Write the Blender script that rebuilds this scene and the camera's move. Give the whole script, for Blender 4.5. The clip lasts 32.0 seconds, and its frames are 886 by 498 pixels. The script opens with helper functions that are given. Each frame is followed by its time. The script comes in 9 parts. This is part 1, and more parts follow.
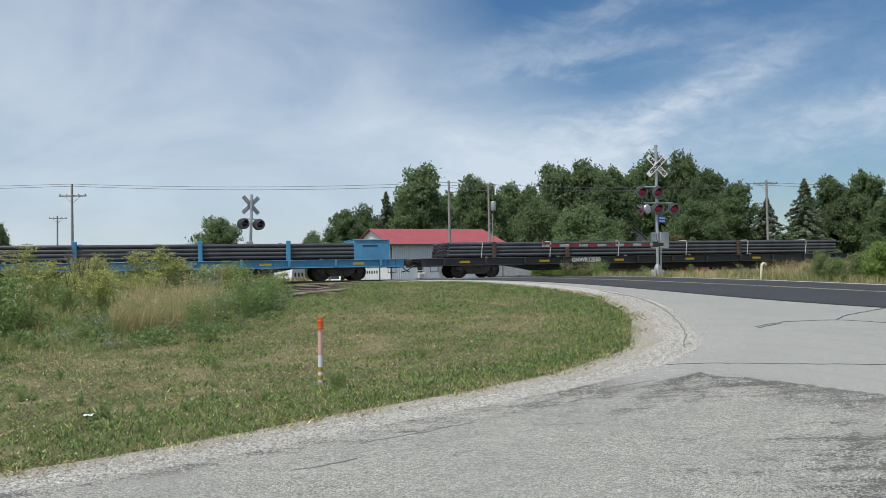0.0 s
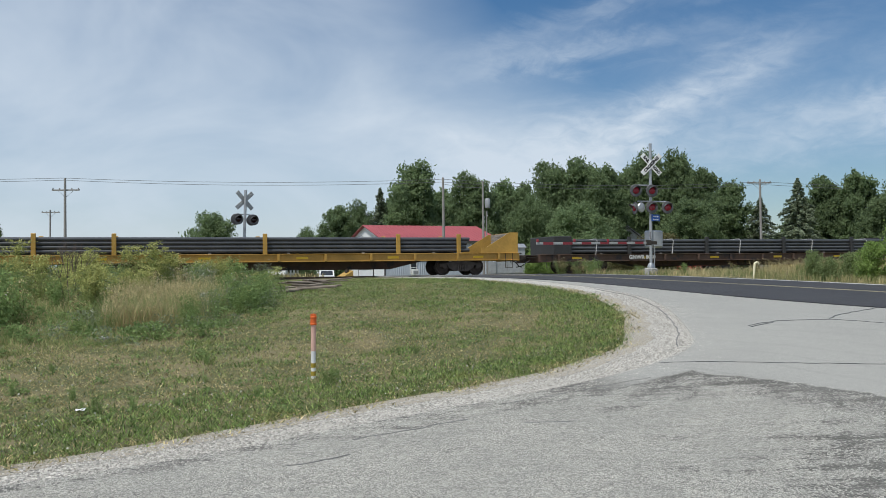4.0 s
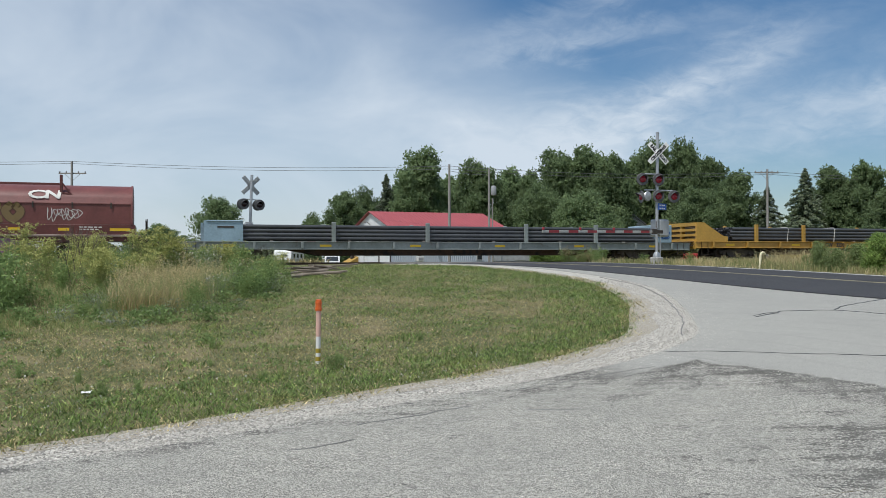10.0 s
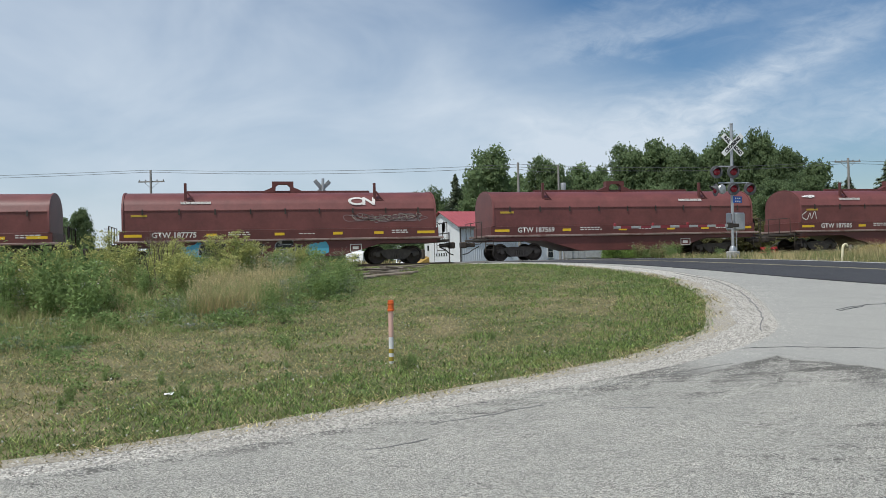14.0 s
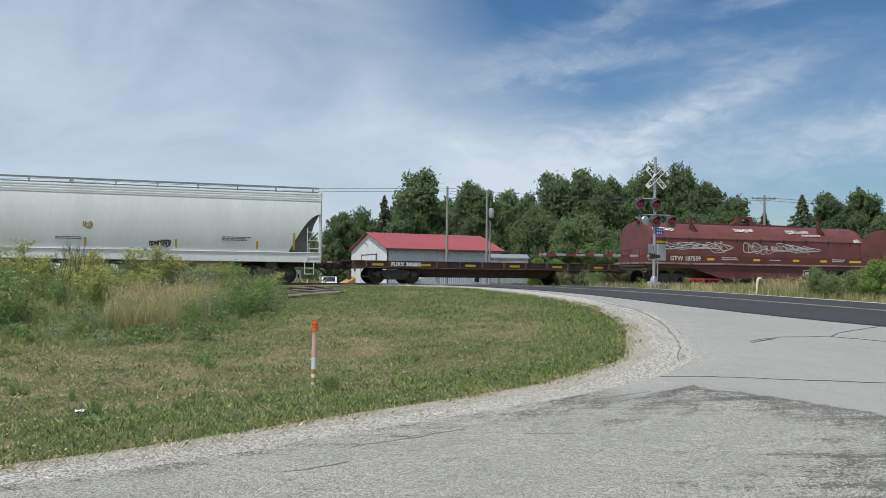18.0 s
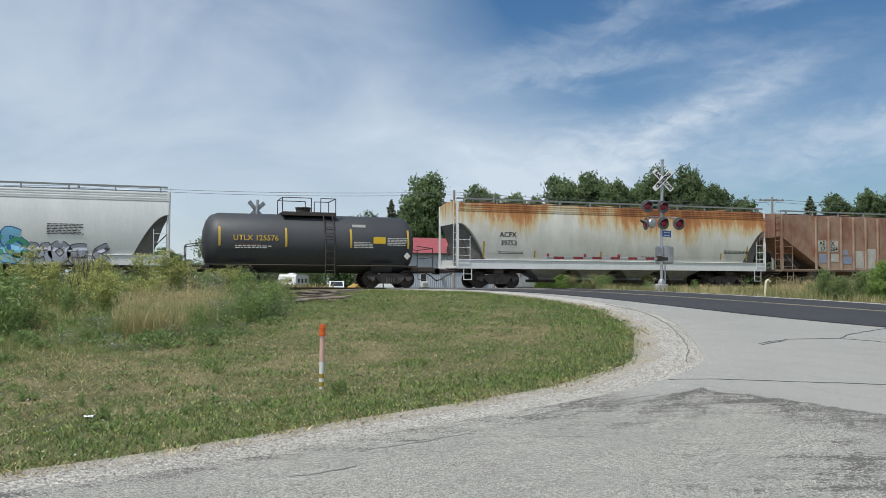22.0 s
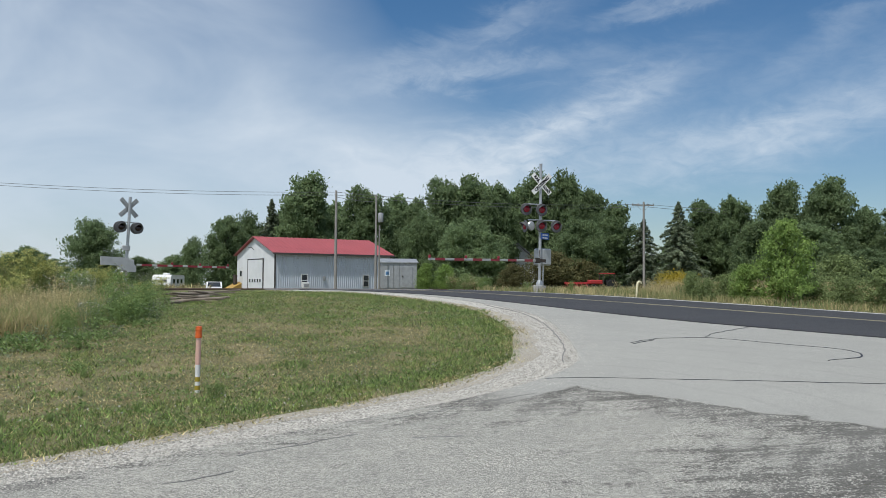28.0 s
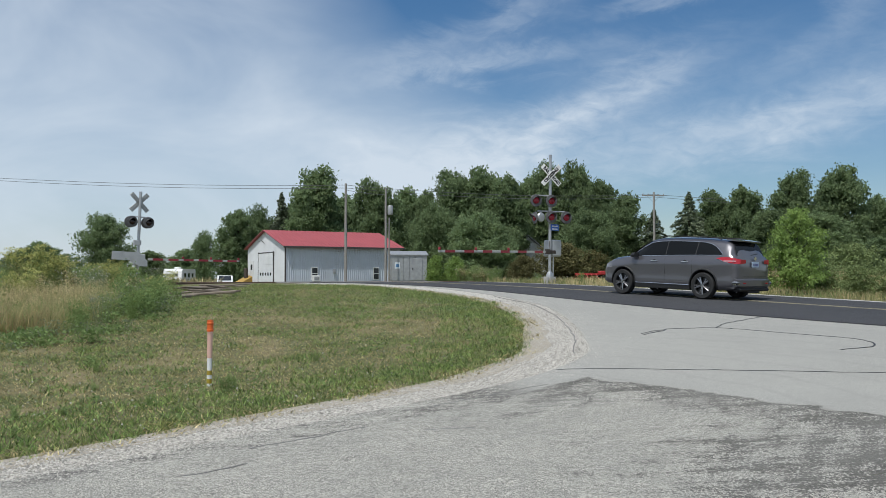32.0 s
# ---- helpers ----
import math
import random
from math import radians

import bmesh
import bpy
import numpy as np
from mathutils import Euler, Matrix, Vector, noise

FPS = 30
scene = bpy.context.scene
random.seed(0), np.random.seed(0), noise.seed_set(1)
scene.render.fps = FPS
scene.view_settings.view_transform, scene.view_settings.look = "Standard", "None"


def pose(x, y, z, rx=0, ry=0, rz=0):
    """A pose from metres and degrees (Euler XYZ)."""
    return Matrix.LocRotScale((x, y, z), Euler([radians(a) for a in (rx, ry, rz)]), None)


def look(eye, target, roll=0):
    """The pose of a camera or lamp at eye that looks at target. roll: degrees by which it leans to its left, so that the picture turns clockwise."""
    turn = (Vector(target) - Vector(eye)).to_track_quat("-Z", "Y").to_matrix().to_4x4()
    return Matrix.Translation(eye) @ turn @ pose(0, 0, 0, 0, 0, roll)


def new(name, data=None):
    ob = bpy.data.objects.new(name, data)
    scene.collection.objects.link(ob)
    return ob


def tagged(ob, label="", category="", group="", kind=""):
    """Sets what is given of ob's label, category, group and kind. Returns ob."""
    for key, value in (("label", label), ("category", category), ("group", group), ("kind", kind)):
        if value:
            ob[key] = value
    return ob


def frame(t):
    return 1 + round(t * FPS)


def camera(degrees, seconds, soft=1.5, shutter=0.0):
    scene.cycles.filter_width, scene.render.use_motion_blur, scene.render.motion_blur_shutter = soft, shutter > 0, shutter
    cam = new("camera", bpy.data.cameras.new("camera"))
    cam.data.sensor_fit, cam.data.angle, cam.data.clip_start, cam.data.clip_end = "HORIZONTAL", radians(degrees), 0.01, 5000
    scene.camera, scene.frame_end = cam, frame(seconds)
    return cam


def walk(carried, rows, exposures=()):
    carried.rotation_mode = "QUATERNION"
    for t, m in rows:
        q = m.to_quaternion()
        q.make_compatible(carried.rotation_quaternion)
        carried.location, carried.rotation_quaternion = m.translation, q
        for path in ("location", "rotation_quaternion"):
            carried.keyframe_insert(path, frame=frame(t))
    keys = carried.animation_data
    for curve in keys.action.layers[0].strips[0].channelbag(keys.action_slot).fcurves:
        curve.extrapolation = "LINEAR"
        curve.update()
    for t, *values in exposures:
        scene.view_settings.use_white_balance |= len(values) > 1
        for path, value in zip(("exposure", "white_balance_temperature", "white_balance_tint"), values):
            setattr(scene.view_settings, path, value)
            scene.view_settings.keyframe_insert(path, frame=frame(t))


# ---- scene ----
EXPO, KELVIN, TINT = 0.05, 6350, 8
SKY_STRENGTH = 0.082
CLOUD = (7.8, 8.6, 9.6, 1.0)
EYE = Vector((0.0, 0.0, 0.2))      # rail top is z = 0, the track runs along x


def aim(yaw, pitch, roll):
    """A pose at the eye from degrees: yaw to the left of +y, pitch up, roll as in look()."""
    a, b = radians(yaw), radians(pitch)
    way = Vector((-math.sin(a) * math.cos(b), math.cos(a) * math.cos(b), math.sin(b)))
    return look(EYE, EYE + way, roll)


cam = camera(53.9, 32.0, soft=0.5)
walk(cam, [(t, aim(yaw, pitch, roll)) for t, yaw, pitch, roll in (
    (0.0, -18.29, 1.67, -1.11),
    (0.5, -18.63, 1.53, -0.80),
    (1.0, -18.69, 1.51, -0.79),
    (1.5, -18.69, 1.52, -0.75),
    (2.0, -18.72, 1.53, -0.73),
    (2.5, -18.72, 1.53, -0.73),
    (3.0, -18.71, 1.51, -0.76),
    (3.5, -18.70, 1.48, -0.73),
    (5.5, -18.67, 1.39, -0.70),
    (6.0, -18.65, 1.34, -0.68),
    (6.5, -18.64, 1.32, -0.67),
    (7.0, -18.64, 1.32, -0.69),
    (7.5, -18.65, 1.28, -0.66),
    (8.0, -18.43, 0.76, -0.23),
    (8.5, -18.41, 0.66, -0.13),
    (9.0, -18.39, 0.66, -0.13),
    (9.5, -18.38, 0.64, -0.09),
    (10.0, -18.32, 0.60, -0.14),
    (10.5, -18.34, 0.63, -0.18),
    (11.0, -18.35, 0.60, -0.12),
    (11.5, -18.32, 0.62, -0.20),
    (12.0, -18.28, 0.58, -0.16),
    (12.5, -17.24, 0.70, -0.76),
    (13.0, -15.33, 0.75, -1.13),
    (13.5, -13.66, 0.62, -1.22),
    (14.0, -13.70, 0.61, -1.28),
    (14.5, -14.63, 0.64, -1.18),
    (15.0, -15.99, 1.22, -0.45),
    (15.5, -17.30, 1.55, 0.34),
    (17.5, -18.03, 1.87, 0.49),
    (18.0, -18.49, 2.04, 0.55),
    (18.5, -18.71, 2.13, 0.46),
    (19.0, -18.77, 2.15, 0.44),
    (19.5, -18.96, 2.27, 0.36),
    (20.0, -19.01, 2.29, 0.32),
    (20.5, -19.00, 2.28, 0.35),
    (21.0, -19.04, 2.27, 0.39),
    (21.5, -19.07, 2.28, 0.36),
    (22.0, -18.02, 2.29, 0.22),
    (22.1, -16.72, 2.29, 0.10),
    (22.2, -14.95, 2.28, -0.02),
    (22.3, -13.33, 2.28, -0.13),
    (22.4, -11.77, 2.27, -0.25),
    (22.5, -10.50, 2.27, -0.36),
    (22.6, -10.61, 2.27, -0.35),
    (22.7, -10.61, 2.27, -0.34),
    (22.8, -10.61, 2.27, -0.33),
    (22.9, -10.65, 2.28, -0.31),
    (23.0, -11.10, 2.28, -0.30),
    (23.1, -12.29, 2.29, -0.22),
    (23.2, -13.62, 2.31, -0.14),
    (23.4, -16.43, 2.33, 0.02),
    (23.5, -17.71, 2.35, 0.10),
    (23.6, -19.40, 2.37, 0.12),
    (23.8, -22.19, 2.42, 0.14),
    (24.0, -24.20, 2.47, 0.17),
    (24.1, -25.06, 2.49, 0.19),
    (24.3, -26.02, 2.51, 0.22),
    (24.5, -26.02, 2.54, 0.26),
    (25.0, -26.03, 2.59, 0.23),
    (25.5, -25.98, 2.56, 0.30),
    (27.5, -25.88, 2.47, 0.40),
    (28.0, -25.77, 2.39, 0.32),
    (28.5, -25.77, 2.39, 0.32),
    (29.0, -25.67, 2.33, 0.29),
    (29.5, -25.50, 2.22, 0.09),
    (30.0, -25.49, 2.21, 0.12),
    (30.5, -25.47, 2.20, 0.12),
    (31.0, -25.42, 2.12, 0.07),
    (31.5, -25.23, 1.93, -0.09),
    (32.0, -25.12, 1.87, -0.11),
)], exposures=[(0.0, EXPO, KELVIN, TINT), (32.0, EXPO, KELVIN, TINT)])

# ---- light ----
SUN_WAY = Vector((-0.42, -0.24, 0.95)).normalized()     # towards the sun
sun_data = bpy.data.lights.new("sun", "SUN")
sun_data.energy, sun_data.angle, sun_data.color = 3.6, radians(0.6), (1.0, 0.965, 0.91)
sun = new("sun", sun_data)
sun.matrix_world = look((0, 0, 60), Vector((0, 0, 60)) - SUN_WAY)


def sky_world():
    """Clear sky with thin streaks and a veil of high cloud."""
    world = bpy.data.worlds.new("sky")
    world.use_nodes = True
    scene.world = world
    nt = world.node_tree
    nt.nodes.clear()
    N, L = nt.nodes.new, nt.links.new

    def m(op, a, b=None, c=None, clamp=False):
        n = N("ShaderNodeMath")
        n.operation, n.use_clamp = op, clamp
        for i, v in enumerate((a, b, c)):
            if v is None:
                continue
            if isinstance(v, (int, float)):
                n.inputs[i].default_value = v
            else:
                L(v, n.inputs[i])
        return n.outputs[0]

    sky = N("ShaderNodeTexSky")
    sky.sky_type, sky.sun_disc = "NISHITA", False
    sky.sun_elevation = math.asin(SUN_WAY.z)
    sky.sun_rotation = math.atan2(SUN_WAY.x, SUN_WAY.y)
    sky.altitude, sky.air_density, sky.dust_density, sky.ozone_density = 200, 1.0, 0.6, 3.0
    co = N("ShaderNodeTexCoord")
    sep = N("ShaderNodeSeparateXYZ")
    L(co.outputs["Generated"], sep.inputs[0])
    az = m("MULTIPLY", m("ARCTAN2", sep.outputs[0], sep.outputs[1]), 57.2958)
    el = m("MULTIPLY", m("ARCSINE", sep.outputs[2]), 57.2958)
    comb = N("ShaderNodeCombineXYZ")
    L(az, comb.inputs[0]), L(el, comb.inputs[1])

    def noise_at(scale, detail, rough, sx, sy, rot, distortion=0.0):
        mp = N("ShaderNodeMapping")
        mp.inputs["Scale"].default_value = (sx, sy, 1)
        mp.inputs["Rotation"].default_value = (0, 0, radians(rot))
        L(comb.outputs[0], mp.inputs[0])
        t = N("ShaderNodeTexNoise")
        t.inputs["Scale"].default_value, t.inputs["Detail"].default_value = scale, detail
        t.inputs["Roughness"].default_value, t.inputs["Distortion"].default_value = rough, distortion
        L(mp.outputs[0], t.inputs["Vector"])
        return t.outputs["Fac"]

    wisps = noise_at(0.16, 7, 0.62, 1.0, 2.6, -22, 0.9)
    fine = noise_at(0.55, 6, 0.6, 1.0, 2.2, -28, 0.6)
    bend = noise_at(0.10, 3, 0.5, 1.0, 1.0, 0)
    azb = m("ADD", az, m("MULTIPLY", m("SUBTRACT", bend, 0.5), 5.0))
    elb = m("ADD", el, m("MULTIPLY", m("SUBTRACT", wisps, 0.5), 4.2))
    total = None
    # centre azimuth, elevation, half length, half width, slope, strength
    for a, e, ln, wd, slope, k in ((36.0, 11.4, 5.8, 1.4, 24, 0.72), (30.2, 8.7, 5.5, 1.8, 24, 0.55),
                                   (30.0, 14.2, 6.5, 0.9, 4, 0.44), (28.5, 16.4, 5.5, 0.8, 18, 0.42),
                                   (24.5, 13.2, 3.8, 0.7, 6, 0.3), (44.5, 9.2, 9.0, 1.5, 10, 0.76),
                                   (41.0, 17.6, 6.0, 0.5, 8, 0.4), (24.0, 8.0, 9.0, 2.0, 8, 0.38),
                                   (33.0, 6.2, 9.0, 1.2, 4, 0.22), (50.0, 15.0, 6.0, 0.8, 25, 0.25), (56.0, 12.0, 9.0, 3.0, 5, 0.35)):
        c, s = math.cos(radians(slope)), math.sin(radians(slope))
        da, de = m("SUBTRACT", azb, a), m("SUBTRACT", elb, e)
        u = m("ADD", m("MULTIPLY", da, c / ln), m("MULTIPLY", de, s / ln))
        v = m("ADD", m("MULTIPLY", da, -s / wd), m("MULTIPLY", de, c / wd))
        r2 = m("ADD", m("MULTIPLY", u, u), m("MULTIPLY", v, v))
        blob = m("MULTIPLY", m("EXPONENT", m("MULTIPLY", r2, -0.8)), k)
        total = blob if total is None else m("ADD", total, blob)
    streak = m("MULTIPLY", total, m("MAXIMUM", m("MULTIPLY", m("ADD", fine, 0.12), 1.25), 0.3))
    # broad veil: thick away from the clear patch of blue
    side = m("MULTIPLY", m("SUBTRACT", 33.5, m("ADD", azb, m("MULTIPLY", m("SUBTRACT", el, 8), 1.15))), 0.075, clamp=True)
    far = m("MULTIPLY", m("SUBTRACT", m("ABSOLUTE", az), 75.0), 0.03, clamp=True)
    veil = m("MAXIMUM", side, far)
    patch = m("ADD", 0.72, m("MULTIPLY", m("SUBTRACT", noise_at(0.06, 5, 0.55, 1.0, 1.8, -20, 0.5), 0.5), 1.5))
    veil = m("MULTIPLY", veil, patch)
    low = m("EXPONENT", m("MULTIPLY", m("MAXIMUM", el, 0.0), -0.17))
    cover = m("ADD", m("ADD", m("MULTIPLY", veil, 0.85), m("MULTIPLY", streak, 0.76)), m("MULTIPLY", low, 0.23))
    cover = m("MINIMUM", cover, 0.93)
    mix = N("ShaderNodeMix")
    mix.data_type = "RGBA"
    L(cover, mix.inputs["Factor"])
    hue = N("ShaderNodeHueSaturation")
    hue.inputs["Saturation"].default_value, hue.inputs["Value"].default_value = 1.26, 1.0
    L(sky.outputs[0], hue.inputs["Color"])
    L(hue.outputs[0], mix.inputs["A"])
    mix.inputs["B"].default_value = CLOUD
    bg = N("ShaderNodeBackground")
    bg.inputs["Strength"].default_value = SKY_STRENGTH
    L(mix.outputs["Result"], bg.inputs[0])
    out = N("ShaderNodeOutputWorld")
    L(bg.outputs[0], out.inputs[0])


sky_world()


# ---- materials ----
def material(name, color, rough=0.6, metal=0.0, second=None, scale=3.0, amount=0.5, bump=0.0, bump_scale=40.0,
             stain=None, stain_scale=0.6, stain_at=0.55, stain_z=None, stretch=(1, 1, 1), per_object=0.0, per_island=0.0, trans=0.0, spec=0.5, emit=0.0):
    """A surface with a grain between two colours, an optional stain of a third one, and fine relief."""
    mat = bpy.data.materials.new(name)
    mat.use_nodes = True
    nt = mat.node_tree
    N, L = nt.nodes.new, nt.links.new
    bsdf = nt.nodes["Principled BSDF"]
    bsdf.inputs["Roughness"].default_value, bsdf.inputs["Metallic"].default_value = rough, metal
    bsdf.inputs["Specular IOR Level"].default_value = spec
    co = N("ShaderNodeTexCoord")
    mp = N("ShaderNodeMapping")
    mp.inputs["Scale"].default_value = stretch
    L(co.outputs["Object"], mp.inputs[0])

    def tex(s, detail=5.0, r=0.6):
        t = N("ShaderNodeTexNoise")
        t.inputs["Scale"].default_value, t.inputs["Detail"].default_value, t.inputs["Roughness"].default_value = s, detail, r
        L(mp.outputs[0], t.inputs["Vector"])
        return t.outputs["Fac"]

    def ramp(fac, lo, hi):
        n = N("ShaderNodeMapRange")
        n.interpolation_type = "SMOOTHSTEP"
        n.inputs["From Min"].default_value, n.inputs["From Max"].default_value = lo, hi
        L(fac, n.inputs["Value"])
        return n.outputs["Result"]

    def mix(fac, a, b):
        n = N("ShaderNodeMix")
        n.data_type = "RGBA"
        L(fac, n.inputs["Factor"])
        for v, s in ((a, "A"), (b, "B")):
            if isinstance(v, tuple):
                n.inputs[s].default_value = (*v[:3], 1)
            else:
                L(v, n.inputs[s])
        return n.outputs["Result"]

    second = second or tuple(c * (1 - amount * 0.45) for c in color[:3])
    col = mix(ramp(tex(scale), 0.5 - 0.28, 0.5 + 0.28), color, second)
    fine = ramp(tex(scale * 9, 3), 0.3, 0.75)
    hsv = N("ShaderNodeHueSaturation")
    mul = N("ShaderNodeMath")
    mul.operation = "MULTIPLY_ADD"
    L(fine, mul.inputs[0])
    mul.inputs[1].default_value, mul.inputs[2].default_value = 0.22 * amount, 1.0 - 0.11 * amount
    val = mul.outputs[0]
    for kind, k in (("obj", per_object), ("geo", per_island)):
        if k:
            info = N("ShaderNodeObjectInfo") if kind == "obj" else N("ShaderNodeNewGeometry")
            o = info.outputs["Random"] if kind == "obj" else info.outputs["Random Per Island"]
            a = N("ShaderNodeMath")
            a.operation = "MULTIPLY_ADD"
            L(o, a.inputs[0])
            a.inputs[1].default_value, a.inputs[2].default_value = k, 1 - k / 2
            b = N("ShaderNodeMath")
            b.operation = "MULTIPLY"
            L(a.outputs[0], b.inputs[0]), L(val, b.inputs[1])
            val = b.outputs[0]
    L(val, hsv.inputs["Value"])
    L(col, hsv.inputs["Color"])
    col = hsv.outputs["Color"]
    if stain:
        patch = tex(stain_scale, 8, 0.68)
        if stain_z:
            sep = N("ShaderNodeSeparateXYZ")
            L(co.outputs["Object"], sep.inputs[0])
            low = N("ShaderNodeMath")
            low.operation = "MULTIPLY_ADD"
            L(ramp(sep.outputs[2], *stain_z), low.inputs[0])
            low.inputs[1].default_value = 0.34
            L(patch, low.inputs[2])
            patch = low.outputs[0]
        col = mix(ramp(patch, stain_at, stain_at + 0.13), col, stain)
    L(col, bsdf.inputs["Base Color"])
    if bump:
        b = N("ShaderNodeBump")
        b.inputs["Strength"].default_value, b.inputs["Distance"].default_value = min(1.0, bump), 0.02
        L(tex(bump_scale, 6), b.inputs["Height"])
        L(b.outputs[0], bsdf.inputs["Normal"])
    if emit:
        L(col, bsdf.inputs["Emission Color"])
        bsdf.inputs["Emission Strength"].default_value = emit
    if trans:
        tl = N("ShaderNodeBsdfTranslucent")
        L(col, tl.inputs["Color"])
        add = N("ShaderNodeMixShader")
        add.inputs[0].default_value = trans
        L(bsdf.outputs[0], add.inputs[1]), L(tl.outputs[0], add.inputs[2])
        L(add.outputs[0], nt.nodes["Material Output"].inputs["Surface"])
    return mat


# ---- mesh building ----
class Form:
    """Collects vertices and faces; one Form becomes one mesh."""

    def __init__(self):
        self.v, self.f = [], []

    def add(self, verts, faces):
        n = len(self.v)
        self.v += [tuple(p) for p in verts]
        self.f += [tuple(i + n for i in f) for f in faces]
        return self

    def box(self, x0, x1, y0, y1, z0, z1, m=None, c=0.0):
        """A box with edges chamfered by c."""
        cx, cy, cz = (x0 + x1) / 2, (y0 + y1) / 2, (z0 + z1) / 2
        hx, hy, hz = abs(x1 - x0) / 2, abs(y1 - y0) / 2, abs(z1 - z0) / 2
        if c <= 0:
            v = [Vector((cx + a * hx, cy + b * hy, cz + d * hz)) for a in (-1, 1) for b in (-1, 1) for d in (-1, 1)]
            f = [(0, 1, 3, 2), (4, 6, 7, 5), (0, 4, 5, 1), (2, 3, 7, 6), (0, 2, 6, 4), (1, 5, 7, 3)]
        else:
            c = min(c, hx * 0.9, hy * 0.9, hz * 0.9)
            v, f = [], []
            idx = {}
            for a in (-1, 1):
                for b in (-1, 1):
                    for d in (-1, 1):
                        for k in range(3):
                            p = [cx + a * (hx - (0 if k == 0 else c)), cy + b * (hy - (0 if k == 1 else c)), cz + d * (hz - (0 if k == 2 else c))]
                            idx[a, b, d, k] = len(v)
                            v.append(Vector(p))
            S = (-1, 1)
            for s in S:
                f.append(tuple(idx[s, b, d, 0] for b, d in ((-1, -1), (1, -1), (1, 1), (-1, 1))[::s]))
                f.append(tuple(idx[a, s, d, 1] for a, d in ((-1, -1), (-1, 1), (1, 1), (1, -1))[::s]))
                f.append(tuple(idx[a, b, s, 2] for a, b in ((-1, -1), (1, -1), (1, 1), (-1, 1))[::s]))
            for s in S:
                for r in S:
                    f.append((idx[-1, s, r, 1], idx[1, s, r, 1], idx[1, s, r, 2], idx[-1, s, r, 2])[::-s * r])
                    f.append((idx[s, -1, r, 0], idx[s, 1, r, 0], idx[s, 1, r, 2], idx[s, -1, r, 2])[::s * r])
                    f.append((idx[s, r, -1, 0], idx[s, r, 1, 0], idx[s, r, 1, 1], idx[s, r, -1, 1])[::-s * r])
            for a in S:
                for b in S:
                    for d in S:
                        f.append(tuple(idx[a, b, d, k] for k in range(3))[::a * b * d])
        if m is not None:
            v = [m @ p for p in v]
        return self.add(v, f)

    def rod(self, p, q, r0, r1=None, n=10, caps=True):
        p, q = Vector(p), Vector(q)
        r1 = r0 if r1 is None else r1
        t = (q - p).to_track_quat("Z", "Y").to_matrix()
        v = [p + t @ Vector((r0 * math.cos(6.2832 * i / n), r0 * math.sin(6.2832 * i / n), 0)) for i in range(n)]
        v += [q + t @ Vector((r1 * math.cos(6.2832 * i / n), r1 * math.sin(6.2832 * i / n), 0)) for i in range(n)]
        f = [(i, (i + 1) % n, n + (i + 1) % n, n + i) for i in range(n)]
        if caps:
            f += [tuple(range(n))[::-1], tuple(range(n, 2 * n))]
        return self.add(v, f)

    def path(self, pts, r, n=6):
        """One bent tube through the points."""
        p = [Vector(q) for q in pts]
        rings, u = [], None
        for i, q in enumerate(p):
            d0 = (q - p[i - 1]).normalized() if i else (p[1] - p[0]).normalized()
            d1 = (p[i + 1] - q).normalized() if i < len(p) - 1 else d0
            t = d0 + d1
            t = t.normalized() if t.length > 1e-6 else d0
            if u is None:
                u = t.orthogonal()
            u = u - t * u.dot(t)
            u = u.normalized() if u.length > 1e-6 else t.orthogonal().normalized()
            w = t.cross(u)
            k = r / max(0.5, t.dot(d0))
            rings.append([q + (u * math.cos(6.2832 * j / n) + w * math.sin(6.2832 * j / n)) * k for j in range(n)])
        return self.loft(rings)

    def prism(self, pts, a, b, axis="x"):
        """The outline pts drawn out along an axis; (y, z), (x, z) or (x, y) pairs."""
        def at(p, k):
            return {"x": (k, p[0], p[1]), "y": (p[0], k, p[1]), "z": (p[0], p[1], k)}[axis]
        n = len(pts)
        v = [at(p, a) for p in pts] + [at(p, b) for p in pts]
        f = [(i, (i + 1) % n, n + (i + 1) % n, n + i) for i in range(n)] + [tuple(range(n))[::-1], tuple(range(n, 2 * n))]
        return self.add(v, f)

    def loft(self, rings, closed=True, caps=True):
        n = len(rings[0])
        v = [p for r in rings for p in r]
        f = []
        for k in range(len(rings) - 1):
            for i in range(n if closed else n - 1):
                j = (i + 1) % n
                f.append((k * n + i, k * n + j, (k + 1) * n + j, (k + 1) * n + i))
        if caps:
            f += [tuple(range(n))[::-1], tuple(range((len(rings) - 1) * n, len(rings) * n))]
        return self.add(v, f)

    def lathe(self, prof, origin=(0, 0, 0), axis="z", n=16, caps=True):
        """prof: (radius, height) pairs turned about an axis."""
        o = Vector(origin)
        rings = []
        for r, h in prof:
            ring = []
            for i in range(n):
                c, s = r * math.cos(6.2832 * i / n), r * math.sin(6.2832 * i / n)
                ring.append(o + Vector({"z": (c, s, h), "y": (s, h, c), "x": (h, c, s)}[axis]))
            rings.append(ring)
        return self.loft(rings, caps=caps)

    def mesh(self, name, mat=None, smooth=35, normals=True):
        me = bpy.data.meshes.new(name)
        me.from_pydata(self.v, [], self.f)
        if normals:
            bm = bmesh.new()
            bm.from_mesh(me)
            bmesh.ops.recalc_face_normals(bm, faces=bm.faces)
            bm.to_mesh(me)
            bm.free()
        if smooth:
            me.shade_smooth()
            me.set_sharp_from_angle(angle=radians(smooth))
        if mat:
            me.materials.append(mat)
        return me


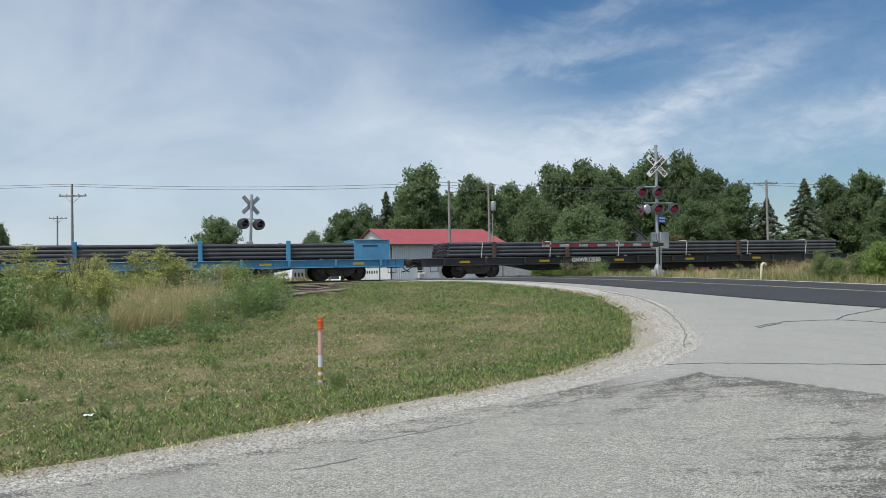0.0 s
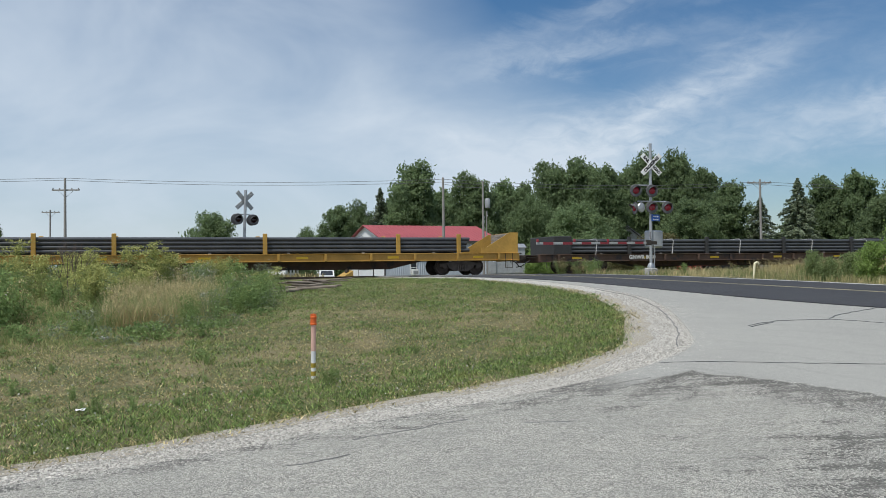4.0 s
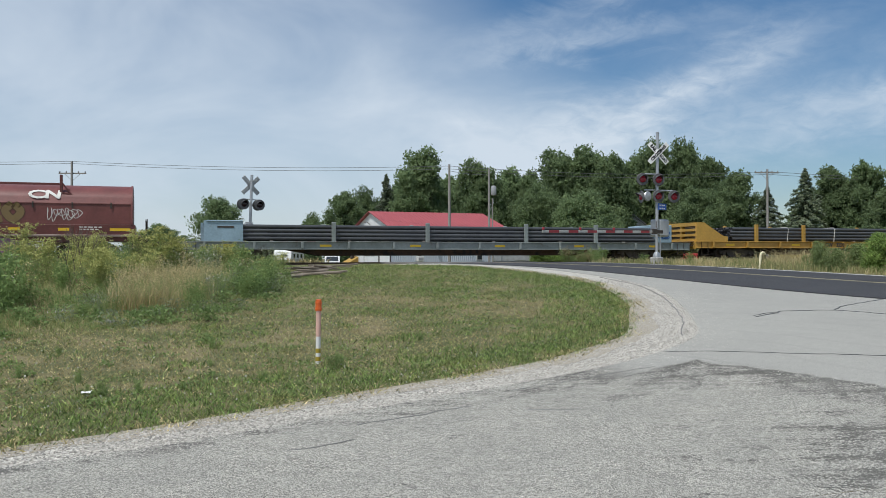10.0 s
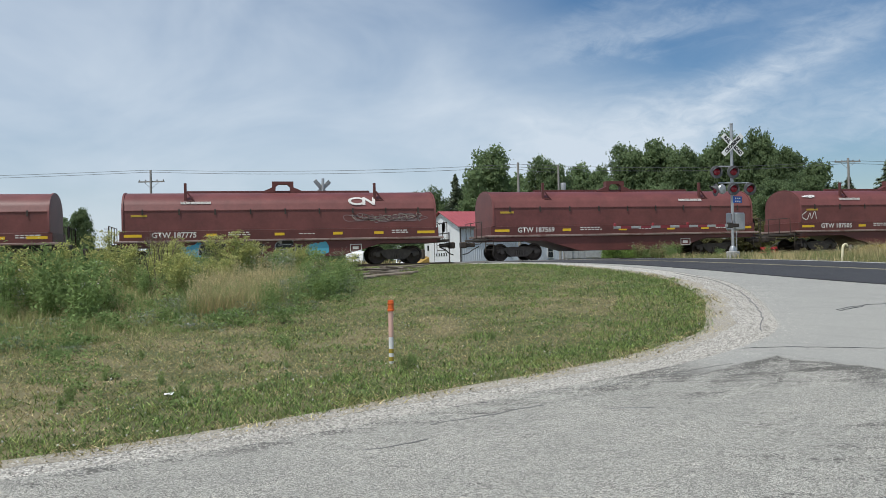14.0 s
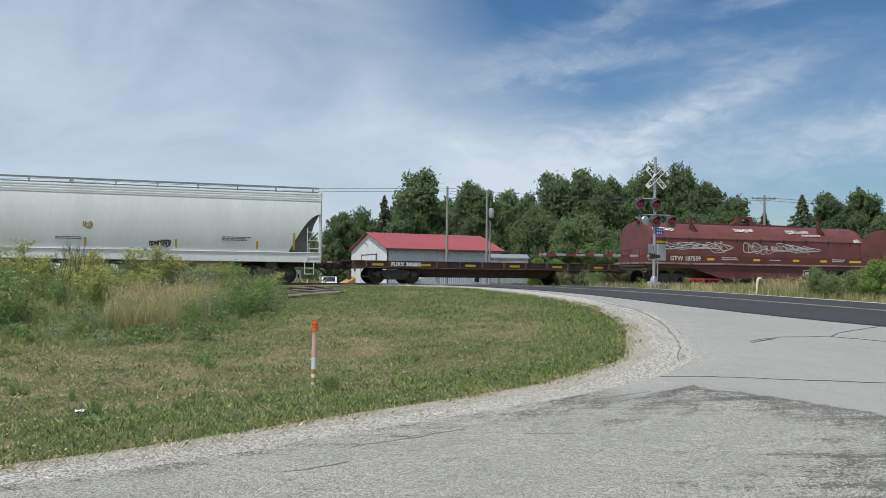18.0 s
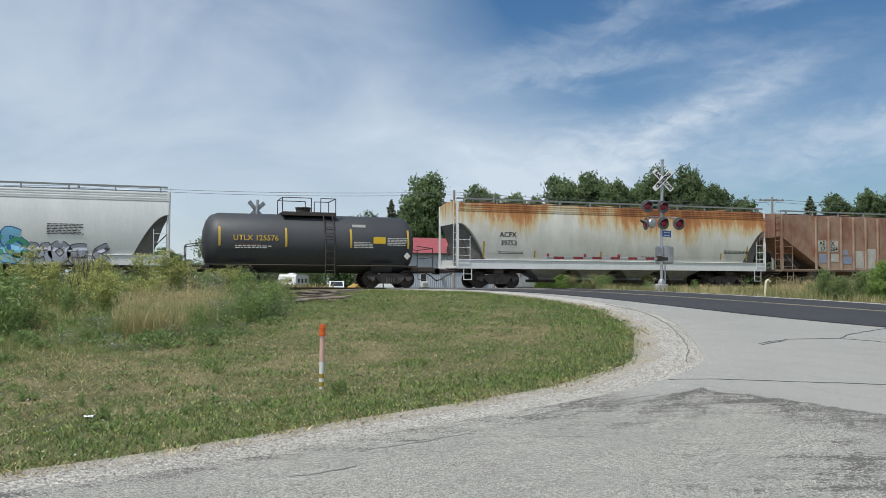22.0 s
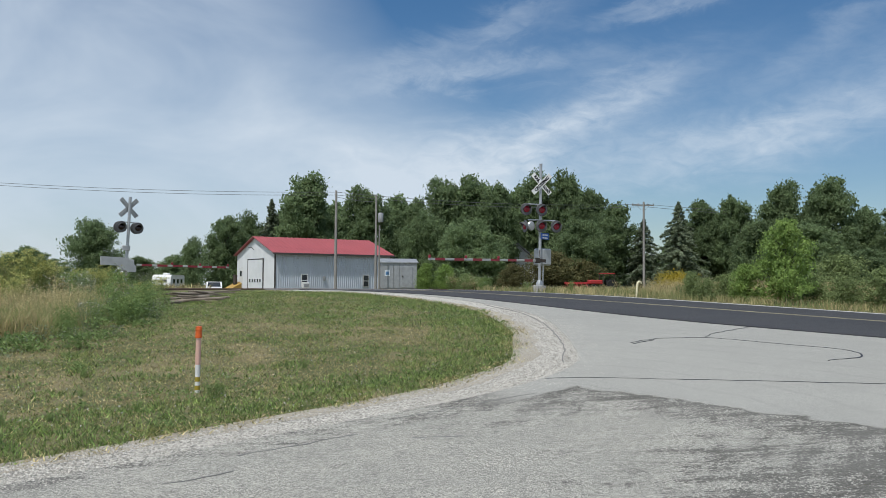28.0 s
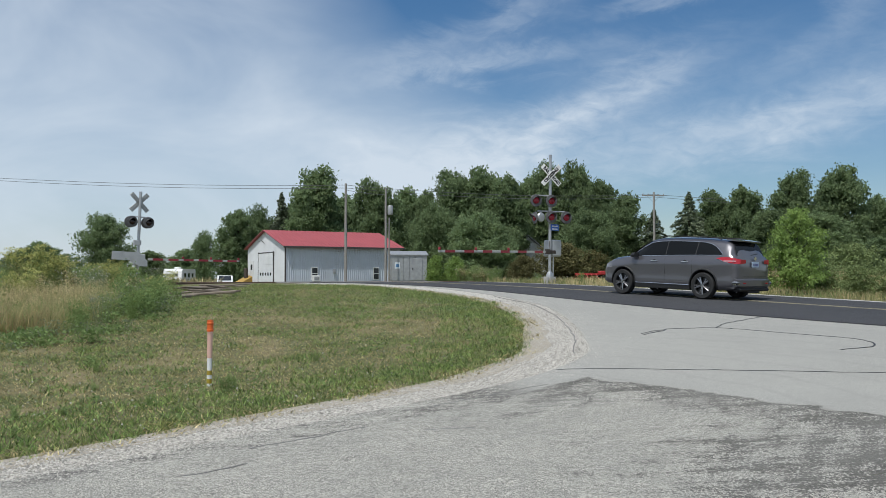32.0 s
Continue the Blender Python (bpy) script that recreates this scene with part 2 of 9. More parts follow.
def part(name, form, mat, parent, label="", at=None, smooth=35):
    """One mesh object under a thing or a part. form: a Form or a mesh made before."""
    me = form if isinstance(form, bpy.types.Mesh) else form.mesh(name, mat, smooth)
    ob = new(name, me)
    ob.parent = parent
    if at is not None:
        ob.matrix_basis = at
    return tagged(ob, label)


def thing(name, label, category, at=None, group="", kind=""):
    """An Empty that carries its parts."""
    ob = new(name)
    ob.empty_display_size = 0.2
    if at is not None:
        ob.matrix_basis = at
    return tagged(ob, label, category, group, kind)


def solid(name, form, mat, label, category, at=None, group="", kind="", smooth=35):
    """A thing of one mesh."""
    me = form if isinstance(form, bpy.types.Mesh) else form.mesh(name, mat, smooth)
    ob = new(name, me)
    if at is not None:
        ob.matrix_basis = at
    return tagged(ob, label, category, group, kind)


FONT_MESHES = {}


def lettering(name, text, size, mat, parent, at, label="", bold=0.0, stretch=1.0):
    """Painted letters as a flat mesh; they stand in the local xz plane and face -y."""
    key = (text, size, mat.name, bold, stretch)
    if key not in FONT_MESHES:
        cu = bpy.data.curves.new("letters", "FONT")
        cu.body, cu.size, cu.align_x, cu.align_y, cu.offset = text, size, "CENTER", "CENTER", bold
        cu.resolution_u = 2
        tmp = bpy.data.objects.new("letters", cu)
        scene.collection.objects.link(tmp)
        me = bpy.data.meshes.new_from_object(tmp.evaluated_get(bpy.context.evaluated_depsgraph_get()))
        me.transform(Matrix.Rotation(radians(90), 4, "X") @ Matrix.Diagonal((stretch, 1, 1, 1)))
        bpy.data.objects.remove(tmp)
        me.materials.clear()
        me.materials.append(mat)
        FONT_MESHES[key] = me
    ob = new(name, FONT_MESHES[key])
    ob.parent = parent
    ob.matrix_basis = at
    return tagged(ob, label)


def smooth_step(a, b, x):
    t = min(1.0, max(0.0, (x - a) / (b - a)))
    return t * t * (3 - 2 * t)


TRACK_Y = 42.6


def road_x(y):
    """The road's centre line."""
    return 14.5 + (42.0 - y) * 0.285


def ground_z(x, y):
    lawn = -1.5 + 1.34 * smooth_step(6, 38, y)
    road = -1.12 + 1.07 * smooth_step(2, 39, y)
    k = smooth_step(4, 13, x)
    z = lawn * (1 - k) + road * k
    # away from the crossing the ballast stands above the land on both sides
    off = abs(x - road_x(y)) - 5.0
    if y > 38:
        z = -0.06 - 0.16 * smooth_step(46, 56, y)
        z -= 0.12 * smooth_step(0, 8, off) * smooth_step(38, 40, y)
    if x < -2:
        z -= 0.35 * smooth_step(-2, -14, x) * smooth_step(10, 24, y) * (1 - smooth_step(33, 39, y))
    # the land falls away a little beyond the building
    z -= 0.9 * smooth_step(92, 112, y)
    if y > 200:
        z -= 0.4 * smooth_step(200, 600, y)
    return z


M_GRASS = material("grass_ground", (0.125, 0.12, 0.062), 0.95, second=(0.09, 0.105, 0.045), scale=1.1, amount=1.6, bump=0.5, bump_scale=30,
                   stain=(0.19, 0.165, 0.095), stain_scale=0.7, stain_at=0.47, spec=0.1)


class Nodes:
    """Short forms for building a node material."""

    def __init__(self, name, rough=0.92, spec=0.15):
        self.mat = bpy.data.materials.new(name)
        self.mat.use_nodes = True
        self.nt = self.mat.node_tree
        self.bsdf = self.nt.nodes["Principled BSDF"]
        self.bsdf.inputs["Roughness"].default_value, self.bsdf.inputs["Specular IOR Level"].default_value = rough, spec
        self.co = self.nt.nodes.new("ShaderNodeTexCoord").outputs["Object"]

    def put(self, socket, v):
        if isinstance(v, (int, float)):
            socket.default_value = v
        elif isinstance(v, tuple):
            socket.default_value = (*v, 1)[:4] if len(socket.default_value) == 4 else v
        else:
            self.nt.links.new(v, socket)

    def calc(self, op, a, b=0.0):
        n = self.nt.nodes.new("ShaderNodeMath")
        n.operation = op
        self.put(n.inputs[0], a)
        self.put(n.inputs[1], b)
        return n.outputs[0]

    def tex(self, scale, detail, rough, stretch=(1, 1, 1), turn=0.0):
        """Noise drawn out along a line turned by some degrees."""
        a, b = self.nt.nodes.new("ShaderNodeMapping"), self.nt.nodes.new("ShaderNodeMapping")
        a.inputs["Rotation"].default_value = (0, 0, radians(-turn))
        b.inputs["Scale"].default_value = stretch
        self.put(a.inputs[0], self.co)
        self.put(b.inputs[0], a.outputs[0])
        t = self.nt.nodes.new("ShaderNodeTexNoise")
        t.inputs["Scale"].default_value, t.inputs["Detail"].default_value, t.inputs["Roughness"].default_value = scale, detail, rough
        self.put(t.inputs["Vector"], b.outputs[0])
        return t.outputs["Fac"]

    def span(self, v, a, b):
        n = self.nt.nodes.new("ShaderNodeMapRange")
        n.interpolation_type = "SMOOTHSTEP"
        n.inputs["From Min"].default_value, n.inputs["From Max"].default_value = a, b
        self.put(n.inputs["Value"], v)
        return n.outputs["Result"]

    def mix(self, fac, a, b):
        n = self.nt.nodes.new("ShaderNodeMix")
        n.data_type = "RGBA"
        self.put(n.inputs["Factor"], fac)
        self.put(n.inputs["A"], a)
        self.put(n.inputs["B"], b)
        return n.outputs["Result"]

    def cells(self, size):
        c = self.nt.nodes.new("ShaderNodeTexVoronoi")
        c.inputs["Scale"].default_value = size
        self.put(c.inputs["Vector"], self.co)
        sep = self.nt.nodes.new("ShaderNodeSeparateColor")
        self.put(sep.inputs[0], c.outputs["Color"])
        return c.outputs["Distance"], sep.outputs[0], sep.outputs[1]

    def dot(self, v, at):
        """Distance past a plan line through a point, along its normal v."""
        a = self.nt.nodes.new("ShaderNodeVectorMath")
        a.operation = "DOT_PRODUCT"
        self.put(a.inputs[0], self.co)
        a.inputs[1].default_value = (v[0], v[1], 0)
        return self.calc("SUBTRACT", a.outputs["Value"], v[0] * at[0] + v[1] * at[1])

    def away(self, at):
        a = self.nt.nodes.new("ShaderNodeVectorMath")
        a.operation = "DISTANCE"
        self.put(a.inputs[0], self.co)
        a.inputs[1].default_value = (at[0], at[1], -1.2)
        return a.outputs["Value"]

    def bump(self, height, strength, depth):
        b = self.nt.nodes.new("ShaderNodeBump")
        b.inputs["Strength"].default_value, b.inputs["Distance"].default_value = strength, depth
        self.put(b.inputs["Height"], height)
        self.put(self.bsdf.inputs["Normal"], b.outputs[0])


# the coarse seal ends along two lines that meet at this corner; the apron beyond is smooth
SEAM = (7.35, 10.7)


def chip_seal():
    """Coarse stone chips in dark binder, worn through in streaks by the seam, and the smoother apron beyond it."""
    n = Nodes("chip_seal")
    dist, tone, tone_2 = n.cells(118.0)
    wobble = n.calc("MULTIPLY", n.calc("SUBTRACT", n.tex(1.6, 6, 0.7), 0.5), 0.7)
    side = n.calc("ADD", n.calc("MINIMUM", n.dot((0.348, -0.937), SEAM), n.dot((-0.977, -0.211), SEAM)), wobble)
    rough_part = n.calc("MAXIMUM", n.span(side, -0.06, 0.04), n.span(n.dot((1, 0), (0, 0)), 6.9, 5.4))
    chips = n.mix(n.span(tone, 0.02, 0.85), (0.165, 0.158, 0.138), (0.84, 0.81, 0.715))
    dist_2, tone_3, tone_4 = n.cells(50.0)
    chips = n.mix(n.calc("MULTIPLY", n.span(dist_2, 0.55, 0.30), 0.62), chips, n.mix(n.span(tone_3, 0.1, 0.9), (0.12, 0.116, 0.104), (0.86, 0.83, 0.745)))
    pits = n.calc("MULTIPLY", n.span(dist, 0.45, 0.9), 0.8)
    chips = n.mix(pits, chips, (0.05, 0.049, 0.047))
    clump = n.span(n.tex(22, 4, 0.75), 0.36, 0.64)
    chips = n.mix(n.calc("MULTIPLY", clump, 0.26), chips, (0.15, 0.147, 0.135))
    fleck = n.span(n.tex(7.5, 7, 0.82, (0.5, 1.7, 1), -22), 0.44, 0.66)
    chips = n.mix(n.calc("MULTIPLY", fleck, 0.27), chips, (0.14, 0.138, 0.13))
    # the apron: fine aggregate, broad mottling and faint arcs of turning wheels
    smooth = n.mix(n.span(n.tex(85, 3, 0.8), 0.28, 0.72), (0.21, 0.208, 0.195), (0.42, 0.412, 0.375))
    smooth = n.mix(n.calc("MULTIPLY", n.span(n.tex(0.5, 6, 0.65), 0.42, 0.7), 0.35), smooth, (0.25, 0.246, 0.228))
    smooth = n.mix(n.calc("MULTIPLY", n.span(n.tex(5, 5, 0.7), 0.45, 0.72), 0.3), smooth, (0.27, 0.266, 0.245))
    smooth = n.mix(n.calc("MULTIPLY", n.span(dist_2, 0.5, 0.25), 0.30), smooth, n.mix(n.span(tone_3, 0.1, 0.9), (0.15, 0.148, 0.14), (0.55, 0.54, 0.50)))
    ring = n.calc("SINE", n.calc("MULTIPLY", n.calc("ADD", n.away((3.0, 9.0)), n.calc("MULTIPLY", n.tex(0.3, 3, 0.5), 1.2)), 7.5))
    smooth = n.mix(n.calc("MULTIPLY", n.span(ring, 0.88, 1.0), 0.16), smooth, (0.19, 0.187, 0.175))
    # where the chips have been plucked out, the dark binder shows between those that are left
    streak = n.calc("ADD", n.calc("MULTIPLY", n.tex(1.5, 10, 0.78, (0.42, 1.9, 1), -24), 0.6), n.calc("MULTIPLY", n.tex(2.3, 8, 0.75, (0.5, 1.5, 1), 38), 0.4))
    near_seam = n.calc("MULTIPLY", n.span(side, 1.9, 0.02), n.span(n.dot((1, 0), (0, 0)), 4.0, 6.8))
    corner = n.calc("MULTIPLY", n.span(n.away((6.6, 5.0)), 3.6, 0.4), 0.95)
    lip = n.calc("MULTIPLY", n.span(side, 0.14, 0.0), 0.5)
    bias = n.calc("ADD", n.calc("MAXIMUM", near_seam, corner), lip)
    loss = n.span(n.calc("ADD", streak, n.calc("MULTIPLY", bias, 0.14)), 0.515, 0.70)
    bare = n.calc("MULTIPLY", n.span(n.calc("SUBTRACT", loss, n.calc("MULTIPLY", tone_4, 0.95)), -0.04, 0.16), rough_part)
    chips = n.mix(n.calc("MULTIPLY", bare, 0.80), chips, (0.076, 0.072, 0.067))
    broad = n.calc("MULTIPLY", n.span(n.tex(0.4, 6, 0.62, (1, 2, 1), 25), 0.40, 0.66), 0.3)
    chips = n.mix(broad, chips, (0.26, 0.256, 0.235))
    n.put(n.bsdf.inputs["Base Color"], n.mix(rough_part, smooth, chips))
    n.bump(n.calc("ADD", n.calc("MULTIPLY", dist, rough_part), n.calc("MULTIPLY", n.tex(60, 4, 0.7), 0.5)), 1.0, 0.010)
    return n.mat


def gravel_bed(name, lo, hi, soil, size, dusty):
    """Loose stones of many tones on tan soil."""
    n = Nodes(name)
    dist, tone, tone_2 = n.cells(size)
    col = n.mix(n.span(tone, 0.02, 0.9), lo, hi)
    col = n.mix(n.calc("MULTIPLY", n.span(dist, 0.4, 0.85), 0.7), col, tuple(c * 0.5 for c in soil))
    col = n.mix(n.calc("MULTIPLY", n.span(n.tex(2.2, 6, 0.7), 0.40, 0.62), dusty), col, soil)
    n.put(n.bsdf.inputs["Base Color"], n.mix(n.calc("MULTIPLY", n.span(n.tex(18, 3, 0.7), 0.35, 0.7), 0.3), col, lo))
    n.bump(dist, 1.0, 0.015)
    return n.mat


M_CHIP = chip_seal()
M_GRAVEL = gravel_bed("gravel_bed", (0.25, 0.234, 0.205), (0.78, 0.745, 0.675), (0.53, 0.50, 0.445), 46.0, 0.4)
M_SOIL = gravel_bed("sandy_soil", (0.28, 0.25, 0.20), (0.54, 0.50, 0.42), (0.40, 0.36, 0.29), 60.0, 0.8)
M_CHIPPING = material("loose_chipping", (0.40, 0.385, 0.355), 0.9, second=(0.27, 0.26, 0.24), scale=25, amount=0.8, per_island=1.25)
M_DARK = material("dark_patch", (0.17, 0.168, 0.165), 0.9, second=(0.26, 0.255, 0.25), scale=2.5, amount=0.9, bump=0.9, bump_scale=70, spec=0.15, stretch=(1, 1, 1))
M_CRACK = material("sealed_crack", (0.028, 0.027, 0.027), 0.55, amount=0.4, scale=6)
M_ASPHALT = material("asphalt", (0.047, 0.048, 0.052), 0.85, second=(0.062, 0.062, 0.066), scale=0.7, amount=0.6, bump=0.6, bump_scale=90, spec=0.25)
M_YELLOW_LINE = material("road_line", (0.34, 0.30, 0.19), 0.7, amount=0.6, scale=8, stain=(0.08, 0.07, 0.055), stain_scale=3, stain_at=0.5)
M_WHITE_LINE = material("edge_line", (0.62, 0.62, 0.60), 0.7, amount=0.6, scale=8, stain=(0.2, 0.2, 0.2), stain_scale=4, stain_at=0.6)
M_STONE = material("crushed_stone", (0.45, 0.43, 0.395), 0.9, second=(0.34, 0.32, 0.285), scale=20, amount=0.8, per_island=0.9)
M_BALLAST = material("ballast", (0.27, 0.26, 0.25), 0.92, second=(0.16, 0.155, 0.15), scale=9, amount=0.9, bump=1.0, bump_scale=25, per_island=0.5)
M_TIE = material("tie_wood", (0.20, 0.17, 0.14), 0.9, second=(0.31, 0.28, 0.25), scale=4, amount=0.8, stretch=(6, 1, 6), bump=0.6, bump_scale=20, per_object=0.4)
M_RAIL = material("rail_steel", (0.20, 0.13, 0.095), 0.6, metal=0.5, second=(0.12, 0.09, 0.075), scale=3)
M_CONCRETE = material("concrete", (0.42, 0.41, 0.39), 0.88, scale=2.5, amount=0.7, bump=0.4, bump_scale=40)


def sheet(name, xs, ys, z_at, mat, label, category, kind="structure"):
    """A sheet of ground over a grid of lines."""
    v = [(x, y, z_at(x, y)) for y in ys for x in xs]
    n = len(xs)
    f = [(j * n + i, j * n + i + 1, (j + 1) * n + i + 1, (j + 1) * n + i) for j in range(len(ys) - 1) for i in range(n - 1)]
    form = Form()
    form.v, form.f = v, f
    return solid(name, form.mesh(name, mat, 60, normals=False), mat, label, category, kind=kind)


def steps(*spans):
    out = [spans[0][0]]
    for a, b, d in spans:
        k = max(1, round((b - a) / d))
        out += [a + (b - a) * (i + 1) / k for i in range(k)]
    return out


sheet("ground", steps((-3000, -400, 400), (-400, -60, 40), (-60, -26, 4), (-26, 40, 1.0), (40, 80, 4), (80, 400, 40), (400, 3000, 400)),
      steps((-3000, -300, 400), (-300, -20, 20), (-20, 60, 1.0), (60, 120, 4), (120, 500, 30), (500, 4000, 400)),
      ground_z, M_GRASS, "mown and dry summer grass on gently rising land", "ground")


def hull_strip(name, left, right, lift, mat, label, category, across=6, kind="structure"):
    """A paved strip between two plan lines of equal count, laid on the ground."""
    form = Form()
    k = len(left)
    for (ax, ay), (bx, by) in zip(left, right):
        for i in range(across + 1):
            t = i / across
            x, y = ax + (bx - ax) * t, ay + (by - ay) * t
            form.v.append((x, y, ground_z(x, y) + lift))
    n = across + 1
    form.f = [(j * n + i, j * n + i + 1, (j + 1) * n + i + 1, (j + 1) * n + i) for j in range(k - 1) for i in range(across)]
    # a skirt, so that the pavement has thickness
    edge = [j * n for j in range(k)], [j * n + across for j in range(k)]
    for side in edge:
        base = len(form.v)
        form.v += [(form.v[i][0], form.v[i][1], form.v[i][2] - lift - 0.05) for i in side]
        form.f += [(side[j], side[j + 1], base + j + 1, base + j) for j in range(k - 1)]
    return solid(name, form, mat, label, category, kind=kind, smooth=40)


def curve_pts(pts, per=6):
    """A smooth line through plan points (Catmull-Rom)."""
    out = []
    p = [pts[0], *pts, pts[-1]]
    for a, b, c, d in zip(p, p[1:], p[2:], p[3:]):
        for i in range(per):
            t = i / per
            out.append(tuple(0.5 * (2 * b[k] + (c[k] - a[k]) * t + (2 * a[k] - 5 * b[k] + 4 * c[k] - d[k]) * t * t
                                    + (3 * b[k] - a[k] - 3 * c[k] + d[k]) * t ** 3) for k in (0, 1)))
    return out + [pts[-1]]


# edge of the lawn, then the outer edge of the crushed stone
LAWN_EDGE = curve_pts([(-14.0, 3.4), (-6.0, 6.7), (-1.3, 8.35), (0.3, 9.05), (2.0, 10.0), (4.25, 11.15), (5.6, 11.8), (6.75, 12.5), (7.95, 13.4),
                       (9.2, 15.4), (10.1, 17.0), (10.95, 19.2), (11.9, 22.1), (12.3, 25.2), (12.2, 29.5), (11.6, 33.5), (9.5, 36.5)])
STONE_EDGE = curve_pts([(-13.8, 2.9), (-5.8, 6.2), (-1.0, 7.8), (0.65, 8.45), (2.45, 9.4), (4.8, 10.5), (6.2, 11.05), (7.5, 11.7), (8.75, 12.7),
                        (9.9, 14.6), (10.95, 16.6), (11.8, 18.4), (12.75, 21.0), (13.5, 25.0), (13.6, 30.0), (12.9, 34.0), (11.0, 38.0)])


def near_edge(y):
    """The road's edge on the lawn side, with a flare at the junction."""
    return road_x(y) - 3.5 - 2.6 * (1 - smooth_step(16, 32, y))


hull_strip("pavement", [(-60 if y < 2 else -22 + (y - 2) * 1.0, y - 0.0) for y in steps((-45, 2, 3), (2, 5, 0.5))],
           [(near_edge(y), y) for y in steps((-45, 2, 3), (2, 5, 0.5))], 0.02, M_CHIP, "pale worn chip-seal forecourt", "pavement", across=24)
# the part of the forecourt in front of the lawn up to the road
form_l = [p for p in STONE_EDGE if p[1] > 5]
form_r = []
for x, y in form_l:
    yy = 5 + (y - 5) * (38 - 5) / (form_l[-1][1] - 5)
    form_r.append((near_edge(yy), yy))
hull_strip("pavement", [(form_l[0][0] - 0.2, 5.0), *form_l], [(near_edge(5), 5.0), *form_r], 0.02, M_CHIP,
           "pale worn chip-seal apron joining the road", "pavement", across=20)
SOIL_EDGE = [(a + (c - a) * (0.30 + 0.25 * noise.noise((a * 1.7, b * 1.7, 2))), b + (d - b) * (0.30 + 0.25 * noise.noise((a * 1.7, b * 1.7, 2)))) for (a, b), (c, d) in zip(LAWN_EDGE, STONE_EDGE)]
hull_strip("soil_edge", [(x - 0.12, y + 0.1) for x, y in LAWN_EDGE], SOIL_EDGE, 0.017, M_SOIL, "bare sandy soil at the edge of the lawn", "soil", across=3)
hull_strip("gravel_verge", LAWN_EDGE, STONE_EDGE, 0.012, M_GRAVEL, "pale crushed-stone verge round the lawn", "gravel", across=4)
hull_strip("road", [(near_edge(y), y) for y in steps((-120, 10, 5), (10, 39.6, 0.8))],
           [(road_x(y) + 3.3, y) for y in steps((-120, 10, 5), (10, 39.6, 0.8))], 0.045, M_ASPHALT, "fresh dark asphalt road with a worn yellow centre line", "road", across=8)
hull_strip("road", [(road_x(y) - 3.3, y) for y in steps((45.6, 400, 6))], [(road_x(y) + 3.3, y) for y in steps((45.6, 400, 6))], 0.045, M_ASPHALT,
           "asphalt road running on beyond the tracks", "road", across=4)
for side in (-0.17, 0.05):
    hull_strip("trim", [(road_x(y) + -0.45 + side, y) for y in steps((-60, 38, 1.5))], [(road_x(y) + -0.45 + side + 0.09, y) for y in steps((-60, 38, 1.5))], 0.050,
               M_YELLOW_LINE, "worn yellow road line", "road marking", across=1)
hull_strip("trim", [(road_x(y) + 3.05, y) for y in steps((-60, 38, 1.5))], [(road_x(y) + 3.17, y) for y in steps((-60, 38, 1.5))], 0.050,
           M_WHITE_LINE, "worn white edge line", "road marking", across=1)
hull_strip("verge", [(road_x(y) + 3.32, y) for y in steps((-60, 38, 1.5))], [(road_x(y) + 3.95, y) for y in steps((-60, 38, 1.5))], 0.02,
           M_GRAVEL, "pale gravel strip along the road", "gravel", across=1)


def crack(pts, w, mat, label, name="sealed_crack", lift=0.026):
    line = curve_pts(pts, 8)
    left, right = [], []
    for i, (x, y) in enumerate(line):
        a, b = line[max(0, i - 1)], line[min(len(line) - 1, i + 1)]
        d = Vector((b[0] - a[0], b[1] - a[1])).normalized()
        h = w * (0.55 + 0.9 * abs(noise.noise((x * 3.1, y * 3.1, 1.7)))) * (0.4 if i in (0, len(line) - 1) else 1)
        j = 0.05 * noise.noise((x * 4, y * 4, 5))
        left.append((x - d.y * (h + j), y + d.x * (h + j)))
        right.append((x + d.y * (h - j), y - d.x * (h - j)))
    return hull_strip(name, left, right, lift, mat, label, "crack", across=1)


crack([(10.71, 13.69), (11.36, 13.95), (11.74, 14.1), (12.3, 13.95), (12.71, 13.81), (12.96, 13.36), (13.24, 12.4), (13.55, 11.5), (13.5, 11.0), (13.22, 10.6), (12.73, 10.2), (12.34, 10.15), (11.86, 10.1)], 0.02, M_CRACK, "black tar-sealed crack in the pavement")
crack([(12.7, 13.83), (13.09, 14.2), (13.8, 14.7), (14.77, 15.22), (16.0, 15.87)], 0.02, M_CRACK, "black tar-sealed crack in the pavement")
crack([(10.78, 13.83), (11.2, 14.02), (11.5, 14.05)], 0.016, M_CRACK, "black tar-sealed crack in the pavement")
crack([(7.33, 11.52), (7.88, 11.17), (8.66, 10.3), (9.47, 9.38), (10.9, 7.7), (12.5, 5.9)], 0.010, M_CRACK, "thin tar-sealed joint across the pavement")


# crack along the edge of the coarse seal, and short breaks in it
crack([(4.13, 9.86), (5.05, 10.2), (6.05, 10.5), (6.6, 10.58)], 0.007, M_DARK, "thin dark crack in the chip seal")
crack([(1.9, 8.5), (2.35, 8.68), (2.75, 8.85), (3.0, 8.98), (3.35, 9.1)], 0.011, M_DARK, "thin dark crack in the chip seal")
crack([(1.1, 7.6), (1.5, 7.75), (1.75, 7.88)], 0.008, M_DARK, "thin dark crack in the chip seal")
crack([(3.85, 8.72), (4.14, 8.65), (4.4, 8.6)], 0.014, M_DARK, "thin dark crack in the chip seal")

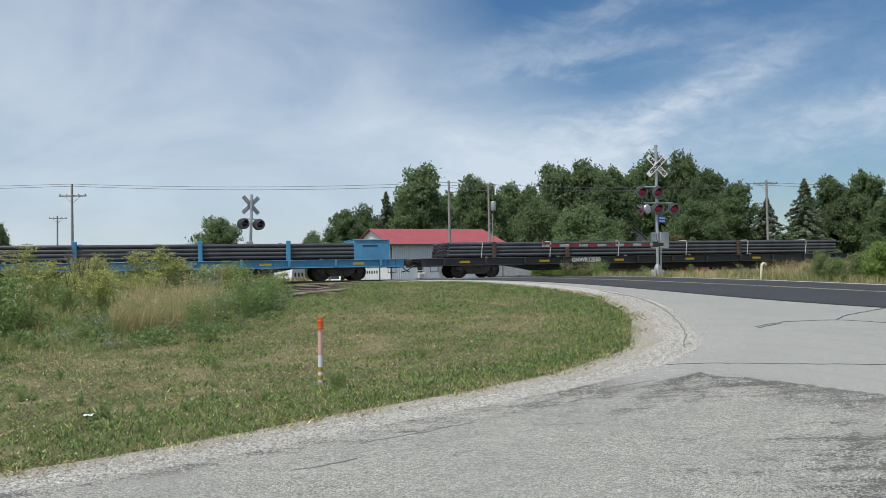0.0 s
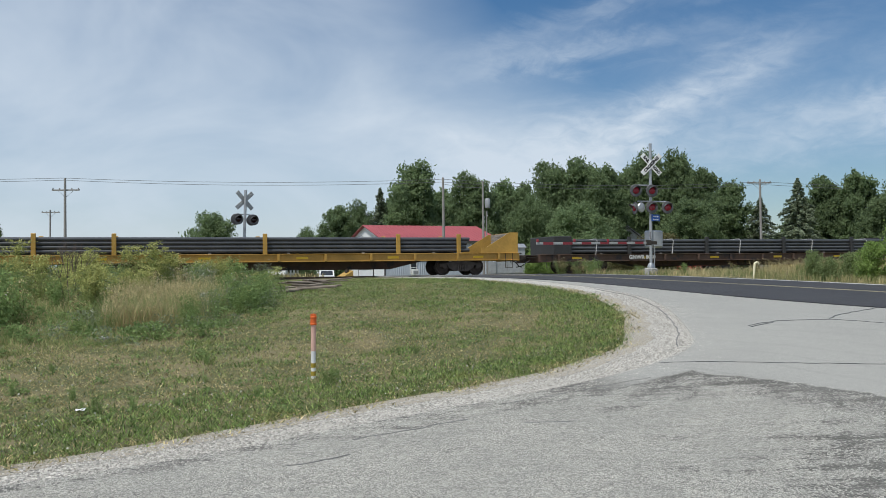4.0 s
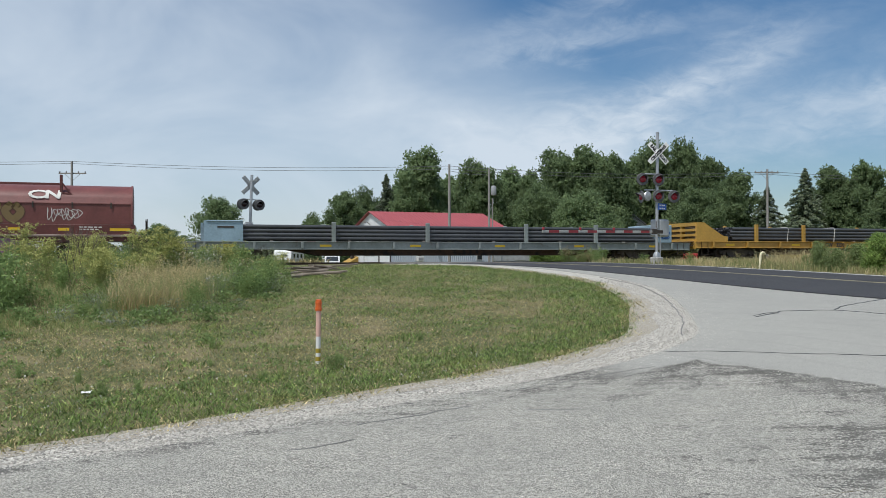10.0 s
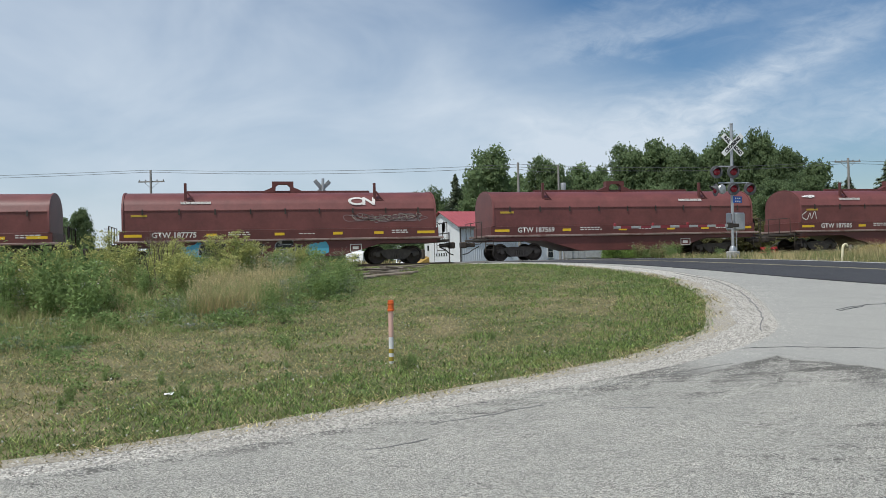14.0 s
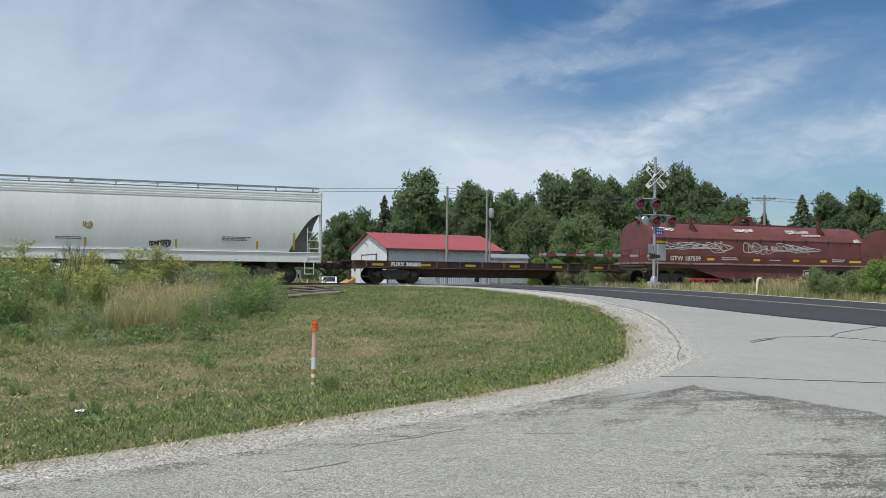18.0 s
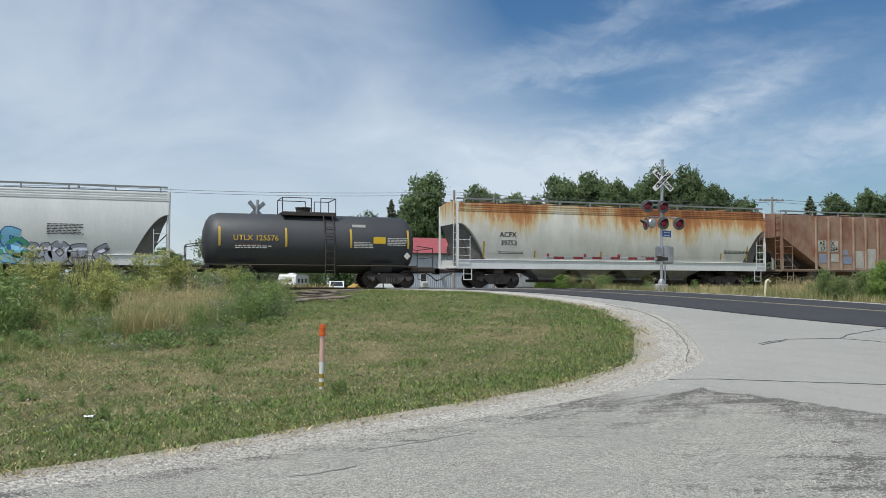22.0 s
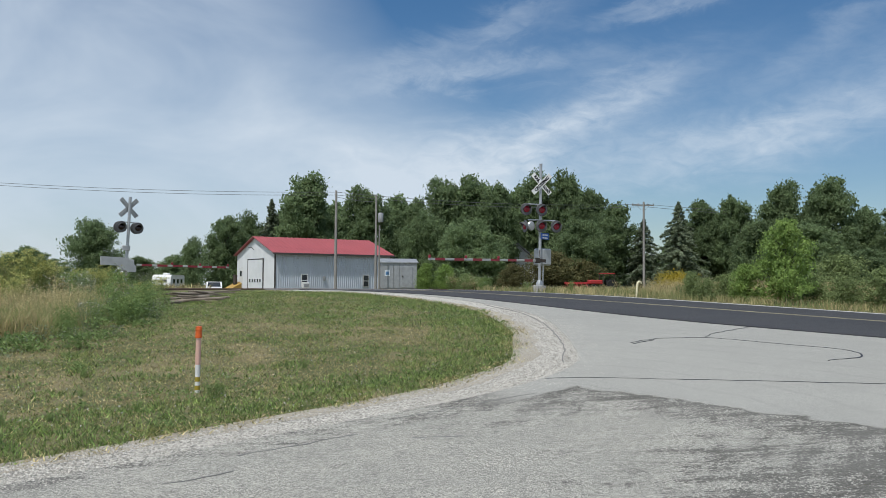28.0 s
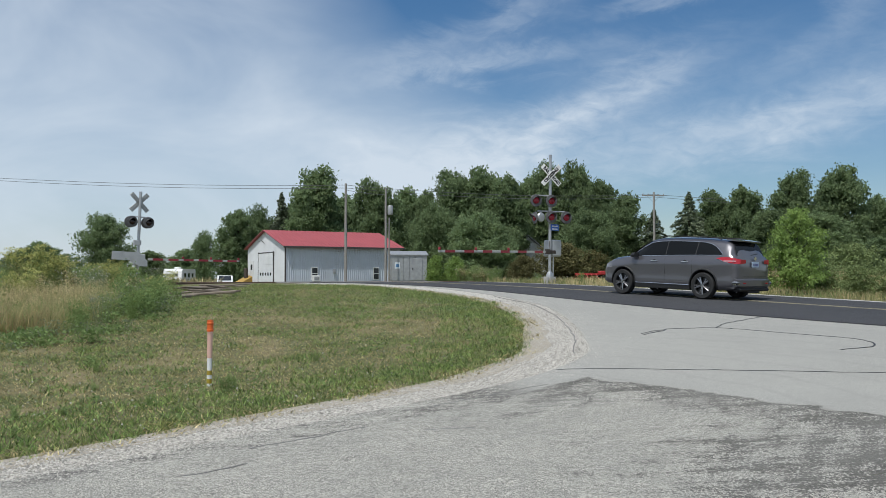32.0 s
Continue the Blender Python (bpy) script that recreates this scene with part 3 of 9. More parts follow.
# dark strip laid in for the shadow line at the gravel's outer edge
crack([(a * 0.2 + c * 0.8, b * 0.2 + d * 0.8) for (a, b), (c, d) in zip(LAWN_EDGE, STONE_EDGE) if 12.4 < d < 27][::5], 0.013, M_DARK, "painted shadow line where the apron meets the gravel")


# ---- track ----
def rail(y, x0, x1, name="rail"):
    prof = [(-0.065, -0.16), (0.065, -0.16), (0.065, -0.145), (0.012, -0.12), (0.012, -0.05), (0.037, -0.035), (0.037, -0.004), (0.028, 0.0),
            (-0.028, 0.0), (-0.037, -0.004), (-0.037, -0.035), (-0.012, -0.05), (-0.012, -0.12), (-0.065, -0.145)]
    return Form().prism([(y + a, b) for a, b in prof], x0, x1)


track = thing("railway_track", "single railway track with rusty rails on dark ties", "railway track", kind="structure")
for s in (-0.755, 0.755):
    part("rail", rail(TRACK_Y + s, -400, 400), M_RAIL, track, "rusty steel rail with a worn head")
form = Form()
prof = [(-3.3, -0.42), (-2.0, -0.18), (2.0, -0.18), (3.3, -0.42)]
form.prism([(TRACK_Y + a, b) for a, b in prof], -400, 9.5)
form.prism([(TRACK_Y + a, b) for a, b in prof], 19.5, 400)
form.prism([(TRACK_Y + a, b) for a, b in prof], 9.6, 19.4)
part("ballast_bed", form, M_BALLAST, track, "grey ballast bed")
tie_mesh = Form().box(-0.115, 0.115, -1.3, 1.3, -0.32, -0.165, c=0.012).mesh("tie", M_TIE)
for i in range(-60, 120):
    x = i * 0.5
    if not 10.2 < x < 18.8:
        part("tie", tie_mesh, None, track, at=pose(x, TRACK_Y + random.uniform(-0.05, 0.05), 0, 0, 0, random.uniform(-1.5, 1.5)))
# crossing surface: timber and asphalt panels between and beside the rails
M_PANEL = material("crossing_panel", (0.30, 0.29, 0.275), 0.9, second=(0.2, 0.195, 0.19), scale=2, amount=0.9, bump=0.5, bump_scale=30, per_object=0.2)
crossing = thing("road_crossing", "worn concrete panels carrying the road over the rails", "level crossing", kind="structure")
for y0, y1 in ((-3.0, -0.83), (-0.66, 0.66), (0.83, 3.0)):
    for k in range(4):
        x0 = 10.6 + k * 2.0
        part("panel", Form().box(x0 + 0.01, x0 + 1.99, TRACK_Y + y0, TRACK_Y + y1, -0.16, -0.008, c=0.012), M_PANEL, crossing)


# ---- train ----
def run(t):
    """Metres the train has gone by t seconds; it gathers a little speed."""
    if t <= 8:
        return 15.3 * t
    if t <= 20:
        return 122.4 + 15.3 * (t - 8) + 0.0333 * (t - 8) ** 2
    return 310.8 + 16.1 * (t - 20)


def paint(name, color, wear=(0.16, 0.09, 0.06), at=0.60, scale=1.4, rough=0.55, dirt=0.7, stretch=(1, 1, 1), metal=0.0, wear_z=None):
    return material(name, color, rough, metal, scale=1.1, amount=dirt, stain=wear, stain_scale=scale, stain_at=at, stain_z=wear_z, bump=0.15, bump_scale=20, stretch=stretch)


P_BLUE = paint("blue_paint", (0.085, 0.29, 0.50), (0.10, 0.16, 0.20), 0.66)
P_PALE_BLUE = paint("faded_blue_paint", (0.30, 0.42, 0.50), (0.22, 0.25, 0.25), 0.6)
P_FADED = paint("faded_grey_paint", (0.26, 0.29, 0.28), (0.12, 0.09, 0.07), 0.58)
P_YELLOW = paint("yellow_paint", (0.50, 0.29, 0.055), (0.22, 0.13, 0.06), 0.64)
P_BLACK = paint("black_paint", (0.035, 0.034, 0.034), (0.10, 0.07, 0.055), 0.62)
P_RUST = paint("rusted_black_paint", (0.11, 0.065, 0.045), (0.035, 0.03, 0.03), 0.5, rough=0.8)
P_BROWN = paint("brown_oxide_paint", (0.135, 0.038, 0.032), (0.085, 0.035, 0.028), 0.62, rough=0.5)
P_LEDGE = paint("dusty_ledge", (0.30, 0.22, 0.19), (0.16, 0.08, 0.065), 0.5)
P_HOOD = paint("red_oxide_paint", (0.185, 0.058, 0.051), (0.145, 0.058, 0.05), 0.6, rough=0.48)
P_WHITE = paint("white_car_paint", (0.74, 0.75, 0.73), (0.56, 0.54, 0.50), 0.66, rough=0.45, dirt=0.25, stretch=(1, 1, 0.25))
P_TANK = paint("tank_black_paint", (0.056, 0.058, 0.063), (0.07, 0.069, 0.068), 0.64, rough=0.55, dirt=0.4)
M_STEEL = material("dark_steel", (0.05, 0.045, 0.042), 0.75, metal=0.3, second=(0.085, 0.065, 0.05), scale=4, amount=0.8)
M_TRUCK = material("truck_casting", (0.105, 0.09, 0.08), 0.85, second=(0.06, 0.052, 0.048), scale=5, amount=0.9)
M_WHEEL = material("wheel_steel", (0.09, 0.07, 0.06), 0.6, metal=0.5, second=(0.05, 0.042, 0.038), scale=5)
M_PIPE = material("pipe_coating", (0.05, 0.053, 0.06), 0.36, second=(0.085, 0.088, 0.095), scale=1.2, amount=0.8, per_object=0.5, spec=0.5)
M_STRAP_W = material("strap_white", (0.6, 0.58, 0.55), 0.7)
M_STRAP_R = material("strap_orange", (0.45, 0.13, 0.06), 0.7)
M_DECK = material("car_deck", (0.13, 0.10, 0.08), 0.9, scale=3, amount=0.8)
M_LETTER_W = material("letter_white", (0.68, 0.66, 0.62), 0.6, amount=0.4, scale=6)
M_LETTER_K = material("letter_black", (0.025, 0.025, 0.025), 0.6, amount=0.4)
M_LETTER_Y = material("letter_yellow", (0.55, 0.36, 0.04), 0.6, amount=0.4)
M_REFLECT = material("reflector_yellow", (0.75, 0.48, 0.02), 0.35, amount=0.2)
M_HOSE = material("hose_rubber", (0.02, 0.02, 0.02), 0.6)

WHEELSETS = []


def disc_profile(r):
    return [(0.0, -0.06), (0.13, -0.06), (0.13, -0.02), (r - 0.09, 0.01), (r - 0.06, -0.05), (r + 0.025, -0.05), (r + 0.022, -0.02), (r, -0.01), (r - 0.012, 0.08), (r - 0.06, 0.08),
            (r - 0.10, 0.03), (0.13, 0.06), (0.13, 0.10), (0.0, 0.10)]


def wheelset_mesh(r=0.42):
    f = Form()
    f.rod((0, -0.95, 0), (0, 0.95, 0), 0.075, n=8)
    for s in (-1, 1):
        f.lathe([(a, s * (0.755 + b)) for a, b in disc_profile(r)], axis="y", n=20)
    return f.mesh("wheelset", M_WHEEL)


def truck_frame_mesh():
    f = Form()
    for s in (-1, 1):
        y = s * 0.99
        up = [(-1.13, 0.40), (-1.13, 0.56), (-0.80, 0.60), (-0.42, 0.70), (0.42, 0.70), (0.80, 0.60), (1.13, 0.56), (1.13, 0.40), (0.98, 0.40), (0.94, 0.50), (0.72, 0.50),
              (0.66, 0.38), (0.40, 0.20), (-0.40, 0.20), (-0.66, 0.38), (-0.72, 0.50), (-0.94, 0.50), (-0.98, 0.40)]
        f.prism([(a, b) for a, b in up], y - 0.07, y + 0.07, "y")
        for k in (-0.89, 0.89):
            f.rod((k, y - 0.12, 0.43), (k, y + 0.14, 0.43), 0.11, n=10)
        for k in (-0.18, -0.06, 0.06, 0.18):
            f.rod((k, y + s * 0.09, 0.27), (k, y + s * 0.09, 0.5), 0.055, n=8)
        f.box(-0.26, 0.26, y - 0.11, y + 0.16 if s > 0 else y + 0.11, 0.2, 0.27)
    f.box(-0.22, 0.22, -1.0, 1.0, 0.45, 0.68, c=0.03)
    return f.mesh("truck_frame", M_TRUCK)


WHEELSET, TRUCK_FRAME = wheelset_mesh(), truck_frame_mesh()


def truck(car, x, wheelbase=1.78):
    frame_ob = part("truck", TRUCK_FRAME, None, car, "dark cast-steel truck with coil springs", at=pose(x, 0, 0))
    for s in (-0.5, 0.5):
        w = part("wheelset", WHEELSET, None, frame_ob, "steel wheels on an axle", at=pose(s * wheelbase, 0, 0.42))
        WHEELSETS.append((w, s * wheelbase, car))


def coupler(car, x_end, s):
    """Coupler, air hose and cut lever at one end; s is the way outward."""
    f = Form()
    f.box(min(x_end, x_end + s * 0.55), max(x_end, x_end + s * 0.55), -0.1, 0.1, 0.74, 0.94, c=0.03)
    f.box(min(x_end + s * 0.45, x_end + s * 0.78), max(x_end + s * 0.45, x_end + s * 0.78), -0.2, 0.16, 0.68, 1.0, c=0.05)
    part("coupler", f, M_STEEL, car, "rusty steel knuckle coupler")
    pts = [(x_end - s * 0.1, -0.45, 0.75), (x_end + s * 0.2, -0.45, 0.62), (x_end + s * 0.45, -0.3, 0.42), (x_end + s * 0.68, -0.12, 0.36)]
    part("air_hose", Form().path(pts, 0.028, 6), M_HOSE, car)
    lever = [(x_end + s * 0.02, -1.45, 0.98), (x_end + s * 0.12, -1.4, 0.86), (x_end + s * 0.12, -0.3, 0.86), (x_end + s * 0.4, -0.12, 0.98)]
    part("cut_lever", Form().path(lever, 0.016, 5), M_STEEL, car)


def ladder(car, x, y, z0, z1, w=0.45, n=5, mat=None, along="x", name="ladder"):
    f = Form()
    for k in (0, 1):
        p = (x + (w * k if along == "x" else 0), y + (w * k if along == "y" else 0))
        f.rod((p[0], p[1], z0), (p[0], p[1], z1), 0.018, n=5)
    for i in range(n):
        z = z0 + (z1 - z0) * (i + 0.5) / n
        f.rod((x, y, z), (x + (w if along == "x" else 0), y + (w if along == "y" else 0), z), 0.014, n=5)
    return part(name, f, mat or M_STEEL, car, "steel ladder with round rungs")


def dashes(car, spans, y, z, h, mat, name="marking", label=""):
    """Painted bars on the near side; spans of (x0, x1)."""
    for a, b in spans:
        part(name, Form().box(a, b, y - 0.006, y, z, z + h), mat, car, label)


def bars(car, x, y, z, rows, width, mat, h=0.055, gap=0.045, name="stencil", seed=1):
    """A block of writing too small to read, as plain bars."""
    rnd = random.Random(seed)
    f = Form()
    for r in range(rows):
        a = x
        while a < x + width * rnd.uniform(0.8, 1.0):
            w = rnd.uniform(0.08, 0.22)
            f.box(a, a + w, y - 0.005, y, z - r * (h + gap) - h, z - r * (h + gap))
            a += w + 0.05
    return tagged(part(name, f, mat, car, "small stencilled data too fine to read"), kind="stuff")


def car_thing(name, label, centre, group="cars of the train"):
    car = thing(name, label, "railway car", at=pose(centre, TRACK_Y, 0), group=group)
    TRAIN.append((car, centre))
    return car


TRAIN = []
PIPE_MESHES = {}


def pipe_load(car, x0, x1, z0, rows=4, d=0.186, straps=(), width=2.75, strap_mat=None):
    """Stacked long pipes; those of the near face and top are single parts."""
    n = round(width / d)
    key = (round(x1 - x0, 2), d)
    if key not in PIPE_MESHES:
        f = Form()
        L, r, k = x1 - x0, d / 2, 10
        f.loft([[(0 if i in (0, 3) else 0, 0, 0)] for i in range(1)] and
               [[(a, q * math.cos(6.2832 * j / k), q * math.sin(6.2832 * j / k)) for j in range(k)] for a, q in ((0.25, r * 0.8), (0, r * 0.8), (0, r), (L, r), (L, r * 0.8), (L - 0.25, r * 0.8))])
        PIPE_MESHES[key] = f.mesh("pipe", M_PIPE, 40)
    me = PIPE_MESHES[key]
    rnd = random.Random(int(x0 * 7 + n))
    for r in range(rows):
        for c in range(n):
            y, z = -width / 2 + (c + 0.5) * width / n, z0 + d / 2 + r * d * 0.985
            if c in (0, n - 1) or r == rows - 1 or c == 1:
                part("pipe", me, None, car, at=pose(x0 + rnd.uniform(-0.12, 0.12), y, z))
    inner = Form()
    for r in range(rows - 1):
        for c in range(2, n - 1, 1):
            y, z = -width / 2 + (c + 0.5) * width / n, z0 + d / 2 + r * d * 0.985
            a, b = x0 + rnd.uniform(-0.12, 0.12), x1 + rnd.uniform(-0.12, 0.12)
            for e, dd in ((a, 0.3), (b, -0.3)):
                inner.loft([[(q, s * math.cos(6.2832 * j / 8) + y, s * math.sin(6.2832 * j / 8) + z) for j in range(8)]
                            for q, s in ((e + dd, d * 0.4), (e, d * 0.4), (e, d * 0.5), (e + dd * 1.5, d * 0.5))], caps=False)
    inner.box(x0 + 0.4, x1 - 0.4, -width / 2 + d, width / 2 - d, z0, z0 + (rows - 1) * d * 0.98)
    tagged(part("inner_pipes", inner, M_PIPE, car, "ends of the stacked pipes inside the load"), kind="stuff")
    # bearers under the load, and straps over it
    for k in range(6):
        x = x0 + (x1 - x0) * (k + 0.5) / 6
        part("bearer", Form().box(x - 0.06, x + 0.06, -1.4, 1.4, z0 - 0.09, z0 - 0.002), M_TIE, car)
    top = z0 + rows * d * 0.985
    for i, x in enumerate(straps):
        f = Form()
        y = width / 2 + 0.01
        for a, b in (((x, -y, z0 - 0.1), (x + 0.08, -y - 0.01, top - 0.1)), ((x + 0.08, -y - 0.01, top - 0.1), (x + 0.1, -y + 0.12, top + 0.015)), ((x + 0.1, -y + 0.12, top + 0.015), (x + 0.1, y - 0.12, top + 0.015))):
            f.rod(a, b, 0.022, n=5)
        part("strap", f, strap_mat or (M_STRAP_W if i % 2 else M_STRAP_R), car, "tie-down strap over the pipes")


def flat_car(label, centre, length, sill, sill_z=(0.62, 1.0), stakes=(), bulkheads="", bulk_mat=None, belly=True, load=None, straps=(), stake_mat=None, style="box", texts=(), stake_top=1.93,
             deck=None, load_z=1.06, rows=4, strap_mat=None, trucks=None, inset=0.0):
    car = car_thing("flat_car", label, centre)
    h = length / 2
    z0, z1 = sill_z
    dk = z1 - 0.06
    part("deck", Form().box(-h, h, -1.38, 1.38, dk - 0.08, dk, c=0.01), deck or M_DECK, car, "worn wooden deck")
    for s in (-1, 1):
        f = Form()
        y = s * 1.46
        f.box(-h, h, y - 0.012, y + 0.012, z0, z1)
        f.box(-h, h, min(y, y + s * 0.09), max(y, y + s * 0.09), z1 - 0.03, z1, c=0.008)
        f.box(-h, h, min(y, y + s * 0.09), max(y, y + s * 0.09), z0, z0 + 0.03, c=0.008)
        part("side_sill", f, sill, car)
        for k in range(12):
            x = -h + length * (k + 0.5) / 12
            part("stake_pocket", Form().box(x - 0.06, x + 0.06, min(y, y + s * 0.11), max(y, y + s * 0.11), z0 + 0.04, z1 - 0.035, c=0.01), sill, car)
    dashes(car, [(-h + length * (2 * k + 1) / 12 - 0.28, -h + length * (2 * k + 1) / 12 + 0.28) for k in range(6)], -1.473, (z0 + z1) / 2 - 0.06, 0.11, M_REFLECT, "reflector", "yellow reflective strip")
    if belly:
        ba, bb = min(4.2, 0.40 * h), min(6.6, 0.54 * h)
        pts = [(-h + 0.3, z0 + 0.15), (-h + ba, z0 + 0.15), (-h + bb, 0.33), (h - bb, 0.33), (h - ba, z0 + 0.15), (h - 0.3, z0 + 0.15), (h - 0.3, dk - 0.09), (-h + 0.3, dk - 0.09)]
        part("centre_sill", Form().prism(pts, -0.55, 0.55, "y"), P_RUST if sill is not P_BLACK else P_BLACK, car, "deep fish-bellied centre sill")
    for s in (-1, 1):
        part("end_sill", Form().box(s * h - 0.06, s * h + 0.06, -1.45, 1.45, z0 - 0.04, z1, c=0.015), sill, car)
        part("walkway", Form().box(s * h + 0.06 if s > 0 else -h - 0.22, h + 0.22 if s > 0 else -h - 0.06, -1.35, 1.35, z1 - 0.05, z1 - 0.01), M_STEEL, car)
        coupler(car, s * (h + 0.06), s)
        x = s * (h - 0.35)
        f = Form()
        f.path([(x, -1.5, z1), (x, -1.5, 0.34), (x + s * -0.4, -1.5, 0.34), (x + s * -0.4, -1.5, z1)], 0.016, 5)
        part("step", f, M_STEEL, car, "stirrup step of bent steel rod")
    for s in (-1, 1):
        truck(car, s * (trucks or h - 3.0))
    for x in stakes:
        for s in (-1, 1):
            y = s * 1.44
            part("stake", Form().box(x - 0.10, x + 0.10, y - 0.07, y + 0.07, z1 - 0.02, stake_top, c=0.02), stake_mat or sill, car)
    for s, kind in ((-1, bulkheads[:1]), (1, bulkheads[1:2])):
        e = s * (h - inset)
        bm = bulk_mat or sill
        if kind == "b":       # box bulkhead with a braced side
            f = Form()
            f.box(min(e, e - s * 1.75), max(e, e - s * 1.75), -1.5, -1.44, z1, 1.95)
            f.box(min(e, e - s * 1.75), max(e, e - s * 1.75), 1.44, 1.5, z1, 1.95)
            f.box(min(e - s * 1.65, e - s * 1.75), max(e - s * 1.65, e - s * 1.75), -1.44, 1.44, z1, 1.95)
            f.box(min(e - s * 0.1, e - s * 1.75), max(e - s * 0.1, e - s * 1.75), -1.54, 1.54, 1.9, 1.97, c=0.02)
            part("bulkhead", f, bm, car, "steel bulkhead with plated sides")
            part("bulkhead_brace", Form().box(min(e - s * 0.6, e - s * 1.35), max(e - s * 0.6, e - s * 1.35), -1.512, -1.498, 1.62, 1.7), M_STEEL, car)
        elif kind == "s":     # short plated box
            part("bulkhead", Form().box(min(e, e - s * 0.95), max(e, e - s * 0.95), -1.5, 1.5, z1, 1.97, c=0.03), bm, car, "plated steel bulkhead")
        elif kind == "p":     # plain narrow plate
            part("bulkhead", Form().box(min(e - s * 0.3, e - s * 1.35), max(e - s * 0.3, e - s * 1.35), -1.48, 1.48, z1, 1.95, c=0.03), bm, car, "plated steel bulkhead")
        elif kind == "t":     # tall wall at the end with a wedge-shaped side brace
            for y in (-1.5, 1.44):
                tri = [(e - s * 0.05, z1), (e - s * 0.05, 2.14), (e - s * 0.5, 2.14), (e - s * 1.75, z1 + 0.3), (e - s * 2.05, z1 + 0.26), (e - s * 2.05, z1)]
                part("side_brace", Form().prism(tri, y, y + 0.06, "y"), bm, car, "wedge-shaped steel side brace")
            f = Form()
            for z, d in ((z1, 0.14), (1.38, 0.14), (1.66, 0.14), (1.94, 0.2)):
                f.box(min(e - s * 0.04, e - s * 0.3), max(e - s * 0.04, e - s * 0.3), -1.44, 1.44, z, z + d)
            for y in (-1.44, 0.0, 1.34):
                f.box(min(e - s * 0.05, e - s * 0.29), max(e - s * 0.05, e - s * 0.29), y, y + 0.1, z1, 2.12)
            for k in range(6):
                z = z1 + (2.12 - z1) * k / 6
                part("lining_board", Form().box(min(e - s * 0.3, e - s * 0.36), max(e - s * 0.3, e - s * 0.36), -1.44, 1.44, z + 0.008, z + (2.12 - z1) / 6 - 0.008, c=0.006), M_TIE, car, "weathered wooden lining board")
            part("end_wall", f, bm, car, "framed steel end wall")
        elif kind == "w":     # open framed box behind the end wall
            f = Form()
            for y in (-1.5, 1.4):
                for za, zb in ((z1, 1.22), (1.34, 1.48), (1.6, 1.74), (1.86, 2.1)):
                    f.box(min(e, e - s * 1.0), max(e, e - s * 1.0), y, y + 0.1, za, zb, c=0.01)
                for x in (0.02, 0.9):
                    f.box(min(e - s * x, e - s * (x + 0.12)), max(e - s * x, e - s * (x + 0.12)), y - 0.004, y + 0.104, z1, 2.1, c=0.01)
            f.box(min(e - s * 0.95, e - s * 1.07), max(e - s * 0.95, e - s * 1.07), -1.4, 1.4, z1, 2.08)
            part("end_frame", f, bm, car, "open welded end frame")
            tri = [(e - s * 1.07, z1), (e - s * 1.07, 2.08), (e - s * 1.5, 2.0), (e - s * 2.5, z1 + 0.4), (e - s * 3.1, z1 + 0.36), (e - s * 3.1, z1)]
            for y in (-1.5, 1.44):
                part("side_brace", Form().prism(tri, y, y + 0.06, "y"), bm, car, "wedge-shaped steel side brace")
    if load:
        pipe_load(car, load[0], load[1], load_z, rows=rows, straps=straps, strap_mat=strap_mat)
    for txt, x, z, size, mat in texts:
        lettering("car_number", txt, size * 0.88, mat, car, pose(x, -1.588, z), "painted car marks", bold=0.012)
    return car


A = flat_car("black flat car loaded with strapped steel pipes", 25.65, 26.2, P_BLACK, load=(-11.7, 12.2), straps=(-10.0, -6.2, -2.2, 2.0, 6.0, 10.0), strap_mat=M_STRAP_W, stakes=(-9.3, -5.2, 5.4),
             stake_mat=P_RUST, stake_top=1.8, texts=(("GNWR12550", -4.2, 0.82, 0.34, M_LETTER_W),))
B = flat_car("blue flat car with plated bulkheads and a pipe load", -1.75, 26.5, P_BLUE, inset=0.65, bulkheads="bb", stakes=(-6.3, -1.6, 3.7, 7.7), load=(-11.1, 11.1))
C = flat_car("rusty black flat car with steel bulkheads and a pipe load", -29.2, 25.6, P_RUST, inset=0.5, bulkheads="pp", bulk_mat=P_BLACK, stakes=(-7.5, -2.6, 2.6, 7.5), stake_mat=P_BLACK, load=(-11.0, 11.0),
             straps=(-9.5, -4.8, -0.4, 4.6, 8.6), strap_mat=M_STRAP_W, texts=(("GNWR 8050", -6.8, 0.82, 0.34, M_LETTER_W),))
D = flat_car("yellow flat car with wedge-braced end walls and a pipe load", -56.54, 26.7, P_YELLOW, sill_z=(0.72, 1.1), bulkheads="tt", stakes=(-9.35, -6.1, 0.5, 6.95, 10.1), load=(-11.0, 10.6), load_z=1.16, rows=4,
             stake_top=2.05, texts=(("CW   3216", -4.1, 0.9, 0.34, M_LETTER_K),))
E = flat_car("black flat car loaded with strapped steel pipes", -83.75, 26.9, P_BLACK, load=(-12.5, 11.4), straps=(-10.5, -7.2, -4.4, -0.2, 3.0, 7.2, 11.0), strap_mat=M_STRAP_R, stakes=(-10.3, 11.0),
             stake_mat=P_BLACK, stake_top=1.8, texts=(("GNWR 8", -8.0, 0.8, 0.3, M_LETTER_W),))
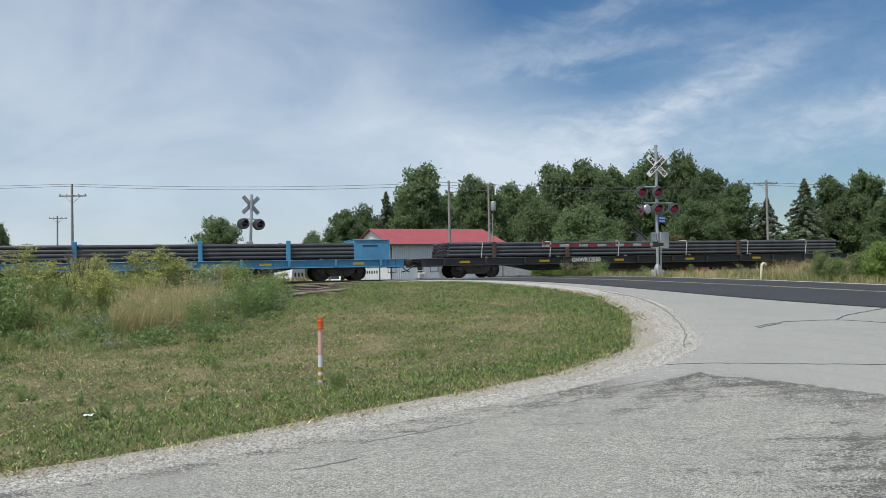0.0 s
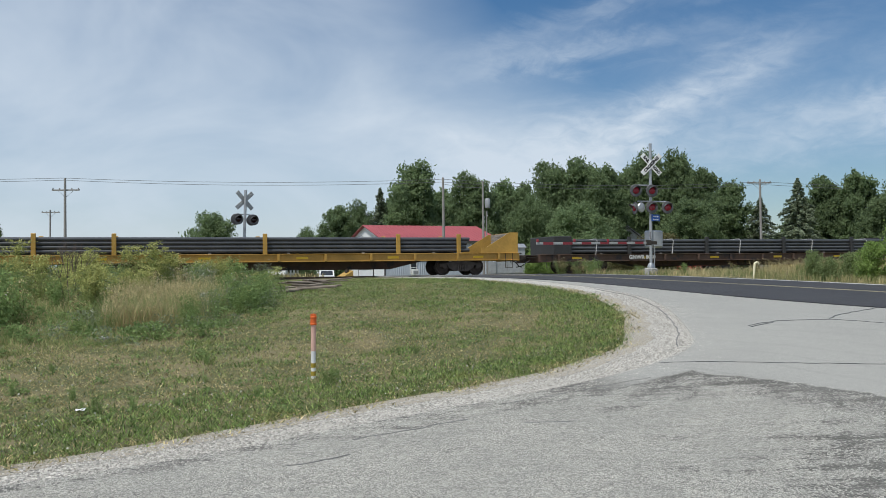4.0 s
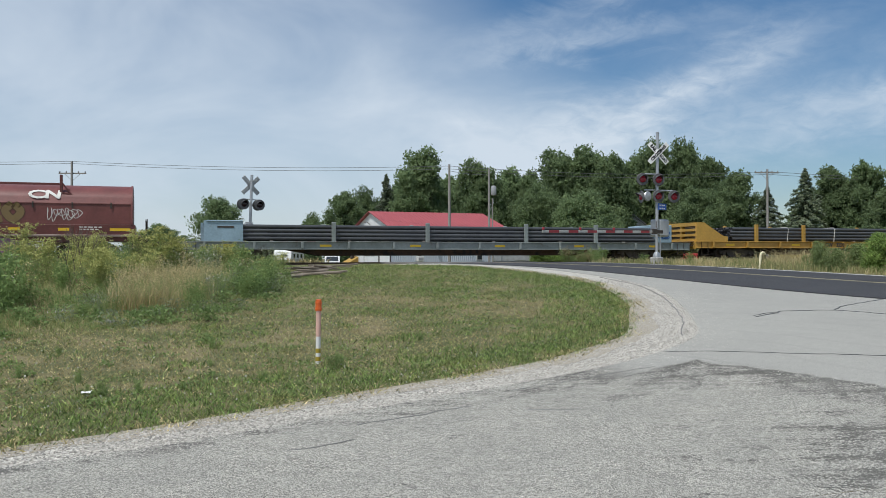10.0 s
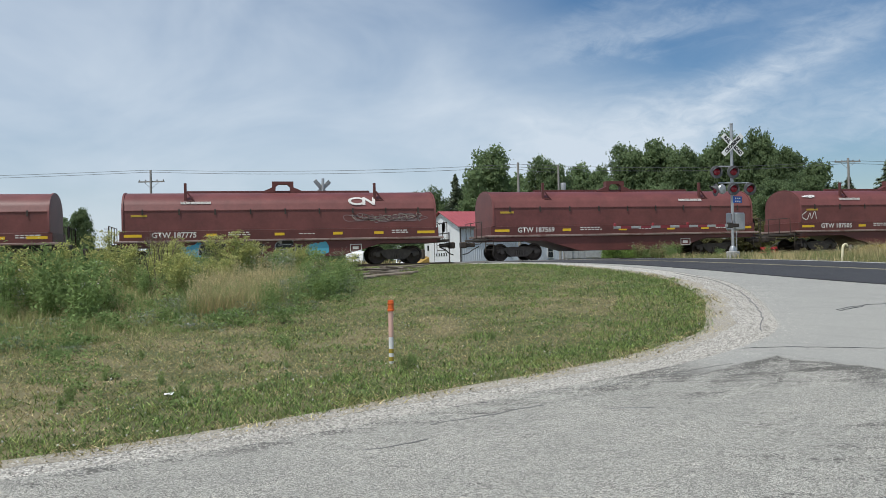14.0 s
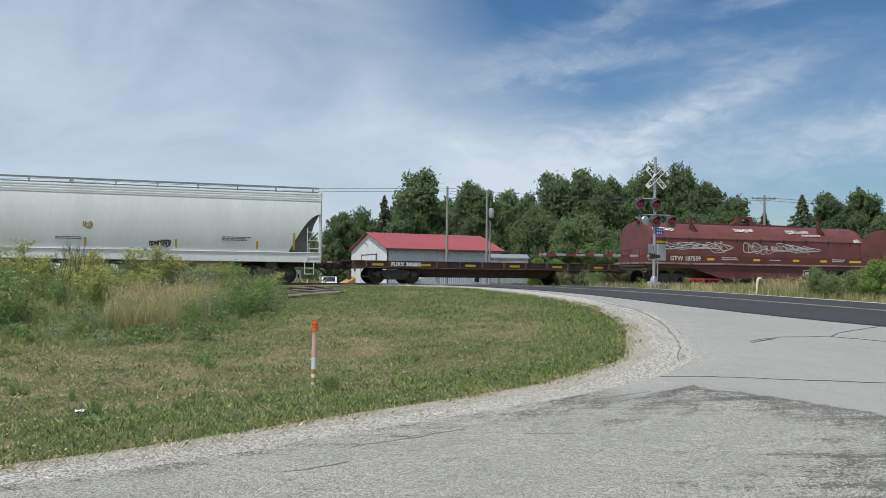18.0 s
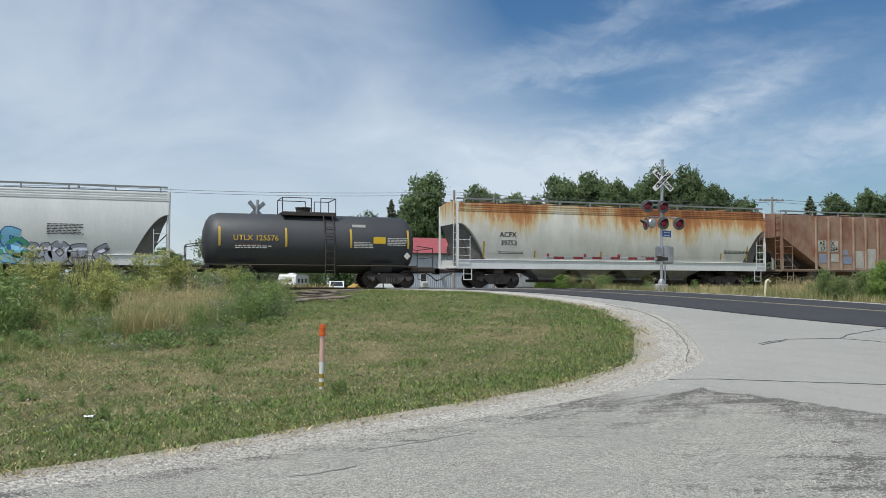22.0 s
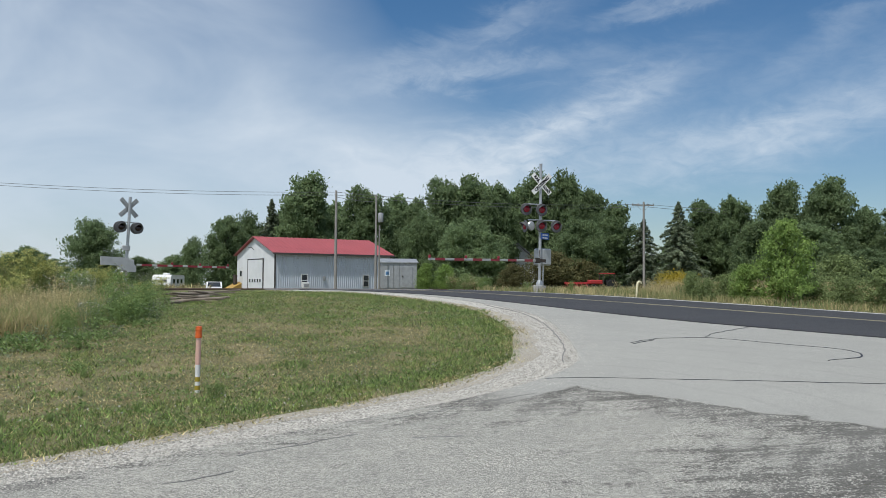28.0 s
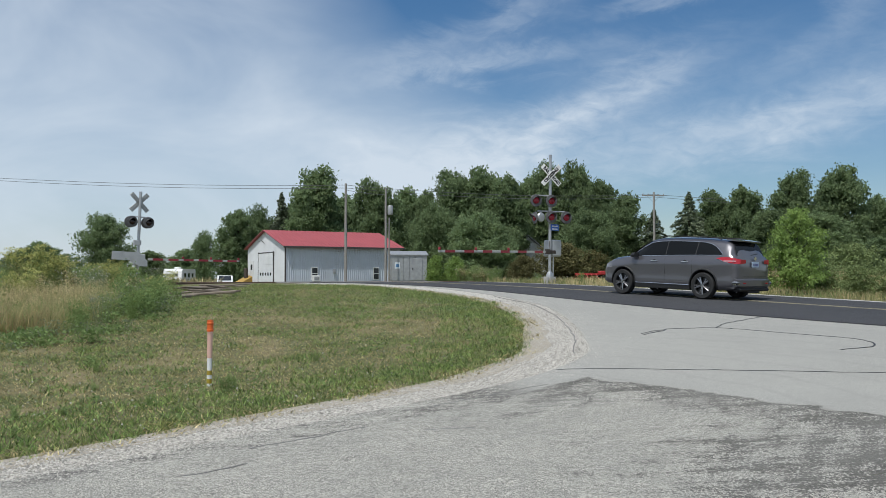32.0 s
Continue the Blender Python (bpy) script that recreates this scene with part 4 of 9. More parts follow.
F = flat_car("yellow flat car with wedge-braced end walls and a shorter pipe load", -111.5, 26.7, P_YELLOW, sill_z=(0.72, 1.1), bulkheads="tt", stakes=(-9.35, -6.1, 0.5, 6.95, 10.1), load=(-11.0, 9.6), load_z=1.16,
             stake_top=2.05, straps=(-7.2, -3.9, 2.0, 5.3), strap_mat=M_STRAP_W, texts=(("CW   3250", -4.0, 0.9, 0.34, M_LETTER_K),))
G = flat_car("faded grey flat car with pale blue bulkheads and a pipe load", -138.7, 26.8, P_FADED, inset=1.1, bulkheads="bs", bulk_mat=P_PALE_BLUE, stakes=(-6.3, -1.6, 3.7, 7.7), load=(-11.1, 11.25))


def arc_profile(w, z_side, z_top, n=12, power=1.0):
    """Half outline of a rounded hood: from the near foot over the top to the far foot."""
    return [(-w * math.cos(math.pi * i / n), z_side + (z_top - z_side) * math.sin(math.pi * i / n) ** power) for i in range(n + 1)]


def coil_car(number, label, centre, mark="", hood=None, logo=True, belly=True, marks_at=(-5.4, 1.42), h=7.2, tags=None):
    """Coil car with a rounded removable hood over a trough body."""
    car = car_thing("coil_car", label, centre)
    hood = hood or P_HOOD
    # hood: rounded shell with a lower skirt and a lap seam
    outer = [(-1.56, 1.72), (-1.56, 2.62)] + [(y, z) for y, z in arc_profile(1.53, 2.66, 3.52)] + [(1.56, 2.62), (1.56, 1.72)]
    rings = []
    for x, k in ((-h, 0.965), (-h + 0.05, 1.0), (h - 0.05, 1.0), (h, 0.965)):
        rings.append([(x, y * k, 1.72 + (z - 1.72) * k) for y, z in outer])
    part("hood", Form().loft(rings), hood, car, "rounded red-brown steel hood")
    part("seam", Form().box(-h + 0.02, h - 0.02, -1.585, -1.545, 2.60, 2.64), hood, car)
    for x in (-h + 0.05, h - 0.05):
        rim = [(-1.6, 1.72), (-1.6, 2.64)] + [(y * 1.03, z + 0.03) for y, z in arc_profile(1.53, 2.66, 3.52)] + [(1.6, 2.64), (1.6, 1.72)]
        part("hood_rim", Form().loft([[(x - 0.04, y, z) for y, z in rim], [(x + 0.04, y, z) for y, z in rim]]), hood, car)
    # lifting gear: ridge beam, two guide posts, centre bracket
    part("ridge_beam", Form().box(-h + 2.7, h - 3.0, -0.06, 0.06, 3.5, 3.62, c=0.01), P_BROWN, car)
    for x in (-h + 2.75, h - 2.95):
        f = Form()
        f.box(x - 0.06, x + 0.06, -1.34, -1.22, 3.05, 3.88, c=0.01)
        f.rod((x + 0.05, -1.36, 3.1), (x + 0.5, -1.36, 2.98), 0.04, n=5)
        f.rod((x + 0.05, -1.3, 3.5), (x + 0.42, -1.36, 3.0), 0.04, n=5)
        part("guide_post", f, P_BROWN, car, "dark steel stacking post")
    br = [(-1.1, 3.52), (-0.5, 3.78), (-0.5, 4.06), (0.5, 4.06), (0.5, 3.78), (1.1, 3.52), (0.36, 3.52), (0.34, 3.8), (0.2, 3.92), (-0.2, 3.92), (-0.34, 3.8), (-0.36, 3.52)]
    part("lifting_bracket", Form().prism(br, -0.18, 0.18, "y"), P_BROWN, car, "steel lifting bracket at the ridge")
    # body: side band, shelf, tapered belly
    part("side_band", Form().box(-h - 0.1, h + 0.1, -1.575, 1.575, 1.26, 1.71, c=0.015), P_BROWN, car, "side plate that carries the marks")
    part("side_rail", Form().box(-h - 0.35, h + 0.35, -1.6, 1.6, 1.17, 1.27, c=0.015), P_LEDGE, car, "ledge pale with dust")
    for k in range(9):
        x = -h + 0.9 + k * (2 * h - 1.8) / 8
        part("hook", Form().box(x - 0.035, x + 0.035, -1.61, -1.585, 2.42, 2.68), M_STEEL, car)
    if belly:
        pts = [(-h - 0.2, 1.17), (-h - 0.2, 0.98), (-h + 2.7, 0.98), (-h + 4.6, 0.44), (h - 4.6, 0.44), (h - 2.7, 0.98), (h + 0.2, 0.98), (h + 0.2, 1.17)]
        part("belly", Form().prism(pts, -1.5, 1.5, "y"), P_BROWN, car, "tapered lower body between the trucks")
    else:
        pts = [(-h - 0.2, 1.17), (-h - 0.2, 0.9), (-h + 3.4, 0.9), (-h + 4.6, 0.5), (h - 4.6, 0.5), (h - 3.4, 0.9), (h + 0.2, 0.9), (h + 0.2, 1.17)]
        part("belly", Form().prism(pts, -0.9, 0.9, "y"), P_BLACK, car, "dark centre sill between the trucks")
    for s in (-1, 1):
        part("end_platform", Form().box(min(s * h, s * (h + 0.62)), max(s * h, s * (h + 0.62)), -1.5, 1.5, 1.0, 1.12, c=0.015), M_STEEL, car)
        f = Form()
        for y in (-1.45, -0.5, 0.5, 1.45):
            f.rod((s * (h + 0.55), y, 1.1), (s * (h + 0.55), y, 1.95), 0.02, n=5)
        f.rod((s * (h + 0.55), -1.45, 1.95), (s * (h + 0.55), 1.45, 1.95), 0.02, n=5)
        part("hand_rail", f, M_STEEL, car)
        ladder(car, s * (h + 0.2) - 0.2, -1.6, 0.45, 1.2, 0.4, 3)
        coupler(car, s * (h + 0.5), s)
        truck(car, s * (h - (1.9 if s > 0 else 1.5)))
    part("brake_wheel", Form().lathe([(0.26, -0.02), (0.28, 0.0), (0.26, 0.02), (0.23, 0.0)], (h + 0.6, -0.6, 1.75), "x", 14), M_STEEL, car)
    # markings
    y = -1.576
    dashes(car, ((-h + 0.1, -h + 0.85), (-3.55, -3.1), (-0.5, -0.05), (2.2, 2.65), (4.15, 4.6), (h - 0.95, h - 0.1)), y, 1.43, 0.125, M_REFLECT, "reflector", "yellow reflective strip")
    dashes(car, ((-h + 0.4, -h + 1.1),), -1.566, 2.34, 0.1, M_LETTER_Y, "reflector", "faded yellow stripe on the hood")
    lettering("car_number", f"{mark} {number}", 0.345, M_LETTER_W, car, pose(marks_at[0] + 0.45, y - 0.004, marks_at[1] + 0.08), "white painted car marks", bold=0.008)
    bars(car, -2.6, y, 1.62, 2, 1.1, M_LETTER_W, 0.05, 0.05, seed=number % 91)
    bars(car, 5.0, y, 1.62, 2, 0.9, M_LETTER_W, 0.05, 0.05, seed=number % 77)
    bars(car, 0.6, y, 1.52, 1, 0.8, M_LETTER_W, 0.04, 0.05, seed=number % 57)
    f = Form()
    for a, b, c, d in ((3.0, 3.55, 0.62, 0.65), (3.0, 3.55, 0.94, 0.97), (3.0, 3.03, 0.65, 0.94), (3.52, 3.55, 0.65, 0.94), (3.12, 3.4, 0.72, 0.86)):
        f.box(a, b, -1.508, -1.502, c, d)
    part("stencil_frame", f, M_LETTER_W, car, "small framed stencil on the lower body")
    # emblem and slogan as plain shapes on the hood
    if logo:
        hood_emblem(car, 3.5, 3.0, 1.0)
    hood_bars(car, 3.0 if not logo else -4.6, 3.0, 1.35)
    return car


def hood_point(x, s):
    """A place on the near side of a hood: x along, s metres up the curve from the seam."""
    a = min(1.0, s / 1.9) * math.pi / 2
    return Vector((x, -1.53 * math.cos(a) - 0.022, 2.66 + 0.86 * math.sin(a) + 0.016))


def hood_ribbon(pts, w, mat, car, name, label):
    """A painted stroke on the hood's curve; pts in (x, up the curve)."""
    f = Form()
    fine = [(a + (c - a) * k / 6, b + (d - b) * k / 6) for (a, b), (c, d) in zip(pts, pts[1:]) for k in range(6)] + [pts[-1]]
    for (a, b), (c, d) in zip(fine, fine[1:]):
        t = Vector((c - a, d - b))
        if t.length < 1e-4:
            continue
        t.normalize()
        nx, ny = -t.y * w / 2, t.x * w / 2
        a2, b2, c2, d2 = a - t.x * w * 0.35, b - t.y * w * 0.35, c + t.x * w * 0.35, d + t.y * w * 0.35
        f.add([hood_point(a2 + nx, b2 + ny), hood_point(a2 - nx, b2 - ny), hood_point(c2 - nx, d2 - ny), hood_point(c2 + nx, d2 + ny)], [(0, 1, 2, 3)])
    return part(name, f, mat, car, label)


def hood_emblem(car, x, z, k):
    arc = [(x - 0.12 + 0.36 * k * math.cos(a), 0.5 + 0.24 * math.sin(a)) for a in [math.pi * (0.25 + i * 0.15) for i in range(11)]]
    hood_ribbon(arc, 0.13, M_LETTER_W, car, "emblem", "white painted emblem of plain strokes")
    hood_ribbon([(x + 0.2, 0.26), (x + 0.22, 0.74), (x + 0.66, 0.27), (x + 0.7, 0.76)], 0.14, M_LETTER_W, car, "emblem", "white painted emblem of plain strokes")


def hood_bars(car, x, z, w):
    for k in range(6):
        a = x + k * w / 6
        hood_ribbon([(a, 0.42), (a + w / 16, 0.42)], 0.17, M_LETTER_W, car, "slogan", "white slogan as plain bars")


H = coil_car(187646, "red-brown coil car with silver painted tags along its lower body", -161.25, "GTW")
I = coil_car(187505, "red-brown coil car with scrawled white tags", -178.35, "GTW")
J = coil_car(187569, "clean red-brown coil car with yellow reflectors", -195.65, "GTW", logo=False)
K = coil_car(187775, "red-brown coil car with a bright blue tag low on its side", -212.9, "GTW")
L_CAR = coil_car(380529, "red-brown coil car with a dark centre sill and yellow plates", -229.45, "NOKL", belly=False, logo=False, h=6.4)
M_CAR = coil_car(187559, "red-brown coil car covered in white outline tags", -246.05, "GTW", logo=False)
N_CAR = flat_car("empty dark brown flat car", -262.3, 14.4, P_RUST, sill_z=(0.75, 1.12), texts=(("FURX 380881", -4.6, 0.94, 0.3, M_LETTER_W),), trucks=5.0)


# ---- hoppers and tank ----
M_BOARD = material("grating", (0.30, 0.31, 0.30), 0.6, metal=0.3, scale=3, amount=0.6)


BARREL = 0.16
# hopper end parts: shade under the slope is put into this dark grey
M_END_SHADE = material("shaded_end_steel", (0.11, 0.108, 0.10), 0.85, second=(0.18, 0.165, 0.145), scale=3, amount=0.9)
# discharge bays of rounded hoppers: mottled grey, darker than the body
M_BAY = material("dark_bay_paint", (0.34, 0.34, 0.33), 0.7, second=(0.20, 0.195, 0.185), scale=2.5, amount=0.9)


def rust_runs():
    """Pale paint with rust that starts under the roof and runs down in streaks of several tones."""
    n = Nodes("white_paint_gone_to_rust", 0.62, 0.3)
    sep = n.nt.nodes.new("ShaderNodeSeparateXYZ")
    n.put(sep.inputs[0], n.co)
    high = n.span(sep.outputs[2], 1.7, 4.5)
    patch = n.tex(0.36, 4, 0.62, (1, 1, 0.3))
    runs = n.tex(2.6, 8, 0.72, (1, 1, 0.09))
    fine = n.tex(11.0, 6, 0.7, (1, 1, 0.2))
    amount = n.calc("ADD", n.calc("MULTIPLY", high, 0.52), n.calc("ADD", n.calc("MULTIPLY", patch, 1.25), n.calc("ADD", n.calc("MULTIPLY", runs, 0.6), n.calc("MULTIPLY", fine, 0.25))))
    col = n.mix(n.span(n.tex(1.4, 5, 0.6, (1, 1, 0.4)), 0.35, 0.7), (0.66, 0.65, 0.58), (0.55, 0.53, 0.46))
    col = n.mix(n.span(amount, 1.28, 1.46), col, (0.56, 0.45, 0.26))
    col = n.mix(n.span(amount, 1.42, 1.58), col, (0.44, 0.20, 0.07))
    col = n.mix(n.calc("MULTIPLY", n.span(amount, 1.54, 1.74), 0.9), col, (0.25, 0.10, 0.045))
    n.put(n.bsdf.inputs["Base Color"], col)
    return n.mat


def rust_panels(name, lift):
    """Old red paint rusted to mottled browns, paler and dusty towards the foot."""
    n = Nodes(name, 0.85, 0.2)
    sep = n.nt.nodes.new("ShaderNodeSeparateXYZ")
    n.put(sep.inputs[0], n.co)
    col = n.mix(n.span(n.tex(0.9, 6, 0.62, (1, 1, 0.7)), 0.36, 0.64), tuple(c * lift for c in (0.34, 0.225, 0.16)), tuple(c * lift for c in (0.25, 0.125, 0.085)))
    col = n.mix(n.calc("MULTIPLY", n.span(n.tex(3.4, 8, 0.72, (1, 1, 0.3)), 0.46, 0.70), 0.5), col, tuple(c * lift for c in (0.40, 0.30, 0.22)))
    foot = n.calc("ADD", n.span(sep.outputs[2], 2.3, 1.2), n.calc("MULTIPLY", n.calc("SUBTRACT", n.tex(1.7, 6, 0.7), 0.5), 1.6))
    col = n.mix(n.calc("MULTIPLY", n.span(foot, 0.35, 1.0), 0.45), col, (0.43, 0.36, 0.28))
    n.put(n.bsdf.inputs["Base Color"], col)
    return n.mat


P_WHITE_RUST = rust_runs()
P_RUSTY, P_RUSTY_RIB = rust_panels("rust_eaten_paint", 1.0), rust_panels("rusted_rib", 1.25)


def hopper_body(h, z_low, z_cut, run, top, bulge, w0=1.47):
    """Closed shell whose underside rises towards the ends as slope sheets."""
    xs = [-h, -h + 0.02] + [-h + run * math.sin(math.pi / 2 * k / 12) for k in range(1, 13)] + [-h + run + 0.4, 0.0]
    xs = xs + [-x for x in xs[:-1]][::-1]
    rings = []
    n = 14
    for x in xs:
        d = min(1.0, (h - abs(x)) / run)
        zb = z_cut + (z_low - z_cut) * (1 - math.cos(d * math.pi / 2) if bulge else d)
        near = []
        for i in range(n + 1):
            z = zb + (top - zb) * i / n
            b = max(0.0, min(1.0, (z - z_low) / (top - z_low)))
            near.append((x, -(w0 + bulge * math.sin(math.pi * min(1, b * 1.05)) ** 0.8), z))
        ring = near + [(x, -0.9, top + 0.13), (x, 0, top + 0.17), (x, 0.9, top + 0.13)] + [(a, -b, c) for a, b, c in near[::-1]]
        rings.append(ring)
    return Form().loft(rings)


def side_y(z, z_low, top, bulge, w0=1.47):
    b = max(0.0, min(1.0, (z - z_low) / (top - z_low)))
    return -(w0 + bulge * math.sin(math.pi * min(1, b * 1.05)) ** 0.8)


def covered_hopper(label, centre, h, body_mat, sill_mat, bulge=BARREL, z_cut=3.25, run=1.5, ribs=0, bays=4, top=4.26, sill=(0.97, 1.44), end_mat=None, board_mat=None):
    car = car_thing("covered_hopper", label, centre)
    car_body = part("body", hopper_body(h - 0.05, sill[1] - 0.02, z_cut, run, top, bulge), body_mat, car, "long rounded hopper body" if bulge else "flat-sided ribbed hopper body", smooth=25)
    if sill[0]:
        for s in (-1, 1):
            f = Form()
            y = s * 1.52
            f.box(-h, h, y - 0.03, y + 0.03, sill[0], sill[1], c=0.01)
            f.box(-h, h, min(y, y + s * 0.07), max(y, y + s * 0.07), sill[1] - 0.04, sill[1], c=0.01)
            part("side_sill", f, sill_mat, car)
    # roof: running boards on brackets, hatches along the ridge
    f = Form()
    for s in (-1, 1):
        f.box(-h + 0.1, h - 0.1, s * 1.2 - 0.22, s * 1.2 + 0.22, top + 0.24, top + 0.27)
        f.box(-h + 0.1, h - 0.1, s * 1.42 - 0.015, s * 1.42 + 0.015, top + 0.20, top + 0.28)
    part("running_board", f, board_mat or M_BOARD, car, "grated running boards along the roof")
    n = 11
    for k in range(n):
        x = -h + 0.4 + (2 * h - 0.8) * k / (n - 1)
        part("bracket", Form().prism([(-1.44, top + 0.2), (-1.36, top + 0.2), (-1.36, top - 0.02), (-1.47, top - 0.06)], x - 0.03, x + 0.03), board_mat or M_BOARD, car)
    for k in range(5):
        x = -h + 2.0 + (2 * h - 4.0) * k / 4
        part("roof_hatch", Form().lathe([(0.0, 0.0), (0.38, 0.0), (0.38, 0.05), (0.3, 0.08), (0.0, 0.09)], (x, 0, top + 0.14), "z", 12), body_mat, car)
    # horizontal stiffeners below the eave
    if bulge:
        for z in (top - 0.06, top - 0.17, top - 0.28, top - 0.37):
            part("stiffener", Form().box(-h + 0.05, h - 0.05, side_y(z, sill[1], top, bulge) - 0.025, side_y(z, sill[1], top, bulge) + 0.02, z - 0.02, z + 0.02), body_mat, car)
    for k in range(ribs):
        x = -h + 2.4 + (2 * h - 4.8) * k / (ribs - 1)
        part("rib", Form().box(x - 0.06, x + 0.06, -1.56, -1.46, sill[1] + 0.0, top - 0.06, c=0.02), P_RUSTY_RIB, car)
    # ends: posts, ladders, platform
    em = end_mat or sill_mat
    for s in (-1, 1):
        for y in (-1.48, 1.48):
            part("corner_post", Form().box(s * (h - 0.06) - 0.05, s * (h - 0.06) + 0.05, y - 0.05, y + 0.05, 1.0, top + 0.05, c=0.01), em, car)
        part("end_platform", Form().box(min(s * h, s * (h - 1.9)), max(s * h, s * (h - 1.9)), -1.45, 1.45, 0.98, 1.08, c=0.01), em, car)
        part("end_sheet", Form().box(min(s * (h - 1.6), s * (h - 1.52)), max(s * (h - 1.6), s * (h - 1.52)), -1.3 if bulge else -0.6, 1.3 if bulge else 0.6, 1.05, 2.2 if bulge else 2.0), M_END_SHADE, car)
        if bulge:
            rim = [(s * (h - 0.06 - run * math.sin(math.pi / 2 * k / 8)), sill[1] + (z_cut - sill[1]) * math.cos(math.pi / 2 * math.sin(math.pi / 2 * k / 8)) + 0.02) for k in range(9)]
            # block under the curve; its dark colour paints the shade of the recess
            part("slope_sheet", Form().prism(rim + [(s * (h - run - 0.06), 1.1), (s * (h - 0.85), 1.1), (s * (h - 0.3), z_cut - 0.45)], -1.34, 1.34, "y"), M_END_SHADE, car, "sloping end sheet with recess shade in its dark colour")
        ladder(car, s * (h - 0.05) - (0.0 if s < 0 else 0.62), -1.58, 1.05, 2.6, 0.62, 4, em)
        ladder(car, s * (h + 0.02), -1.45, 1.1, top + 0.2, 0.45, 9, em, along="y")
        f = Form()
        x = s * (h - 0.35)
        f.path([(x, -1.55, 1.0), (x, -1.55, 0.42), (x - s * 0.42, -1.55, 0.42), (x - s * 0.42, -1.55, 1.0)], 0.018, 5)
        f.rod((x, -1.55, 0.7), (x - s * 0.42, -1.55, 0.7), 0.015, n=5)
        part("step", f, em, car, "stirrup step of bent steel rod")
        part("brace", Form().path([(s * (h - 0.1), -1.2, 2.4), (s * (h - 1.3), -1.2, 1.1)], 0.03, 6), M_END_SHADE, car)
        part("bolster", Form().box(s * (h - 2.3) - 0.25, s * (h - 2.3) + 0.25, -1.4, 1.4, 0.72, 1.0, c=0.02), M_STEEL, car)
        coupler(car, s * h, s)
        truck(car, s * (h - 2.35))
    part("brake_wheel", Form().lathe([(0.26, -0.02), (0.28, 0.0), (0.26, 0.02), (0.23, 0.0)], (-h - 0.08, -0.4, 1.9), "x", 14), M_STEEL, car)
    part("air_tank", Form().lathe([(0.0, -0.55), (0.16, -0.5), (0.2, -0.4), (0.2, 0.4), (0.16, 0.5), (0.0, 0.55)], (-h + 1.3, -0.75, 1.35), "x", 12), M_STEEL, car)
    # discharge bays under the body
    span = 2 * (h - 3.9)
    for k in range(bays):
        c = -span / 2 + span * (k + 0.5) / bays
        w = span / bays * 0.46
        rings = []
        for z, a, b in ((sill[1] - 0.1, w, 1.35), (1.0, w * 0.95, 1.2), (0.55, 0.42, 0.62), (0.45, 0.42, 0.62)):
            rings.append([(c - a, -b, z), (c + a, -b, z), (c + a, b, z), (c - a, b, z)])
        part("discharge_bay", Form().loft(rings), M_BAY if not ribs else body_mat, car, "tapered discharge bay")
        f = Form()
        f.box(c - 0.55, c + 0.55, -0.75, 0.75, 0.30, 0.45, c=0.02)
        f.rod((c, -1.1, 0.37), (c, 1.1, 0.37), 0.035, n=6)
        part("gate", f, M_STEEL, car, "sliding outlet gate")
    part("centre_sill", Form().box(-h, h, -0.16, 0.16, 0.78, 1.02), M_STEEL, car)
    return car


def side_text(car, txt, x, z, size, mat, z_low=1.44, top=4.26, bulge=BARREL, out=0.012, **kw):
    return lettering("car_number", txt, size, mat, car, pose(x, side_y(z, z_low, top, bulge) - out, z), "painted car marks", **kw)


O_CAR = covered_hopper("clean pale grey covered hopper with rounded sides", -280.3, 9.2, P_WHITE, P_WHITE, bays=4)
side_text(O_CAR, "A C F X", -7.0, 2.72, 0.28, M_LETTER_K)
side_text(O_CAR, "6697", -7.0, 2.32, 0.30, M_LETTER_K)
P_CAR = covered_hopper("rust-eaten ribbed covered hopper with faded panels", -299.85, 9.55, P_RUSTY, P_RUSTY, bulge=0.0, z_cut=2.95, run=2.9, ribs=17, bays=3, sill=(1.0, 1.12), top=4.2)
Q_CAR = covered_hopper("pale covered hopper streaked with orange rust under its roof", -319.7, 9.2, P_WHITE_RUST, P_WHITE, bays=4)
side_text(Q_CAR, "ACFX", -6.5, 2.70, 0.36, M_LETTER_K, bold=0.006)
side_text(Q_CAR, "39753", -6.45, 2.28, 0.36, M_LETTER_K, bold=0.006)
S_CAR = covered_hopper("pale grey covered hopper with a large painted mural along its foot", -352.55, 9.95, P_WHITE, P_WHITE, bays=4)
side_text(S_CAR, "D O W X", -7.1, 2.70, 0.26, M_LETTER_K, bold=0.012)
side_text(S_CAR, "6 9 6 2 9", -7.1, 2.32, 0.26, M_LETTER_K, bold=0.012)
M_GREY_PAINT = material("pale_blue_panel", (0.28, 0.32, 0.42), 0.6)
M_WORN_WHITE = material("worn_white_panel", (0.55, 0.52, 0.46), 0.7, amount=0.8, scale=3)
for car, x, z, w, rows in ((S_CAR, 4.9, 2.75, 1.5, 7), (S_CAR, -7.6, 1.9, 1.4, 2), (O_CAR, 4.6, 2.1, 1.2, 3), (O_CAR, -2.4, 1.95, 1.0, 2), (Q_CAR, 6.4, 2.1, 1.7, 3), (Q_CAR, -7.0, 1.85, 1.4, 2), (Q_CAR, 1.2, 1.7, 1.0, 2)):
    bars(car, x, side_y(z, 1.44, 4.26, BARREL) - 0.008, z, rows, w, M_LETTER_K, 0.035, 0.035, seed=int(x * 10 + 90))
for car in (O_CAR, Q_CAR):
    for x in (-7.8, -5.0, -1.2, 2.6, 6.2, 7.9):
        f = Form()
        tall = 0.38 if abs(x) < 7 else 0.8
